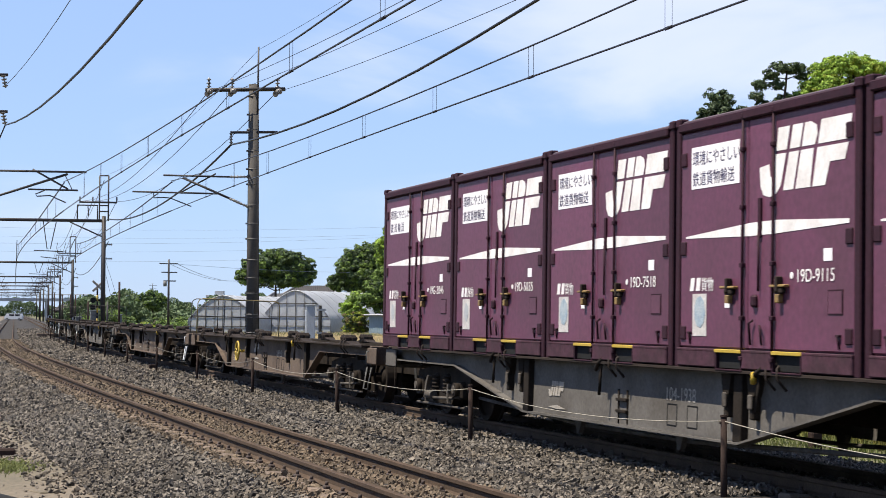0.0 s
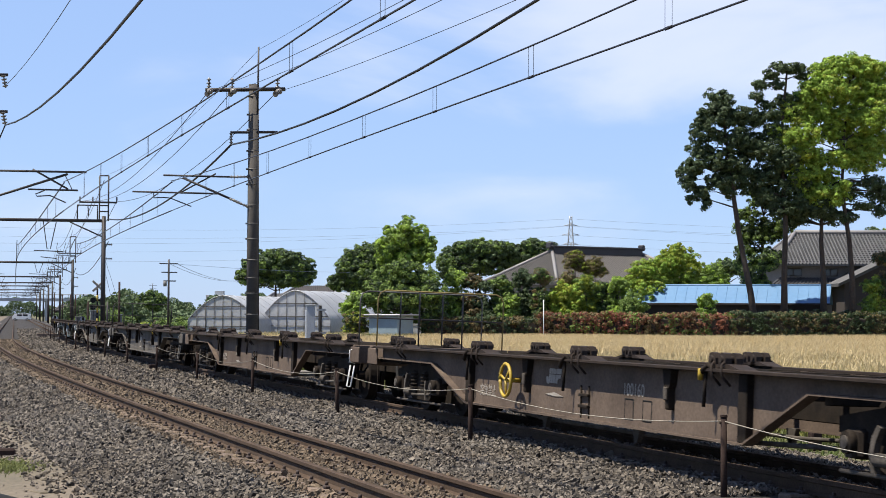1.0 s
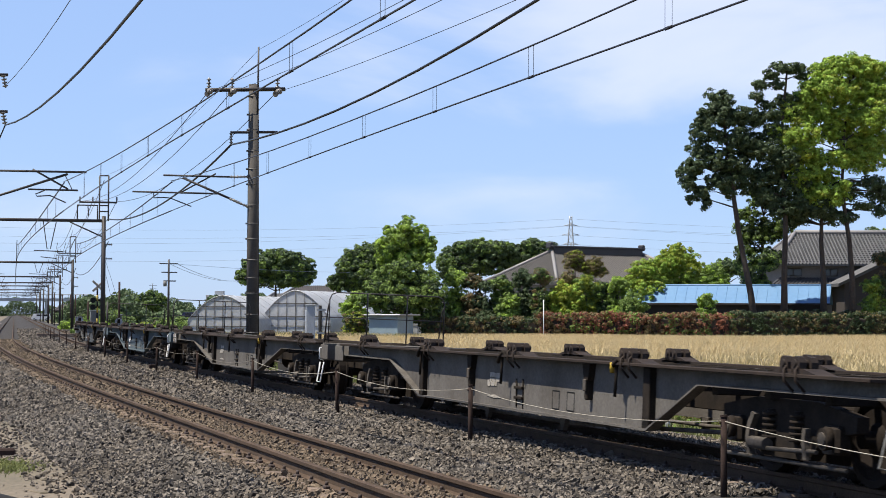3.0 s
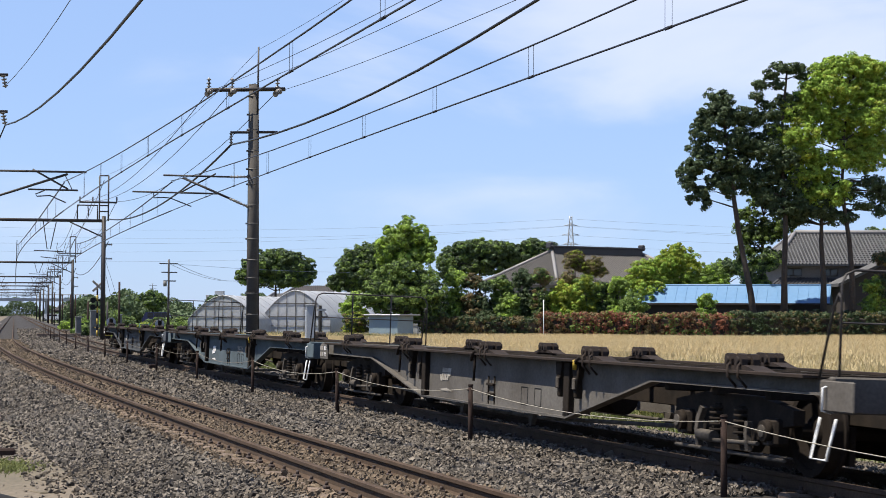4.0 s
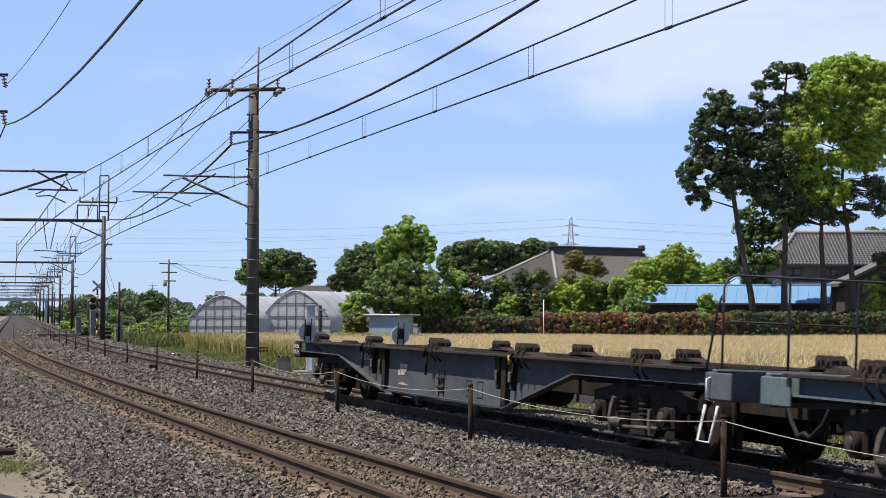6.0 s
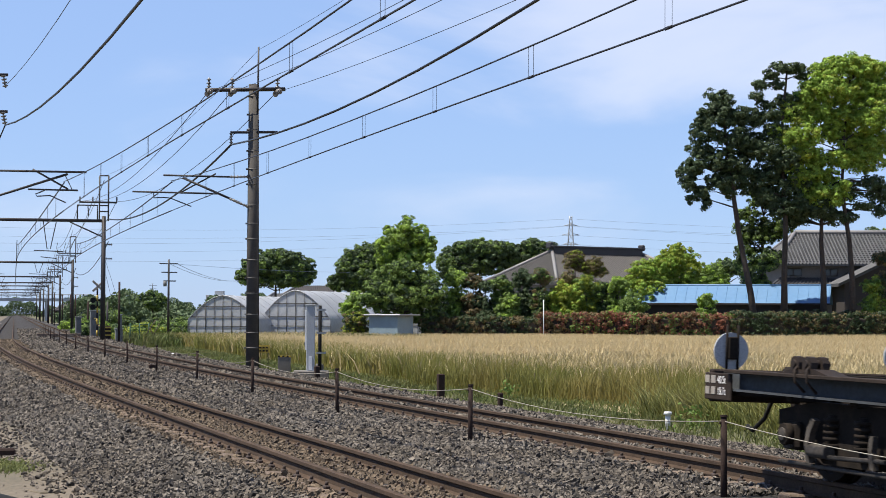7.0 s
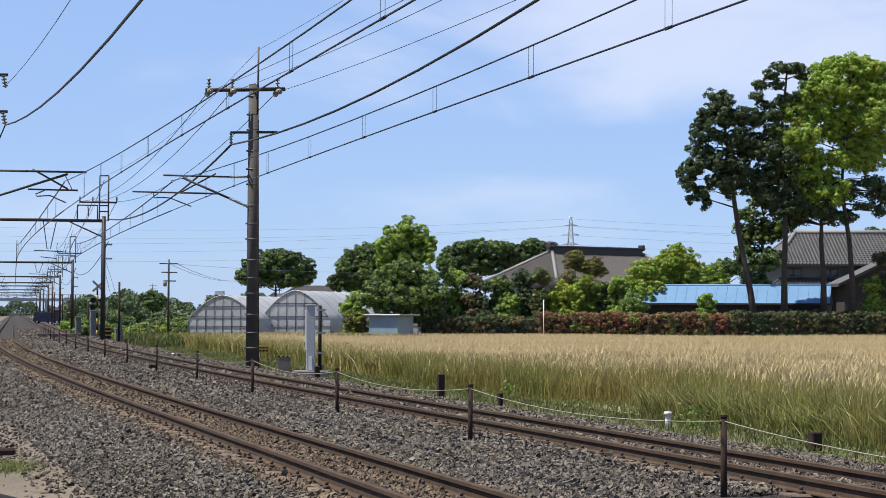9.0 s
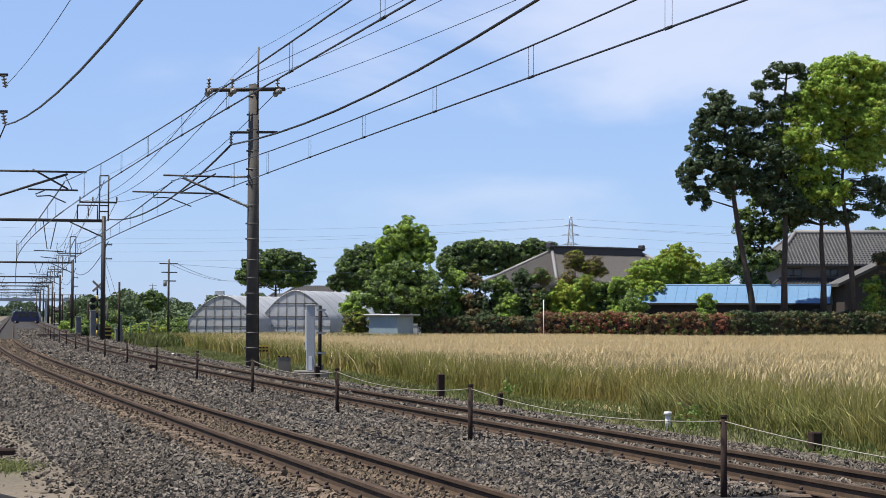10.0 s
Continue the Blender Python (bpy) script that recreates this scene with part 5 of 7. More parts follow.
def crown_points(rng, blobs, puff, per, fill, grow):
    """Puffs of leaves over the skins of rounded boughs: domes that face up and outwards, with gaps between."""
    centres, points, facing = [], [], []
    for x, z, rx, rz in blobs:
        rx, rz = rx * grow, rz * grow
        ry = (rx + rz) / 2 + 0.15
        y = rng.uniform(-0.5, 0.5) * ry
        area = 4 * np.pi * ((rx * ry) ** 1.6 / 3 + (rx * rz) ** 1.6 / 3 + (ry * rz) ** 1.6 / 3) ** (1 / 1.6)
        k = max(3, int(fill * 1.9 * area / (np.pi * puff * puff)))
        d = rng.normal(size=(k, 3))
        d /= np.linalg.norm(d, axis=1, keepdims=True)
        c = np.array([x, y, z]) + d * np.array([rx, ry, rz]) * rng.uniform(0.1, 1.1, (k, 1)) ** 0.6
        size = puff * rng.uniform(0.6, 1.25, k)
        idx = np.repeat(np.arange(k), per)
        e = rng.normal(size=(len(idx), 3)) + d[idx] * 0.7
        e[:, 2] += 0.55
        e /= np.linalg.norm(e, axis=1, keepdims=True)
        off = e * (size[idx] * rng.uniform(0.55, 1.05, len(idx)))[:, None] * np.array([1.0, 1.0, 0.75])
        centres.append(c)
        points.append(c[idx] + off)
        facing.append(e)
    return np.concatenate(centres), np.concatenate(points), np.concatenate(facing)


def build_tree(name, base, trunk, blobs, mats, label, puff=0.35, leaf=0.1, seed=1, thick=0.25, category="tree", fill=1.0, per=46, grow=1.2):
    """A tree: tapered trunk through points (x, y, z over the base), limbs to the boughs and a leafy crown. blobs: sideways, height and the two radii of each bough."""
    rng = np.random.default_rng(seed)
    t = thing(name, Matrix.Translation(base) @ Matrix.Rotation(-YAW, 4, "Z"), label, category)
    bm = bmesh.new()
    pts = [Vector(p) for p in trunk]
    n = len(pts) - 1
    rings = []
    for i, p in enumerate(pts):
        r = thick * (1 - 0.75 * i / n) * (1.25 if i == 0 else 1.0)
        rings.append([bm.verts.new(p + Vector((r * math.cos(k * math.pi / 5), r * math.sin(k * math.pi / 5), 0))) for k in range(10)])
    for lo, hi in zip(rings, rings[1:]):
        for k in range(10):
            bm.faces.new((lo[k], lo[(k + 1) % 10], hi[(k + 1) % 10], hi[k]))
    bm.faces.new(rings[0][::-1])
    bm.faces.new(rings[-1])
    part("trunk", bm, "bark", t, smooth=True)
    c, p, e = crown_points(rng, blobs, puff, per, fill, grow)
    bm = bmesh.new()
    ends = [Vector(q) for q in c[:: max(1, len(c) // 60)]]
    roots = [a.lerp(b, k / 4) for a, b in zip(pts[1:], pts[2:]) for k in range(5)] or pts[1:]
    for q in ends:
        start = min(roots, key=lambda a: (a - q).length + max(0.0, a.z - q.z) * 2)
        mid = start.lerp(q, 0.55) + Vector((0, 0, 0.08 * (q - start).length))
        rod(bm, start, mid, thick * 0.24, thick * 0.13, seg=6)
        rod(bm, mid, q, thick * 0.13, 0.012, seg=5)
    part("branchwork", bm, "bark", t)["kind"] = "stuff"
    # whole puffs share one green, with a few stray leaves of the others
    k = len(mats)
    which = np.repeat(rng.integers(0, k, len(c)), per)
    stray = rng.uniform(0, 1, len(p)) < 0.15
    which[stray] = rng.integers(0, k, int(stray.sum()))
    for i, m in enumerate(mats):
        if (which == i).any():
            leaves("crown", p[which == i], leaf, m, t, rng, 0.3, e[which == i])
    return t


def at_view(x, y, depth):
    """A place in the landscape: metres to the side of the line of sight, height, and distance along it."""
    f, r = Vector((math.sin(YAW), math.cos(YAW), 0)), Vector((math.cos(YAW), -math.sin(YAW), 0))
    return f * depth + r * x + Vector((0, 0, y))


def bush_row(name, x0, x1, depth, z0, z1, deep, mats, label, seed, leaf=0.075, category="hedge"):
    """A clipped hedge: leaves crowded into a slab with an uneven top."""
    rng = np.random.default_rng(seed)
    t = thing(name, Matrix.Translation(at_view((x0 + x1) / 2, z0, depth)) @ Matrix.Rotation(-YAW, 4, "Z"), label, category, "hedges behind the field")
    w = x1 - x0
    k = int(w * (z1 - z0) * 26)
    per = 30
    top = (z1 - z0) * (1 + 0.05 * np.sin(np.linspace(0, w * 2.1, 400)) * np.sin(np.linspace(0, w * 0.9, 400)))
    cx = rng.uniform(-w / 2, w / 2, k)
    h = np.interp(cx, np.linspace(-w / 2, w / 2, 400), top)
    side = rng.uniform(0, 1, k)
    cz = np.where(side < 0.3, h * rng.uniform(0.92, 1.02, k), h * rng.uniform(0.02, 0.97, k))
    cy = np.where(side < 0.3, rng.uniform(-deep / 2, deep / 2, k), -deep / 2 + rng.normal(0, 0.09, k))
    idx = np.repeat(np.arange(k), per)
    n = len(idx)
    face = rng.normal(size=(n, 3)) + np.array([0, -0.6, 0.7])
    face /= np.linalg.norm(face, axis=1, keepdims=True)
    p = np.stack([cx, cy, cz], 1)[idx] + face * 0.2 * rng.uniform(0.6, 1.1, (n, 1))
    x, z = cx[idx], cz[idx]
    bm = bmesh.new()
    box(bm, -w / 2 + 0.1, w / 2 - 0.1, -deep / 2 + 0.2, deep / 2 - 0.1, 0.0, (z1 - z0) * 0.88, 0.1)
    part("inner_core", bm, "bark", t)
    drift = 0.5 + 0.5 * np.sin(x * 1.3 + seed) * np.sin(x * 0.47 + z * 1.1 + seed * 2) + rng.normal(0, 0.12, k)[idx] + rng.normal(0, 0.1, n)
    which = np.clip((drift * len(mats)).astype(int), 0, len(mats) - 1)
    for i, m in enumerate(mats):
        leaves("foliage", p[which == i], leaf, m, t, rng, 0.2, face[which == i])
    return t


def blades(name, x, y, z0, h, mat, rng, width, lean=0.25, label="", category=""):
    """Thin upright blades as one mesh, each a bent pair of narrow faces."""
    n = len(x)
    a = rng.uniform(0, 2 * np.pi, n)
    dx, dy = np.cos(a) * width / 2, np.sin(a) * width / 2
    la = rng.normal(0.0, lean, n) * h + 0.06 * h
    lb = rng.normal(0.0, lean, n) * h
    base = np.stack([x, y, z0], 1)
    mid = base + np.stack([la * 0.4, lb * 0.4, h * 0.6], 1)
    tip = base + np.stack([la, lb, h], 1)
    o = np.stack([dx, dy, np.zeros(n)], 1)
    v = np.stack([base - o, base + o, mid + o, mid - o, tip], 1).reshape(-1, 3)
    i = np.arange(n)[:, None] * 5
    f4 = (i + np.array([0, 1, 2, 2, 3, 0, 3, 2, 4])).ravel()
    ob = new(name, mesh_from(name, v, f4, 3, mat))
    return tagged(ob, label, category, kind="stuff")


def build_field():
    rng = np.random.default_rng(11)
    # field floor between the line and the hedge
    a, b, c, d = spot(14.0, 15.7, 0), spot(118.0, 15.9, 0), at_view(40.0, 0, 137.0), at_view(55.0, 0, 40.0)
    e = at_view(-19.0, 0, 137.0)
    verts = [(p.x, p.y, -0.6) for p in (a, spot(60, 15.8, 0), b, e, c, d)]
    ob = raw("field_floor", verts, [tuple(range(6))[::-1]], "fieldfloor")
    if ob.data.polygons[0].normal.z < 0:
        ob.data.flip_normals()
    tagged(ob, "soil of the wheat field", "field", kind="structure")

    def sow(n, d0, d1, power=1.0):
        dep = (rng.uniform(d0 ** power, d1 ** power, n)) ** (1 / power)
        col = rng.uniform(-0.26, 0.27, n)
        x = np.sin(YAW) * dep + np.cos(YAW) * col * dep
        y = np.cos(YAW) * dep - np.sin(YAW) * col * dep
        off = np.array([line(v)[0] for v in np.clip(y, 0, 300)])
        return x, y, x - off, dep
    # stalks in front, ears above
    x, y, lat, dep = sow(210000, 20, 62, 2.0)
    edge = 15.8 + 0.35 * np.sin(y * 0.21) + 0.25 * np.sin(y * 0.67 + 1) + 1.3 * np.exp(-((y - 39.5) / 3.0) ** 2)
    ok = (lat > edge) & (lat < edge + 26)
    x, y, lat = x[ok], y[ok], lat[ok]
    h = rng.uniform(0.68, 0.98, len(x)) + 0.1 * np.sin(x * 0.9) * np.sin(y * 0.7)
    z = np.full(len(x), -0.6)
    blades("wheat_stalks", x, y, z, h, "wheatgreen", rng, 0.014, 0.24, "standing green to yellow wheat stalks at the field's edge", "wheat")
    pick = rng.uniform(0, 1, len(x)) < np.clip((lat[:] - edge[ok] - 0.8) / 9.0, 0.02, 0.85)
    xe, ye, he = x[pick], y[pick], h[pick]
    blades("wheat_ears", xe + rng.normal(0, 0.05, len(xe)), ye, -0.6 + he - 0.16, np.full(len(xe), 0.2), "wheat", rng, 0.02, 0.4, "pale bearded ears of ripening wheat", "wheat")
    x, y, lat, dep = sow(230000, 50, 136, 1.5)
    ok = lat > 16.0 + np.where(y < 56, 1.5, 0.0)
    x, y, lat = x[ok], y[ok], lat[ok]
    h = rng.uniform(0.76, 0.9, len(x)) + 0.06 * np.sin(x * 0.25) * np.sin(y * 0.2)
    green = rng.uniform(0, 1, len(x)) > np.clip((lat - 15.5) / 6.0, 0.1, 1.0)
    for sel, mat, name, lab in ((green, "wheatgreen", "green_wheat", "still green wheat along the far edge of the field"), (~green, "wheat", "distant_wheat", "golden ripening wheat spreading back to the hedge")):
        blades(name, x[sel], y[sel], np.full(sel.sum(), -0.6), h[sel], mat, rng, 0.045, 0.3, lab, "wheat")
    # grass and weeds on the verge
    n = 46000
    s, la = rng.uniform(16, 120, n) ** 0.9 * 1.55, rng.uniform(13.0, 17.4, n)
    p = np.array([[*spot(a, b, 0)] for a, b in zip(s, la)])
    blades("verge_grass", p[:, 0], p[:, 1], np.full(n, -0.62), rng.uniform(0.03, 0.14, n) * np.clip((la - 12.9) * 0.8, 0.4, 1.6), "grassblade", rng, 0.02, 0.5, "short rough grass between the ballast and the wheat", "grass")
    # a thick tussock of tall leafy grass before the wheat
    n = 5200
    s, la = rng.uniform(20, 37, n), 15.7 + np.abs(rng.normal(0, 0.6, n))
    p = np.array([[*spot(a, b, 0)] for a, b in zip(s, la)])
    blades("tall_grass", p[:, 0], p[:, 1], np.full(n, -0.62), rng.uniform(0.3, 0.85, n), "tussock", rng, 0.022, 0.55, "thick tussocks of long-leaved green grass before the wheat", "grass")
    n = 9000
    x, y = rng.uniform(16.8, 36.0, n), rng.uniform(118, 136, n)
    blades("rough_grass", x, y, np.full(n, -0.62), rng.uniform(0.3, 1.0, n), "grassblade", rng, 0.07, 0.35, "tall rough grass round the greenhouses", "grass")
    n = 1300
    x, y = 1.55 + rng.normal(0, 0.22, n), 24.3 + rng.normal(0, 0.45, n)
    blades("weeds", x, y, np.full(n, -0.42), rng.uniform(0.02, 0.075, n), "grassblade", rng, 0.02, 0.8, "low green weeds by the path", "weeds")
    for i, (x, y, h, k) in enumerate(((14.75, 31.9, 0.4, 90), (15.3, 44.0, 0.4, 70))):
        t = thing("roadside_weed", Matrix.Translation((x, y, -0.62)), "leafy green weed at the field's edge", "weed", "weeds at the field's edge")
        c = rng.normal(size=(k, 3)) * np.array([0.12, 0.12, 0.12]) + np.array([0, 0, 0.28])
        leaves("foliage", c, 0.05, "leaf_mid", t, rng)


def build_greenhouse(x, depth, width, length, eave, top, seed, label):
    """A vaulted film greenhouse on a pipe frame; its gable faces the railway."""
    turn = -YAW - 0.3
    g = thing("greenhouse", Matrix.Translation(at_view(x, -0.62, depth)) @ Matrix.Rotation(turn, 4, "Z"), label, "greenhouse", "greenhouses behind the field")
    w = width / 2

    def arch(u):
        # u from -1 to 1 across the span: height of the vault with a slight peak
        return eave + (top - eave) * (1 - abs(u) ** 1.75) - 0.12 * (1 - abs(u)) * abs(u)
    us = [-1 + i / 8 for i in range(17)]
    verts, faces = [], []
    rows = 9
    for r in range(rows):
        y = length * r / (rows - 1)
        verts.append((-w, y, 0))
        for u in us:
            verts.append((u * w, y, arch(u)))
        verts.append((w, y, 0))
    n = len(us) + 2
    for r in range(rows - 1):
        for j in range(n - 1):
            faces.append((r * n + j, r * n + j + 1, (r + 1) * n + j + 1, (r + 1) * n + j))
    raw("roof_film", verts, faces, "film", g, True)
    verts = [(-w, 0.01, 0)] + [(u * w, 0.01, arch(u)) for u in us] + [(w, 0.01, 0)]
    raw("gable_film", verts, [tuple(range(len(verts)))[::-1]], "film", g)
    for u in us[::2]:
        bm = bmesh.new()
        rod(bm, (u * w, -0.03, 0), (u * w, -0.03, arch(u)), 0.022, seg=6)
        part("upright", bm, "darksteel", g)
    for z in (eave * 0.72, eave * 1.12, eave + (top - eave) * 0.55):
        lim = [u for u in [i / 50 for i in range(51)] if arch(u) > z]
        if lim:
            bm = bmesh.new()
            rod(bm, (-lim[-1] * w, -0.03, z), (lim[-1] * w, -0.03, z), 0.025, seg=6)
            part("cross_rail", bm, "darksteel", g)
    bm = bmesh.new()
    pipe(bm, [(-w, -0.02, 0)] + [(u * w, -0.02, arch(u) + 0.01) for u in us] + [(w, -0.02, 0)], 0.04)
    part("gable_hoop", bm, "galv", g)
    for r in range(1, 9):
        bm = bmesh.new()
        y = length * r / 9
        pipe(bm, [(u * w, y, arch(u) + 0.012) for u in us], 0.014, 5)
        part("hoop", bm, "galv", g)
    return g


def build_shed():
    s = thing("field_shed", Matrix.Translation(at_view(-3.8, -0.62, 133.0)) @ Matrix.Rotation(-YAW - 0.5, 4, "Z"), "small pale blue sheet-metal shed with a flat roof", "shed")
    bm = bmesh.new()
    box(bm, -1.2, 1.15, -0.9, 1.4, 0, 2.1, 0.02)
    part("wall", bm, "shedblue", s)
    for i in range(16):
        bm = bmesh.new()
        x = -1.12 + i * 0.15
        box(bm, x - 0.03, x + 0.03, -0.915, -0.9, 0.0, 2.1)
        part("rib", bm, "shedblue", s)
    bm = bmesh.new()
    box(bm, -1.5, 1.55, -1.2, 1.75, 2.1, 2.2, 0.02)
    part("roof", bm, "galv", s)
    bm = bmesh.new()
    box(bm, 1.15, 1.165, -0.5, 0.4, 0.0, 1.8)
    part("door", bm, "shedblue", s)


def hip_roof(name, parent, w, d, ridge, z0, z1, mat, over=0.0):
    """A hipped roof as four thick planes, with tile ribs running down each slope and capped ridges."""
    a, b = w / 2 + over, d / 2 + over
    r = ridge / 2
    E_ = [Vector((-a, -b, z0)), Vector((a, -b, z0)), Vector((a, b, z0)), Vector((-a, b, z0))]
    R_ = [Vector((-r, 0, z1)), Vector((r, 0, z1))]
    verts = [*E_, *R_] + [v - Vector((0, 0, 0.15)) for v in E_]
    faces = [(0, 1, 5, 4), (1, 2, 5), (2, 3, 4, 5), (3, 0, 4), (0, 6, 7, 1), (1, 7, 8, 2), (2, 8, 9, 3), (3, 9, 6, 0), (6, 9, 8, 7)]
    roof = raw(name, verts, faces, mat, parent)
    bm = bmesh.new()
    step = 0.3

    def ribs(p0, p1, q0, q1):
        n = max(2, int((p1 - p0).length / step))
        for i in range(n + 1):
            k = i / n
            lo = p0.lerp(p1, k)
            # ribs run straight up the slope until they meet the ridge or a hip
            along = (p1 - p0).normalized()
            u = (lo - p0).dot(along)
            a0, a1 = (q0 - p0).dot(along), (q1 - p0).dot(along)
            L = (p1 - p0).length
            f = 1.0
            if u < a0:
                f = u / a0 if a0 > 1e-6 else 1
            elif u > a1:
                f = (L - u) / (L - a1) if L - a1 > 1e-6 else 1
            foot = p0 + along * a0
            up = (q0 - foot)
            hi = lo + up * max(0.0, min(1.0, f))
            if (hi - lo).length > 0.2:
                rod(bm, lo + Vector((0, 0, 0.02)), hi + Vector((0, 0, 0.02)), 0.075, seg=5)
    ribs(E_[0], E_[1], R_[0], R_[1])
    ribs(E_[3], E_[0], R_[0], R_[0])
    ribs(E_[1], E_[2], R_[1], R_[1])
    t = part("roof_tiles", bm, mat, roof)
    t["kind"] = "stuff"
    for p, q in ((E_[0], R_[0]), (E_[3], R_[0]), (E_[1], R_[1]), (E_[2], R_[1])):
        bm = bmesh.new()
        rod(bm, p + Vector((0, 0, 0.08)), q + Vector((0, 0, 0.12)), 0.16, seg=8)
        part("hip_cap", bm, "tilelight", roof)
    return roof


def build_house_one():
    h = thing("farmhouse", Matrix.Translation(at_view(14.3, -0.62, 172.0)) @ Matrix.Rotation(-YAW + 0.6, 4, "Z"), "old farmhouse with a grey tiled hipped roof and raised dark ridge", "house")
    bm = bmesh.new()
    box(bm, -8.4, 8.4, -4.9, 4.9, 0, 5.0, 0.03)
    part("wall", bm, "plaster", h)
    roof = hip_roof("roof", h, 17.6, 11.0, 10.4, 5.0, 8.0, "tiledark", 0.4)
    bm = bmesh.new()
    box(bm, -5.3, 5.3, -0.45, 0.45, 7.75, 8.45, 0.05)
    part("ridge_box", bm, "tileblack", roof)
    bm = bmesh.new()
    for i in range(30):
        x = -5.4 + i * 0.372
        rod(bm, (x, -0.6, 8.42), (x, 0.6, 8.42), 0.07, seg=6)
    box(bm, -5.6, 5.6, -0.5, 0.5, 8.44, 8.56, 0.03)
    rt = part("ridge_tiles", bm, "tileblack", roof)
    for e in (-1, 1):
        bm = bmesh.new()
        box(bm, e * 5.5 - 0.2, e * 5.5 + 0.2, -0.35, 0.35, 8.3, 8.85, 0.08)
        part("ridge_end_tile", bm, "tileblack", roof)
    return h


def build_house_two():
    h = thing("two_storey_house", Matrix.Translation(at_view(37.6, -0.62, 163.0)) @ Matrix.Rotation(-YAW + 0.02, 4, "Z"), "two-storey house with grey patterned tile roof and pale walls", "house")
    bm = bmesh.new()
    box(bm, -8.5, 8.0, -4.0, 4.0, 0, 6.6, 0.03)
    part("wall", bm, "plaster", h)
    roof = hip_roof("roof", h, 17.8, 9.4, 13.0, 6.65, 9.5, "tilegrey", 0.5)
    bm = bmesh.new()
    rod(bm, (-6.5, 0, 9.6), (6.5, 0, 9.6), 0.2, seg=8)
    part("ridge_cap", bm, "tilelight", roof)
    # courses across the tiles
    bm = bmesh.new()
    for i in range(1, 15):
        k = i / 15
        y, z = -(9.4 / 2 + 0.5) * (1 - k), 6.65 + 2.85 * k
        half = 9.3 * (1 - k) + 6.5 * k
        box(bm, -half, half, y - 0.03, y + 0.03, z + 0.02, z + 0.07)
    part("tile_course", bm, "tiledark", roof)
    bm = bmesh.new()
    v = [(-10.0, -5.8, 4.75), (8.0, -5.8, 4.75), (7.2, -4.0, 5.45), (-8.8, -4.0, 5.45)]
    vs = [bm.verts.new(p) for p in v] + [bm.verts.new((p[0], p[1], p[2] - 0.14)) for p in v]
    for f in ((0, 1, 2, 3), (7, 6, 5, 4), (0, 4, 5, 1), (1, 5, 6, 2), (2, 6, 7, 3), (3, 7, 4, 0)):
        bm.faces.new([vs[i] for i in f])
    for i in range(54):
        x = -9.8 + i * 0.33
        rod(bm, (x, -5.82, 4.8), (x * 0.88, -4.0, 5.49), 0.07, seg=5)
    part("lower_roof", bm, "tilegrey", h)
    # entrance gable in front
    bm = bmesh.new()
    pts = [(-4.8, 4.87), (0.0, 7.2), (4.8, 4.87), (4.8, 4.67), (0.0, 7.0), (-4.8, 4.67)]
    a = [bm.verts.new((x, -9.0, z)) for x, z in pts]
    b = [bm.verts.new((x, -4.0, z)) for x, z in pts]
    bm.faces.new(a)
    bm.faces.new(b[::-1])
    for i in range(6):
        j = (i + 1) % 6
        bm.faces.new((a[j], a[i], b[i], b[j]))
    for i in range(17):
        y = -9.0 + i * 0.3
        rod(bm, (-4.8, y, 4.89), (0.0, y, 7.22), 0.08, seg=5)
        rod(bm, (4.8, y, 4.89), (0.0, y, 7.22), 0.08, seg=5)
    part("porch_roof", bm, "tilegrey", h)
    bm = bmesh.new()
    prism_y = [(-4.2, 0), (4.2, 0), (4.2, 4.9), (0, 6.95), (-4.2, 4.9)]
    front, back = [bm.verts.new((x, -8.6, z)) for x, z in prism_y], [bm.verts.new((x, -4.0, z)) for x, z in prism_y]
    bm.faces.new(front)
    for k in range(5):
        bm.faces.new((front[(k + 1) % 5], front[k], back[k], back[(k + 1) % 5]))
    part("porch_wall", bm, "darkwood", h)
    for x0, x1 in ((-8.3, -6.8), (-5.0, -3.7), (5.4, 7.4)):
        bm = bmesh.new()
        box(bm, x0, x1, -4.06, -3.98, 5.62, 6.28, 0.01)
        win = part("window", bm, "darkwood", h)
        for k in range(2):
            bm = bmesh.new()
            m = (x1 - x0) / 2
            box(bm, x0 + 0.08 + k * m, x0 + m - 0.04 + k * m, -4.075, -4.062, 5.69, 6.21)
            part("pane", bm, "pane", win)
    return h


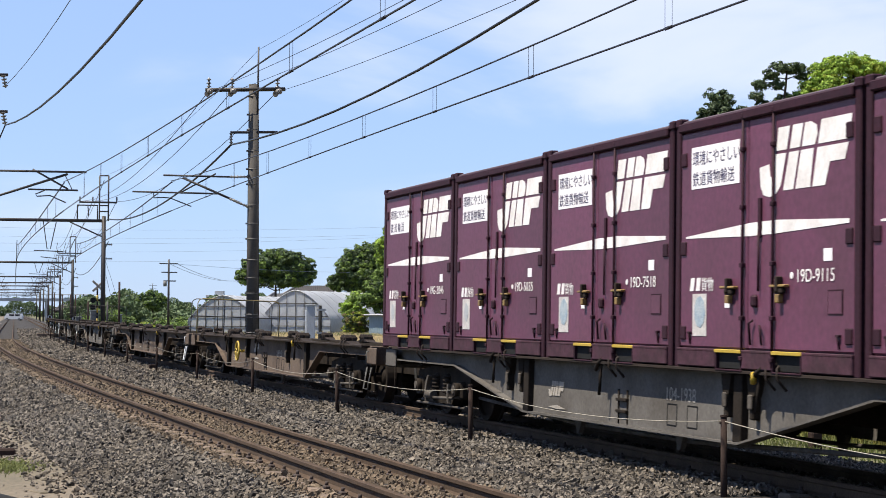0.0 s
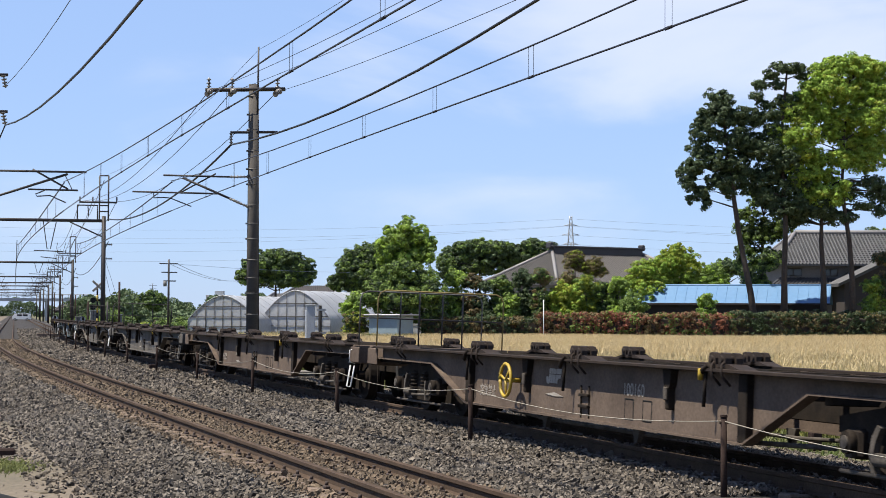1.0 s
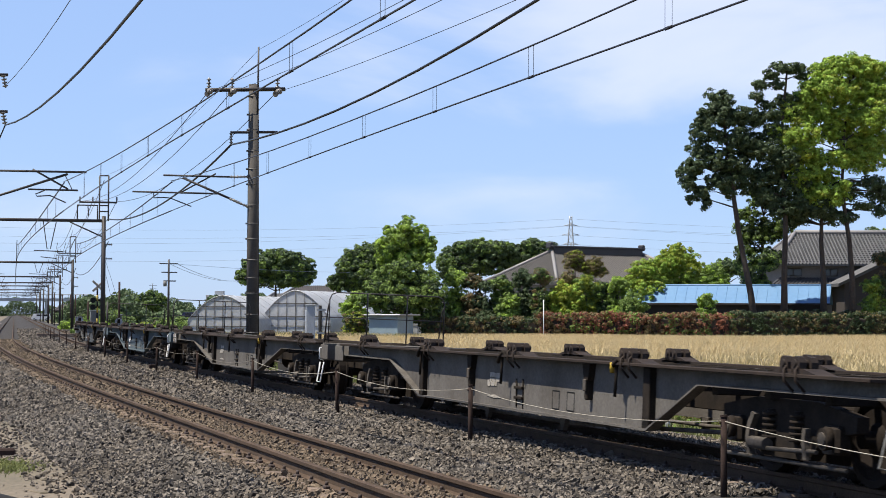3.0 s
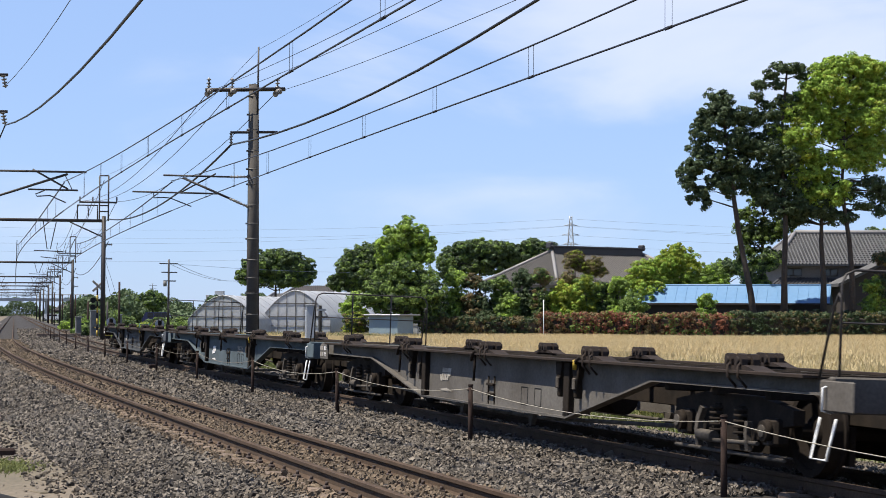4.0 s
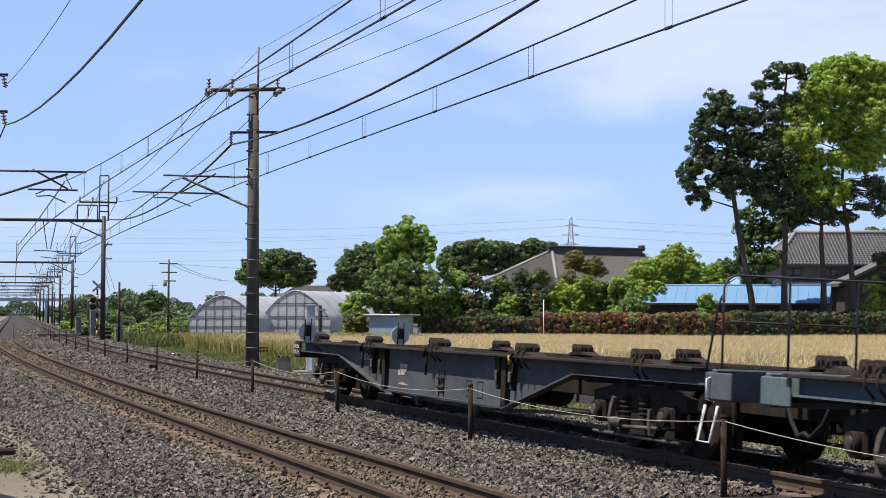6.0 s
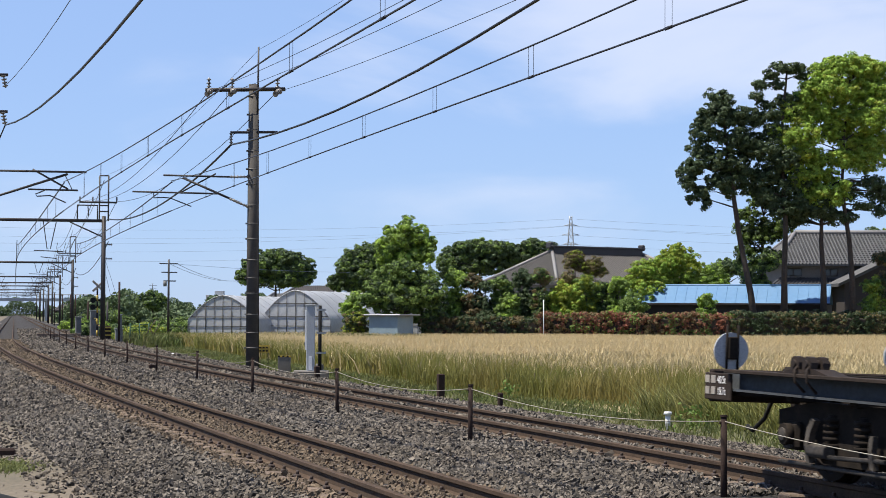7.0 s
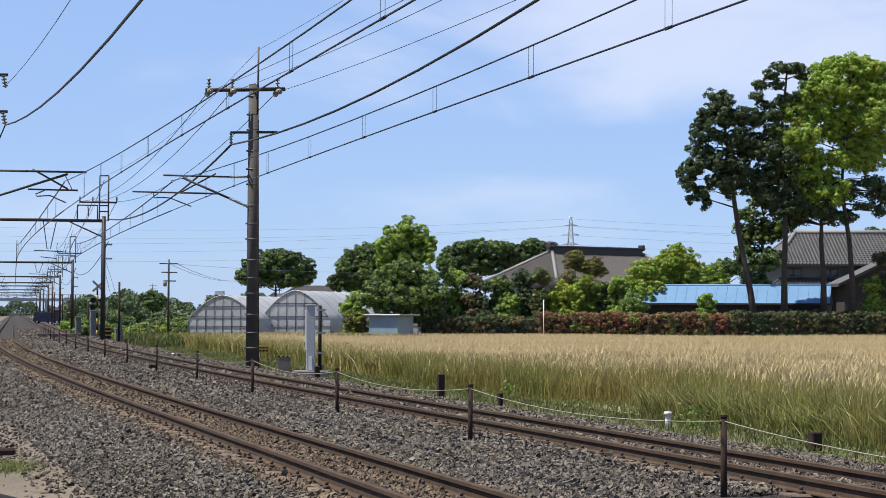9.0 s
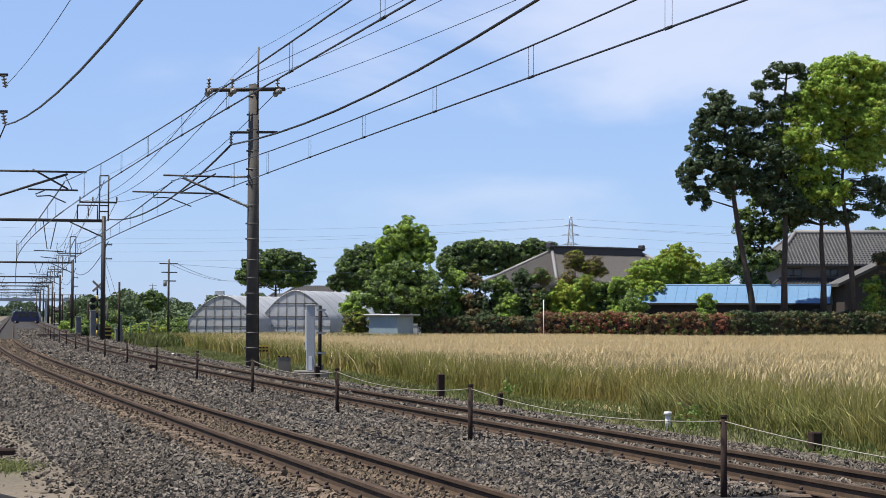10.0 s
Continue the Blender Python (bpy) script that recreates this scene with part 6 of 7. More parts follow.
def build_blue_barn():
    h = thing("blue_roofed_barn", Matrix.Translation(at_view(21.1, -0.62, 142.5)) @ Matrix.Rotation(-YAW - 0.26, 4, "Z"), "long low barn with a bright blue sheet-metal roof and dark walls", "barn")
    bm = bmesh.new()
    box(bm, -6.3, 8.2, -1.6, 1.8, 0, 3.1, 0.02)
    part("wall", bm, "darkwood", h)
    for y0, y1, name in ((-2.1, 0.0, "roof_slope"), (0.0, 2.1, "roof_slope")):
        bm = bmesh.new()
        z0, z1 = (3.15, 4.55) if y0 < 0 else (4.55, 3.15)
        v = [(-6.9, y0, z0), (8.7, y0, z0), (8.7, y1, z1), (-6.9, y1, z1)]
        vs = [bm.verts.new(p) for p in v] + [bm.verts.new((p[0], p[1], p[2] - 0.08)) for p in v]
        for f in ((0, 1, 2, 3), (7, 6, 5, 4), (0, 4, 5, 1), (1, 5, 6, 2), (2, 6, 7, 3), (3, 7, 4, 0)):
            bm.faces.new([vs[i] for i in f])
        slope = part(name, bm, "blueroof", h)
        for i in range(21):
            x = -6.8 + i * 0.77
            bm = bmesh.new()
            rod(bm, (x, y0, z0 + 0.01), (x, y1, z1 + 0.01), 0.016, seg=5)
            part("roof_seam", bm, "blueroof", slope)
    bm = bmesh.new()
    rod(bm, (-6.9, 0, 4.56), (8.7, 0, 4.56), 0.07, seg=6)
    part("ridge_cap", bm, "blueroof", h)
    bm = bmesh.new()
    prism(bm, [(-1.6, 3.05), (1.8, 3.05), (0, 4.4)], 8.0, 8.2)
    part("gable", bm, "darkwood", h)
    bm = bmesh.new()
    box(bm, -6.9, 8.7, -2.14, -2.1, 3.02, 3.16)
    part("gutter", bm, "darkwood", h)
    return h


M["film"] = material("dusty_greenhouse_film", (0.6, 0.62, 0.64), 0.35, other=(0.45, 0.47, 0.5), scale=0.9, fine=6, amount=1, grain=0.12, alpha=0.72)
M["shedblue"] = material("pale_blue_sheet", (0.3, 0.4, 0.45), 0.6, other=(0.24, 0.31, 0.34), scale=1, amount=1)
M["plaster"] = material("aged_plaster", (0.26, 0.24, 0.235), 0.9, scale=0.7, amount=0.6)
M["tiledark"] = material("dark_roof_tile", (0.066, 0.06, 0.06), 0.65, other=(0.042, 0.038, 0.038), scale=0.9, fine=8, amount=1)
M["tileblack"] = material("black_ridge_tile", (0.04, 0.038, 0.042), 0.5, scale=2)
M["tilegrey"] = material("grey_roof_tile", (0.095, 0.095, 0.1), 0.7, other=(0.06, 0.06, 0.064), scale=1.2, fine=8, amount=1)
M["tilelight"] = material("pale_cap_tile", (0.24, 0.23, 0.225), 0.6, scale=2)
M["darkwood"] = material("dark_timber", (0.045, 0.036, 0.032), 0.85, scale=2, fine=20)
M["pane"] = material("dark_window_glass", (0.06, 0.065, 0.075), 0.1)
M["blueroof"] = material("bright_blue_sheet_roof", (0.1, 0.225, 0.4), 0.5, other=(0.125, 0.25, 0.42), scale=0.5, fine=3, amount=1, grain=0.06)

build_field()
build_greenhouse(-16.3, 137.0, 5.6, 16.0, 1.75, 3.55, 1, "vaulted greenhouse of dusty white film on a pipe frame")
build_greenhouse(-11.0, 138.0, 5.6, 19.0, 1.8, 3.95, 2, "vaulted greenhouse of dusty white film with patched gable")
build_greenhouse(-4.4, 158.0, 6.4, 14.0, 1.8, 3.7, 3, "vaulted film greenhouse half hidden by trees")
build_greenhouse(-0.2, 160.0, 6.4, 12.0, 1.8, 3.6, 4, "vaulted film greenhouse half hidden by trees")
build_shed()
bush_row("hedge", -1.7, 8.0, 136.5, -0.62, 1.3, 1.2, ("leaf_brown", "leaf_dark", "leaf_dark", "leaf_brown"), "clipped dull brown-green hedge at the field's end", 21)
bush_row("hedge", 7.0, 21.5, 136.0, -0.62, 1.62, 1.3, ("leaf_brown", "leaf_red", "leaf_mid", "leaf_red"), "red-leaved photinia hedge at the field's end", 22)
# third hedge: shade from the tall trees is put into its leaf colours
bush_row("hedge", 21.0, 34.5, 136.0, -0.62, 1.72, 1.3, ("leaf_dark", "leaf_dark", "leaf_brown", "leaf_dark"), "hedge below the tall trees, their shade put into its dark leaf colours", 23)
build_house_one()
build_house_two()
build_blue_barn()


def V(x, depth, z=-0.62):
    return at_view(x, z, depth)


def build_trees():
    # tall trees over the barn
    build_tree("tall_conifer", V(23.2, 136.3), [(0, 0, 0), (-0.46, 0, 3.8), (-1.29, 0, 8.0), (-1.71, 0, 10.9), (-1.96, 0, 13.4), (-2.34, 0, 15.7), (-2.71, 0, 18.9)],
               [(-2.9, 18.3, 0.63, 0.63), (-2.1, 18.1, 0.33, 0.42), (-3.2, 17.1, 1.08, 0.67), (-4.0, 16.7, 0.42, 0.38), (-3.9, 15.7, 0.92, 0.63), (-2.1, 16.9, 1.00, 0.75), (-0.8, 17.0, 0.83, 0.50), (-0.0, 16.6, 0.50, 0.42), (-1.5, 15.2, 1.17, 0.83), (-4.2, 14.4, 0.92, 0.54), (-5.0, 12.9, 0.75, 0.58), (-4.5, 13.4, 0.67, 0.42), (-2.8, 13.6, 0.92, 0.75), (-5.1, 11.9, 0.38, 0.58), (-4.1, 11.3, 0.58, 0.54), (-4.7, 10.8, 0.33, 0.25), (-3.8, 10.3, 0.25, 0.38), (-1.7, 13.2, 1.08, 0.92), (-0.4, 14.8, 0.83, 1.00), (-2.4, 11.9, 0.67, 0.50), (-2.0, 11.3, 0.33, 0.33), (-0.8, 12.3, 0.75, 0.92), (-3.3, 12.1, 0.42, 0.42)],
               ("leaf_dark", "leaf_dark", "leaf_pine"), "tall dark tree with a leaning trunk and open ragged crown", 0.34, 0.105, 31, 0.27, fill=0.95, per=46, grow=1.16)
    build_tree("tall_pine", V(25.2, 136.4), [(0, 0, 0), (0.04, 0, 5.5), (0.13, 0, 8.9), (-0.04, 0, 13.0), (-0.13, 0, 15.9), (0.13, 0, 18.9), (0.29, 0, 20.6)],
               [(0.2, 20.5, 0.92, 0.25), (-0.5, 20.7, 0.33, 0.21), (1.0, 20.6, 0.46, 0.25), (1.5, 20.0, 0.33, 0.25), (-1.0, 20.0, 0.50, 0.29), (-1.8, 19.3, 0.50, 0.29), (-2.0, 18.4, 0.46, 0.25), (-0.5, 19.3, 0.42, 0.25), (0.2, 18.2, 0.84, 0.38), (-1.2, 17.9, 0.54, 0.29), (0.7, 17.2, 0.84, 0.50), (-0.9, 16.9, 0.67, 0.38), (-1.6, 16.7, 0.33, 0.25), (-0.5, 15.7, 0.92, 0.58), (-1.1, 14.4, 1.00, 0.75), (0.3, 13.7, 1.09, 0.84), (-1.0, 12.7, 1.09, 0.84), (0.6, 11.9, 1.04, 0.75), (-1.2, 11.1, 0.84, 0.67), (0.1, 10.2, 1.04, 0.58), (-1.7, 11.9, 0.58, 0.75), (1.0, 9.9, 0.67, 0.50)],
               ("leaf_dark", "leaf_pine", "leaf_dark"), "tall slender tree with sparse dark foliage", 0.32, 0.1, 32, 0.25, fill=0.95, per=46, grow=1.16)
    build_tree("tall_broadleaf", V(30.2, 136.3), [(0, 0, 0), (0.04, 0, 4.8), (-0.17, 0, 7.7), (-0.54, 0, 10.2), (-0.71, 0, 11.8), (-0.54, 0, 15.2), (-0.38, 0, 19.4)],
               [(-0.4, 20.8, 0.83, 0.54), (-1.5, 20.4, 0.96, 0.63), (0.9, 20.5, 1.00, 0.58), (1.9, 20.4, 0.75, 0.50), (-2.6, 19.3, 0.83, 0.58), (-3.0, 18.4, 0.75, 0.50), (-1.1, 18.9, 1.00, 0.71), (0.5, 18.9, 1.08, 0.75), (2.0, 18.9, 0.92, 0.83), (-4.2, 17.4, 0.92, 0.46), (-3.5, 16.6, 0.67, 0.42), (-2.2, 17.4, 1.00, 0.63), (-0.5, 16.9, 1.04, 0.75), (1.3, 16.9, 1.08, 0.83), (-5.2, 15.9, 0.75, 0.42), (-4.6, 15.4, 0.67, 0.33), (-3.5, 15.5, 0.92, 0.54), (-1.3, 15.8, 0.75, 0.46), (0.4, 15.2, 1.08, 0.67), (1.9, 15.0, 0.92, 0.83), (-4.6, 14.4, 0.58, 0.38), (-3.5, 14.1, 0.75, 0.38), (-2.6, 13.7, 0.67, 0.42), (-1.0, 13.8, 0.83, 0.46), (0.9, 13.8, 1.08, 0.58), (-3.8, 12.8, 0.63, 0.42), (-2.3, 12.6, 0.92, 0.54), (-3.0, 11.5, 0.92, 0.42), (-1.8, 11.0, 1.00, 0.50), (-0.8, 11.8, 0.42, 0.33), (-4.2, 11.8, 0.33, 0.25)],
               ("leaf_bright", "leaf_bright", "leaf_yellow", "leaf_bright"), "tall broadleaved tree with a bright green crown", 0.36, 0.1, 33, 0.24, fill=1.2, per=44, grow=1.5)
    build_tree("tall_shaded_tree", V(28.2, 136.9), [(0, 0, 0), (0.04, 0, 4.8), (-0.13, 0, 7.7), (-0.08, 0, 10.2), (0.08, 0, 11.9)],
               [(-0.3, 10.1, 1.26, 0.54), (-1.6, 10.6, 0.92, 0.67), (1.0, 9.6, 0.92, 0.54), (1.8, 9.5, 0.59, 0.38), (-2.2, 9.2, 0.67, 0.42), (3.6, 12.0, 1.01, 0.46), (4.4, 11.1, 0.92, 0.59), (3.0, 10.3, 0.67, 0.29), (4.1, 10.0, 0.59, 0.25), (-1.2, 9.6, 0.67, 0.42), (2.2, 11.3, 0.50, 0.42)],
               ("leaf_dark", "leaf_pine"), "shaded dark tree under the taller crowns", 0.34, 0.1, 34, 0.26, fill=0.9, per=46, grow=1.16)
    build_tree("ivy_tree", V(24.7, 143.0), [(0, 0, 0), (0.00, 0, 4.8), (0.09, 0, 8.3), (0.18, 0, 10.0)],
               [(-1.1, 10.0, 0.79, 0.44), (-1.8, 9.0, 0.35, 0.22), (-0.4, 8.5, 1.23, 0.70), (-1.3, 7.4, 0.53, 0.53), (0.2, 6.7, 1.05, 0.88), (-0.7, 5.6, 0.79, 0.70), (1.1, 9.1, 1.05, 0.79), (-0.1, 4.6, 0.96, 0.61), (-1.7, 6.4, 0.26, 0.44), (0.2, 11.3, 0.96, 0.79)],
               ("leaf_mid", "leaf_dark"), "leafy tree behind the leaning trunk", 0.34, 0.1, 35, 0.2, fill=1.0, per=46, grow=1.26)
    # middle trees by the shed
    build_tree("leafy_tree", V(-2.9, 139.0), [(0, 0, 0), (0.00, 0, 2.8), (0.04, 0, 5.8), (0.09, 0, 8.8)],
               [(0.1, 8.9, 0.38, 0.60), (-1.0, 8.4, 0.47, 0.38), (1.1, 8.3, 0.51, 0.43), (1.9, 7.5, 0.47, 0.34), (-0.5, 7.7, 1.02, 0.60), (0.9, 7.5, 0.94, 0.68), (-1.3, 7.1, 0.77, 0.51), (-1.7, 7.6, 0.34, 0.26), (0.1, 6.6, 1.28, 0.77), (1.5, 6.7, 0.68, 0.60), (-0.9, 6.1, 0.85, 0.51)],
               ("leaf_mid", "leaf_bright"), "bushy green tree with a pointed upper crown", 0.32, 0.095, 36, 0.2, fill=1.0, per=46, grow=1.26)
    build_tree("leafy_tree", V(-2.9, 136.5), [(0, 0, 0), (0.00, 0, 1.5), (0.08, 0, 3.2), (0.08, 0, 4.8)],
               [(0.1, 5.1, 1.42, 0.75), (-1.2, 4.8, 1.00, 0.67), (1.3, 4.8, 1.09, 0.75), (-2.1, 3.8, 0.84, 0.67), (2.3, 3.7, 0.75, 0.84), (0.1, 3.6, 1.67, 0.84), (-1.0, 2.8, 1.00, 0.67), (1.3, 2.4, 1.25, 0.75), (-2.8, 3.2, 0.42, 0.42), (2.6, 2.5, 0.50, 0.67), (-0.1, 5.7, 0.84, 0.33)],
               ("leaf_mid", "leaf_dark", "leaf_mid"), "broad dense green tree behind the shed", 0.36, 0.095, 37, 0.2, fill=1.0, per=46, grow=1.26)
    build_tree("shrub", V(-6.7, 137.5), [(0, 0, 0), (0.00, 0, 1.1), (0.00, 0, 2.4)],
               [(-0.1, 2.9, 0.59, 0.51), (0.5, 3.3, 0.59, 0.42), (-0.5, 2.5, 0.34, 0.38), (0.3, 2.1, 0.67, 0.59)],
               ("leaf_mid", "leaf_bright"), "light green shrub at the greenhouse corner", 0.26, 0.085, 38, 0.06, "shrub", fill=1.0, per=46)
    build_tree("shrub", V(-6.4, 135.0), [(0, 0, 0), (0.00, 0, 0.5), (0.00, 0, 1.2)],
               [(-0.1, 1.7, 0.62, 0.50), (0.4, 1.4, 0.50, 0.58), (-0.3, 1.0, 0.50, 0.41)],
               ("leaf_dark", "leaf_brown", "leaf_yellow"), "clipped round dark shrub beside the shed", 0.22, 0.07, 39, 0.05, "shrub", fill=1.0, per=46)
    # garden in front of the farmhouse: place, distance, height, half-width, leaves
    garden = [
        (1.0, 140, 5.61, 0.94, ("leaf_mid", "leaf_bright"), "light green garden tree"),
        (2.3, 139.5, 5.17, 0.73, ("leaf_brown", "leaf_brown", "leaf_dark"), "brown-leaved garden tree"),
        (3.2, 139, 4.61, 0.43, ("leaf_dark", "leaf_dark"), "dark upright garden tree"),
        (4.4, 139.5, 5.08, 0.85, ("leaf_mid", "leaf_dark", "leaf_mid"), "round green garden tree"),
        (6.1, 140.5, 5.58, 0.86, ("leaf_dark", "leaf_pine"), "dark green garden tree"),
        (7.4, 140, 5.65, 0.77, ("leaf_mid", "leaf_brown", "leaf_dark"), "mottled green and brown garden tree"),
        (5.0, 138.6, 3.75, 0.76, ("leaf_mid", "leaf_bright"), "light green garden shrub"),
        (9.3, 140, 4.62, 1.29, ("leaf_yellow", "leaf_bright", "leaf_yellow"), "yellow-green garden tree"),
        (9.7, 142, 5.44, 0.78, ("leaf_brown", "leaf_mid"), "olive garden tree"),
        (10.9, 140.5, 5.06, 0.86, ("leaf_mid", "leaf_yellow"), "green garden tree"),
        (12.2, 141, 4.64, 0.86, ("leaf_mid", "leaf_dark"), "green garden tree"),
        (13.3, 140.5, 5.06, 0.86, ("leaf_bright", "leaf_mid"), "bright green garden tree"),
        (14.2, 137.6, 3.74, 0.93, ("leaf_mid", "leaf_mid"), "deep green garden shrub"),
        (15.7, 144, 6.37, 1.50, ("leaf_yellow", "leaf_bright"), "yellow-green garden tree"),
        (18.6, 146, 7.77, 1.79, ("leaf_yellow", "leaf_yellow", "leaf_bright"), "tall yellow-green garden tree"),
        (17.3, 146, 6.87, 0.98, ("leaf_yellow", "leaf_bright"), "yellow-green garden tree"),
        (21.9, 150, 6.27, 1.47, ("leaf_bright", "leaf_mid"), "green garden tree"),
        (19.6, 137.3, 3.73, 0.59, ("leaf_mid", "leaf_bright"), "green shrub behind the hedge"),
        (32.0, 137.5, 5.00, 0.84, ("leaf_mid", "leaf_yellow", "leaf_bright"), "green shrub by the porch"),
        (32.8, 138, 6.91, 0.59, ("leaf_dark", "leaf_brown"), "dark clipped tree by the porch"),
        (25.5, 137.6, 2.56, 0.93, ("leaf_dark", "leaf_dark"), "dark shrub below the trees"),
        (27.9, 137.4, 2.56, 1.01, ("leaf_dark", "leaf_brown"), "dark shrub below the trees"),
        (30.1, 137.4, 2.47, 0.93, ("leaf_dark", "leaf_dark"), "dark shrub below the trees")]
    for i, (x, d, h, r, mats, lab) in enumerate(garden):
        build_tree("garden_tree", V(x, d), [(0, 0, 0), (0.05, 0, h * 0.35), (0, 0, h * 0.8)],
                   [(0, h - r * 0.4, r * 0.55, r * 0.4), (-r * 0.45, h - r * 0.85, r * 0.5, r * 0.45), (r * 0.5, h - r * 0.95, r * 0.5, r * 0.45), (0, h * 0.6, r * 0.85, h * 0.16), (-r * 0.4, h * 0.38, r * 0.65, h * 0.17), (r * 0.45, h * 0.36, r * 0.6, h * 0.17), (0, h * 0.2, r * 0.7, h * 0.12)],
                   mats, lab + " with small leaves", 0.28, 0.085, 50 + i, 0.09)
    for x, z in ((10.9, 7.4), (12.5, 6.9)):
        build_tree("cloud_pruned_pine", V(x, 152.0), [(0, 0, 0), (0.1, 0, z * 0.5), (0, 0, z * 0.9)], [(0, z - 0.5, 0.65, 0.45), (-0.45, z - 1.0, 0.5, 0.35), (0.4, z - 1.15, 0.5, 0.4)], ("leaf_brown", "leaf_yellow", "leaf_brown"), "cloud-pruned ochre-green garden pine", 0.24, 0.075, int(80 + x), 0.09)
    # woods in the distance
    build_tree("woodland_tree", V(-20.1, 222), [(0, 0, 0), (0.00, 0, 2.5), (0.00, 0, 7.4)],
               [(0.0, 8.2, 2.72, 1.22), (-2.4, 7.8, 1.63, 0.95), (2.6, 7.8, 1.63, 0.95), (-3.3, 6.7, 1.09, 0.82), (3.5, 6.9, 0.95, 0.82), (0.0, 6.7, 3.13, 0.95), (-1.2, 9.0, 1.49, 0.68), (1.5, 8.9, 1.49, 0.61), (2.2, 6.1, 1.49, 0.48)],
               ("leaf_mid", "leaf_dark", "leaf_hazy"), "broad round dark green tree beyond the greenhouses", 0.42, 0.15, 100, 0.28, fill=1.2, per=40, grow=1.3)
    build_tree("woodland_tree", V(-9.2, 225), [(0, 0, 0), (0.00, 0, 2.9), (0.00, 0, 8.8)],
               [(0.3, 9.8, 1.52, 0.83), (-1.2, 9.1, 1.38, 0.96), (1.2, 8.9, 1.38, 1.10), (-2.3, 7.9, 1.10, 0.96), (0.0, 7.2, 2.48, 1.24), (-3.0, 6.5, 0.83, 0.83), (-0.7, 6.1, 2.34, 0.96)],
               ("leaf_mid", "leaf_dark", "leaf_hazy"), "broad dark green tree beyond the greenhouses", 0.42, 0.15, 101, 0.28, fill=1.2, per=40, grow=1.3)
    build_tree("woodland_tree", V(-13.4, 226), [(0, 0, 0), (0.00, 0, 1.8), (0.00, 0, 5.5)],
               [(-0.1, 6.1, 0.42, 0.62), (0.4, 5.6, 0.69, 0.48)],
               ("leaf_mid", "leaf_dark", "leaf_hazy"), "small dark tree beyond the greenhouses", 0.42, 0.15, 102, 0.28, fill=1.2, per=40, grow=1.3)
    build_tree("woodland_tree", V(4.6, 230), [(0, 0, 0), (0.00, 0, 3.2), (0.00, 0, 9.5)],
               [(-0.1, 10.6, 2.11, 0.70), (-2.5, 10.0, 1.69, 0.84), (-3.8, 9.0, 0.99, 0.99), (2.1, 10.1, 1.83, 0.84), (-0.7, 8.6, 3.52, 1.27), (-3.5, 7.7, 1.41, 0.99)],
               ("leaf_mid", "leaf_dark", "leaf_hazy"), "dense dark green woodland tree", 0.42, 0.15, 103, 0.28, fill=1.2, per=40, grow=1.3)
    build_tree("woodland_tree", V(10.4, 232), [(0, 0, 0), (0.00, 0, 3.2), (0.00, 0, 9.7)],
               [(0.9, 10.8, 1.56, 0.64), (-1.1, 10.1, 1.56, 0.78), (2.7, 10.3, 1.28, 0.71), (-2.1, 9.2, 1.85, 0.99), (0.7, 9.1, 2.84, 1.14)],
               ("leaf_mid", "leaf_dark", "leaf_hazy"), "dense dark green woodland tree", 0.42, 0.15, 104, 0.28, fill=1.2, per=40, grow=1.3)
    build_tree("woodland_tree", V(37.2, 240), [(0, 0, 0), (0.00, 0, 2.6), (0.00, 0, 7.8)],
               [(0.0, 8.7, 1.47, 0.66), (-1.1, 8.0, 1.32, 0.73), (1.5, 8.1, 1.18, 0.59)],
               ("leaf_mid", "leaf_dark", "leaf_hazy"), "dense dark green woodland tree", 0.42, 0.15, 105, 0.28, fill=1.2, per=40, grow=1.3)
    build_tree("woodland_tree", V(50.3, 215), [(0, 0, 0), (0.00, 0, 3.6), (0.00, 0, 10.9)],
               [(0.0, 12.1, 0.53, 0.26), (0.5, 11.9, 0.66, 0.26)],
               ("leaf_mid", "leaf_dark", "leaf_hazy"), "treetop behind the house", 0.42, 0.15, 106, 0.28, fill=1.2, per=40, grow=1.3)
    # scrub and trees round the level crossing and beyond
    scrub = [(-37.6, 190, 2.4, 1.2, ("leaf_mid", "leaf_bright")), (-36.0, 200, 3.4, 2.0, ("leaf_mid", "leaf_hazy")), (-33.0, 180, 2.4, 1.6, ("leaf_mid", "leaf_hazy")), (-30.0, 195, 3.2, 1.9, ("leaf_mid", "leaf_dark")), (-28.2, 175, 2.2, 1.5, ("leaf_mid", "leaf_yellow")), (-26.0, 185, 2.6, 1.6, ("leaf_mid", "leaf_dark")), (-23.8, 176, 3.0, 1.4, ("leaf_mid", "leaf_dark")),
             (-24.6, 145, 1.2, 1.1, ("leaf_mid", "leaf_yellow")), (-30.3, 160, 3.6, 0.9, ("leaf_bright", "leaf_mid")), (-26.9, 141, 2.8, 0.9, ("leaf_dark", "leaf_mid")), (-32.0, 230, 3.6, 2.2, ("leaf_mid", "leaf_hazy")), (-42.0, 230, 4.2, 2.0, ("leaf_hazy", "leaf_mid")), (-46.6, 250, 4.0, 2.2, ("leaf_hazy", "leaf_dark"))]
    for i, (x, d, h, r, mats) in enumerate(scrub):
        h = h * (0.66 if x < -34 else 0.5)
        build_tree("scrub_bush", V(x, d), [(0, 0, 0), (0, 0, h * 0.4), (0, 0, h * 0.7)], [(0, h * 0.7, r * 0.7, h * 0.28), (-r * 0.6, h * 0.5, r * 0.7, h * 0.28), (r * 0.6, h * 0.5, r * 0.7, h * 0.28), (0, h * 0.3, r, h * 0.25)], mats, "green roadside bush beyond the line", 0.36, 0.11, 130 + i, 0.08, "bush", per=36)


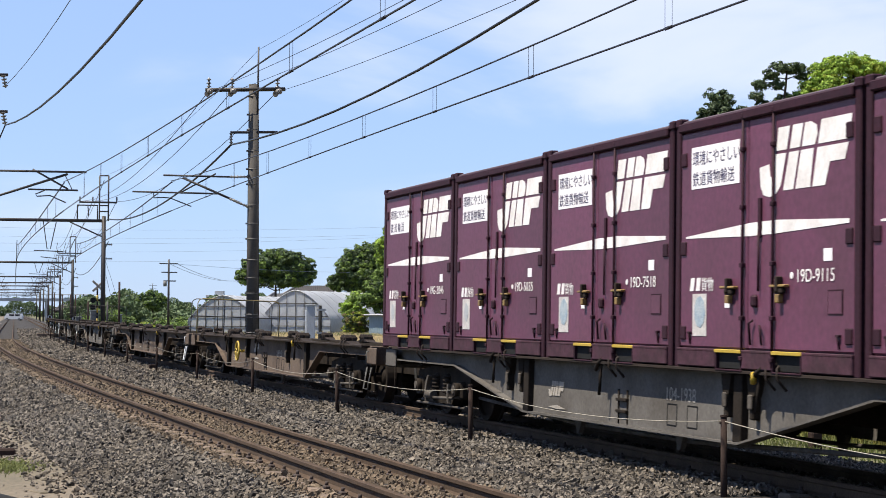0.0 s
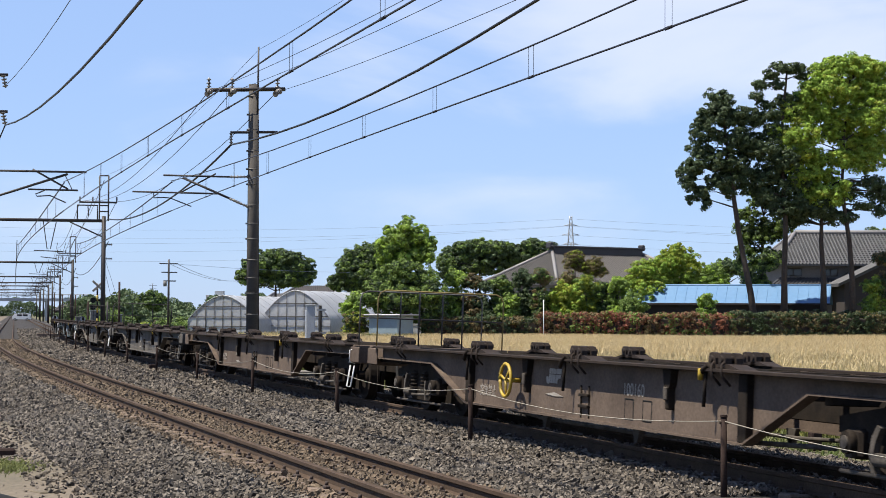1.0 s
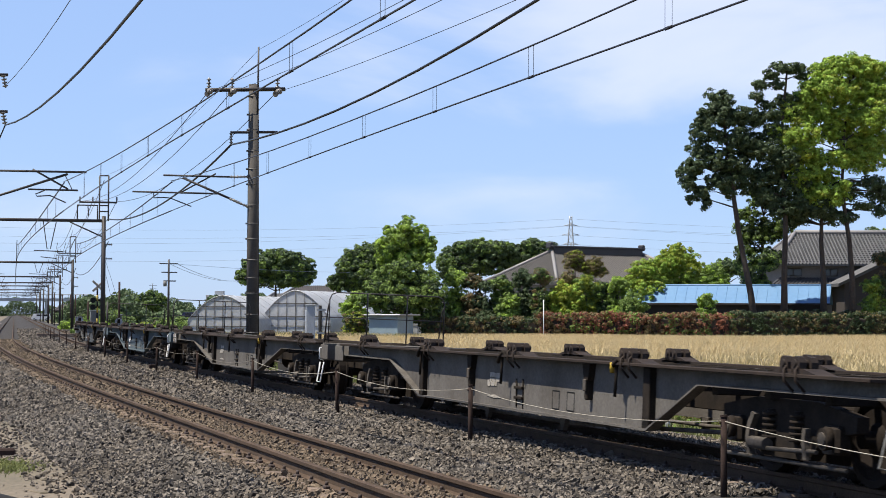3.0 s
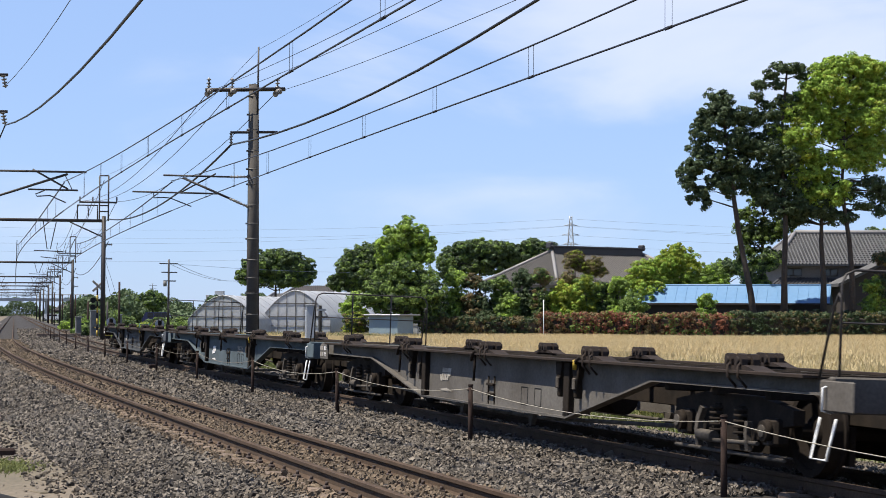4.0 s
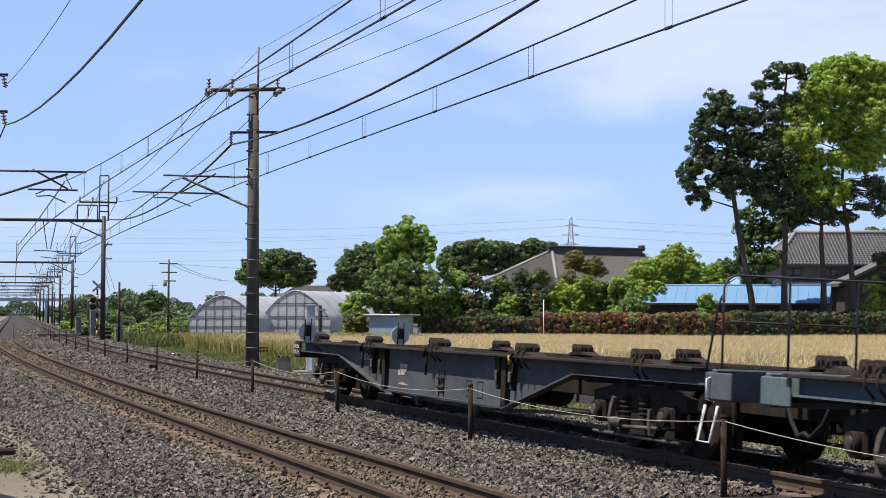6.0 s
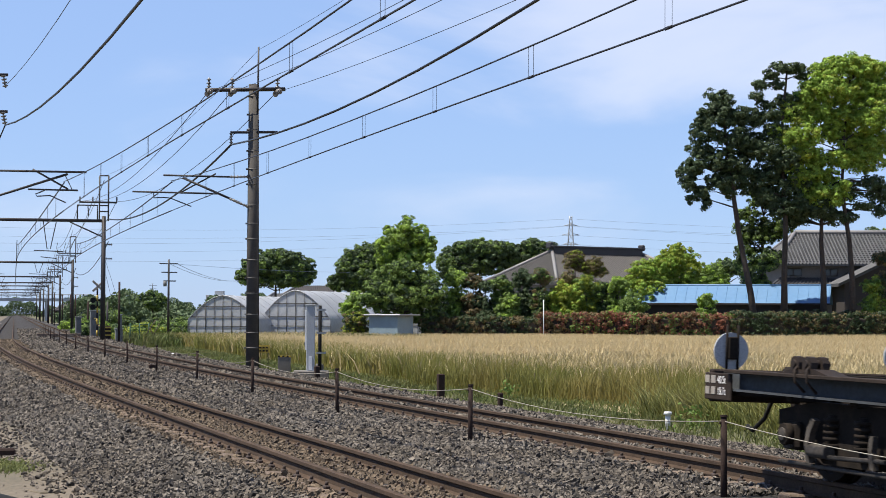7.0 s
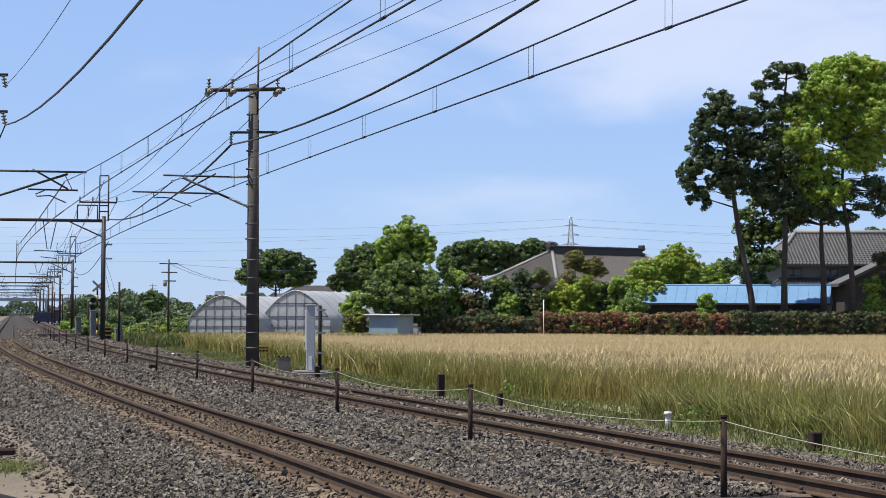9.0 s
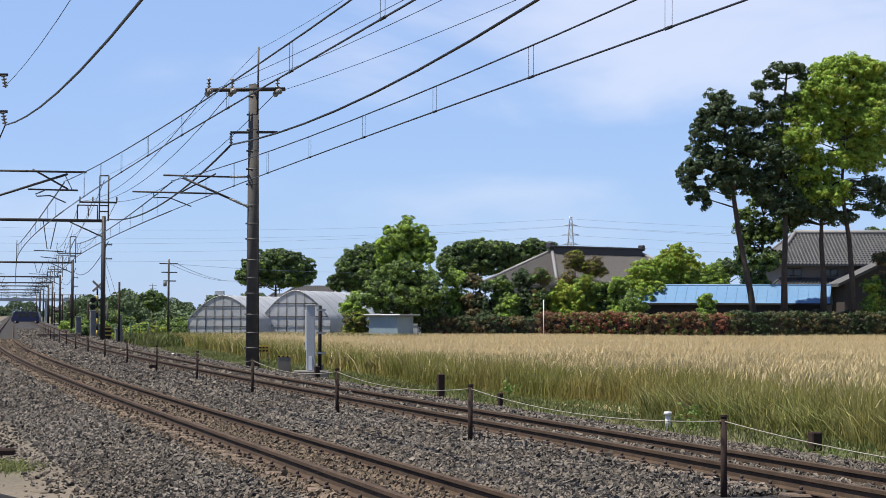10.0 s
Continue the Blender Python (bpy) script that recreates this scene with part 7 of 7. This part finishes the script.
def build_far_wood(x0, x1, depth, z0, z1, mats, seed, label):
    """A distant belt of trees as one crowd of leaf clumps with an uneven top."""
    rng = np.random.default_rng(seed)
    w = x1 - x0
    n = int(w * 170)
    u = rng.uniform(0, 1, n)
    top = z0 + (z1 - z0) * (0.6 + 0.25 * np.sin(u * w * 0.21 + seed) + 0.15 * np.sin(u * w * 0.63 + seed * 2))
    z = z0 + (top - z0) * rng.uniform(0, 1, n) ** 0.7
    f, r = np.array([math.sin(YAW), math.cos(YAW), 0]), np.array([math.cos(YAW), -math.sin(YAW), 0])
    c = f * (depth + rng.uniform(-6, 6, (n, 1))) + r * (x0 + u * w)[:, None]
    c[:, 2] = z
    ob = leaves("distant_trees", c, 0.5, mats, None, rng)
    return tagged(ob, label, "distant trees", kind="stuff")


build_trees()
build_far_wood(-90, -40, 430, -0.6, 7.5, "leaf_hazy", 5, "hazy green belt of far trees")
build_far_wood(-80, -22, 390, -0.6, 5.4, "leaf_hazy", 6, "hazy green belt of far trees")
build_far_wood(-330, -130, 1050, -0.6, 11.0, "leaf_hazy", 8, "hazy belt of trees where the line meets the horizon")
build_far_wood(-100, 130, 640, -0.6, 7.0, "leaf_hazy", 7, "hazy green belt of trees on the horizon")


# ---- far buildings, pylon and poles ----
def build_far_things():
    for i, (x, d, w, h, mat, roof) in enumerate(((-113.0, 560, 8, 3.0, "darkwood", "tiledark"), (-24.5, 290, 8, 3.6, "plaster", "tilegrey"), (-21.3, 300, 9, 5.0, "darkwood", "tiledark"), (-29.5, 290, 7, 2.6, "plaster", "tilelight"), (17.5, 250, 8, 5.5, "plaster", "tiledark"))):
        hs = thing("distant_house", Matrix.Translation(V(x, d)) @ Matrix.Rotation(-YAW, 4, "Z"), "small distant house with a tiled roof", "house", "distant houses")
        bm = bmesh.new()
        box(bm, -w / 2, w / 2, -3, 3, 0, h, 0.02)
        part("wall", bm, mat, hs)
        hip_roof("roof", hs, w, 6, w * 0.5, h, h + 1.8, roof, 0.4)
        for k in range(3):
            bm = bmesh.new()
            x0 = -w / 2 + w * (k + 0.25) / 3
            box(bm, x0, x0 + w * 0.16, -3.06, -2.99, h * 0.35, h * 0.7)
            part("window", bm, "pane", hs)
    build_tree("woodland_tree", V(-62.9, 400), [(0, 0, 0), (0, 0, 2.5), (0, 0, 5)], [(0, 5.9, 1.9, 1.0), (-1.6, 5.1, 1.3, 1.0), (1.7, 5.1, 1.4, 1.0), (0, 4.2, 2.4, 1.2)], ("leaf_hazy", "leaf_mid"), "hazy round tree beyond the road", 0.5, 0.2, 171, 0.2, per=30)
    tower = thing("distant_tower_block", Matrix.Translation(V(-72.5, 600)) @ Matrix.Rotation(-YAW, 4, "Z"), "hazy pale concrete block with a roof tank", "building")
    bm = bmesh.new()
    box(bm, -4, 4, -4, 4, 0, 8.2, 0.05)
    part("wall", bm, "greybox", tower)
    bm = bmesh.new()
    box(bm, -1.4, 1.4, -2, 2, 8.2, 9.6, 0.05)
    part("roof_tank", bm, "greybox", tower)
    for k in range(3):
        for j in range(5):
            bm = bmesh.new()
            box(bm, -3.6 + j * 1.5, -2.8 + j * 1.5, -4.06, -3.98, 1.5 + k * 2.2, 2.7 + k * 2.2)
            part("window", bm, "pane", tower)
    # footbridge across the line, far off
    br = thing("distant_footbridge", on_line(520, 0, -0.6), "hazy grey footbridge across the railway far off", "bridge")
    bm = bmesh.new()
    box(bm, -20, 30, -1.5, 1.5, 5.4, 6.2, 0.05)
    part("deck", bm, "greybox", br)
    for x in (-14, 14, 27):
        bm = bmesh.new()
        box(bm, x - 0.4, x + 0.4, -0.6, 0.6, 0, 5.5, 0.02)
        part("pier", bm, "greybox", br)
    bm = bmesh.new()
    for k in range(26):
        rod(bm, (-20 + k * 2, -1.5, 6.2), (-20 + k * 2, -1.5, 7.3), 0.06, seg=5)
    rod(bm, (-20, -1.5, 7.3), (30, -1.5, 7.3), 0.08, seg=5)
    part("parapet", bm, "galv", br)
    # lattice pylon
    p = thing("transmission_pylon", Matrix.Translation(V(62.3, 900)) @ Matrix.Rotation(-YAW, 4, "Z"), "grey steel lattice transmission tower far off", "pylon")
    H = 50.5
    half = lambda z: 4.2 * (1 - z / H) ** 1.25 + 0.55
    zs = [0, 7, 13.5, 19.5, 25, 30, 34.5, 38.5, 42, 45, 48, H]
    for sx in (-1, 1):
        for sy in (-1, 1):
            bm = bmesh.new()
            pipe(bm, [(sx * half(z), sy * half(z), z) for z in zs], 0.2, 5)
            part("leg", bm, "galv", p)
    bm = bmesh.new()
    for z0, z1 in zip(zs, zs[1:]):
        a, b = half(z0), half(z1)
        rod(bm, (-a, -a, z0), (b, -b, z1), 0.13, seg=5)
        rod(bm, (a, -a, z0), (-b, -b, z1), 0.13, seg=5)
    part("bracing", bm, "galv", p)
    for z, l in ((45.5, 3.4), (41.0, 4.2), (36.5, 3.6)):
        bm = bmesh.new()
        rod(bm, (-l, 0, z + 0.3), (l, 0, z + 0.3), 0.2, seg=5)
        rod(bm, (-l, 0, z + 0.3), (0, 0, z + 1.4), 0.13, seg=5)
        rod(bm, (l, 0, z + 0.3), (0, 0, z + 1.4), 0.13, seg=5)
        part("crossarm", bm, "galv", p)
    top = V(62.3, 900)
    for z, zl, zr in ((49.0, 46.5, 44.0), (45.6, 42.0, 41.0), (45.4, 38.0, 38.0), (41.0, 34.0, 36.0), (36.6, 29.0, 32.0)):
        for dx, e, ze in ((-1, V(-260, 930), zl), (1, V(420, 880), zr)):
            w = rope("power_line", top + Vector((dx * 3.5, 0, z)), e + Vector((0, 0, ze)), 4, 0.055, "farwire", None, 18, 4)
            tagged(w, "faint power line between pylons", "power line", "power lines")
    # wooden utility poles along the road behind
    for x, d, h, arms in ((-25.4, 171, 7.2, 3), (-31.5, 300, 8.5, 2), (-38.0, 420, 9.5, 2), (-46.0, 520, 10, 2), (-30.5, 168, 3.2, 0), (-66, 420, 9, 2)):
        u = thing("utility_pole", Matrix.Translation(V(x, d)) @ Matrix.Rotation(-YAW + 0.5, 4, "Z"), "slim grey roadside utility pole with crossarms", "utility pole", "roadside utility poles")
        bm = bmesh.new()
        rod(bm, (0, 0, 0), (0, 0, h), 0.12, 0.08, seg=10)
        part("shaft", bm, "darksteel", u)
        for k in range(arms):
            bm = bmesh.new()
            z = h - 0.4 - k * 0.8
            box(bm, -0.9 + 0.2 * k, 0.9 - 0.1 * k, -0.05, 0.05, z - 0.05, z + 0.05)
            part("crossarm", bm, "darksteel", u)
        if arms == 3:
            bm = bmesh.new()
            rod(bm, (-0.35, 0, h - 2.5), (-0.35, 0, h - 2.0), 0.16, seg=12)
            part("transformer", bm, "cabinet", u)
    a, b, c = V(-25.4, 171, 6.2), V(-31.5, 300, 7.4), V(-8.0, 150, 7.5)
    for dx in (0, 0.7):
        w = rope("road_wire", a + Vector((dx, 0, 0)), b + Vector((dx, 0, 0)), 1.0, 0.02, "wire", None, 10, 4)
        tagged(w, "thin roadside service wire", "wire", "roadside wires")
    w = rope("road_wire", a, V(-9.0, 178, 5.6), 0.15, 0.016, "farwire", None, 12, 4)
    tagged(w, "thin roadside service wire", "wire", "roadside wires")
    # thin white boundary pole at the hedge
    bm = bmesh.new()
    q = V(7.35, 134.6)
    rod(bm, q, q + Vector((0, 0, 3.3)), 0.032, seg=8)
    tagged(part("white_pole", bm, "white"), "thin white pole standing before the hedge", "pole")


build_far_things()


# ---- road vehicles ----
def build_vehicle(name, paint, length, height, label, window_rows):
    v = thing(name, Matrix(), label, "car")
    L, W = length / 2, 0.72
    bm = bmesh.new()
    prism(bm, [(-L, 0.3), (L, 0.3), (L, 0.95), (L - 0.2, 1.05), (L - 0.55, height), (-L + 0.25, height), (-L, 1.0)], -W, W)
    bmesh.ops.bevel(bm, geom=bm.edges[:], offset=0.05, segments=2, affect="EDGES")
    part("body", bm, paint, v)
    for side in (-1, 1):
        for y0, y1 in window_rows:
            bm = bmesh.new()
            box(bm, side * W - 0.01, side * W + 0.01, y0, y1, 1.05, height - 0.14, 0.006)
            part("side_window", bm, "carglass", v)
        for y in (-L + 0.65, L - 0.65):
            bm = bmesh.new()
            rod(bm, (side * (W - 0.12), y, 0.29), (side * (W + 0.02), y, 0.29), 0.29, seg=18)
            wh = part("wheel", bm, "black", v)
            bm = bmesh.new()
            rod(bm, (side * (W + 0.02), y, 0.29), (side * (W + 0.03), y, 0.29), 0.17, seg=14)
            part("hub", bm, "galv", wh)
    bm = bmesh.new()
    prism(bm, [(L - 0.3, 1.1), (L - 0.16, 1.1), (L - 0.5, height - 0.1), (L - 0.62, height - 0.1)], -W + 0.08, W - 0.08)
    part("windscreen", bm, "carglass", v)
    for side in (-1, 1):
        bm = bmesh.new()
        box(bm, side * 0.5 - 0.12, side * 0.5 + 0.12, L - 0.02, L + 0.02, 0.65, 0.82, 0.02)
        part("headlight", bm, "white", v)
        bm = bmesh.new()
        box(bm, side * 0.58 - 0.07, side * 0.58 + 0.07, -L - 0.02, -L + 0.02, 0.7, 0.95, 0.02)
        part("tail_light", bm, "redmark", v)
    return v


M["vanblue"] = material("dark_blue_car_paint", (0.01, 0.014, 0.07), 0.35)
M["carglass"] = material("dark_car_glass", (0.012, 0.013, 0.018), 0.25)
M["carwhite"] = material("white_car_paint", (0.75, 0.76, 0.77), 0.3, amount=0.05)
VAN = build_vehicle("van", "vanblue", 4.6, 1.95, "dark blue boxy van crossing the line on the road", ((-2.0, -0.9), (-0.75, 0.3), (0.45, 1.4)))
CAR = build_vehicle("white_car", "carwhite", 4.1, 1.6, "small white car on the road far down the line", ((-1.5, -0.4), (-0.25, 0.9)))


# ---- movement ----
def motions():
    times = [i * 0.25 for i in range(41)]
    for w, s0 in TRAIN:
        walk(w, [(t, wagon_pose(s0 - run(t))) for t in times])
    s0 = TRAIN[0][1]
    for c, m in LOADS:
        walk(c, [(t, wagon_pose(s0 - run(t), 0.6) @ m) for t in times])
    # every axle rolls with its wagon
    spin = 19.0 / 0.43 / FPS
    for axles in AXLES:
        for k, a in enumerate(axles):
            y = -0.95 if k % 2 == 0 else 0.95
            walk(a, [(i / FPS, Matrix.Translation((0, y, 0.43)) @ Matrix.Rotation(spin * i, 4, "X")) for i in range(301)])
    # the barrier lifts once the train has cleared the crossing
    walk(ARM, [(t, pose(-0.35, 0, 0.95, a)) for t, a in ((0.0, 1), (6.6, 1), (7.0, 10), (7.5, 46), (8.0, 86), (8.3, 89), (10.0, 89))])
    # the van waits at the crossing, then drives over it
    turn = Matrix.Rotation(-YAW + math.pi / 2, 4, "Z")
    walk(VAN, [(t, Matrix.Translation(at_view(x, -0.16, 303)) @ turn) for t, x in ((0.0, -22.0), (3.8, -45.7), (4.6, -50.5), (5.4, -54.5), (6.2, -56.8), (7.2, -57.5), (8.0, -58.5), (8.6, -61.5), (9.2, -66.2), (10.0, -68.3))])
    walk(CAR, [(t, Matrix.Translation(at_view(x, -0.2, 420)) @ turn) for t, x in ((0.0, -97.5), (1.0, -95.7), (2.0, -93.6), (4.0, -89.0), (10.0, -78.0))])


motions()
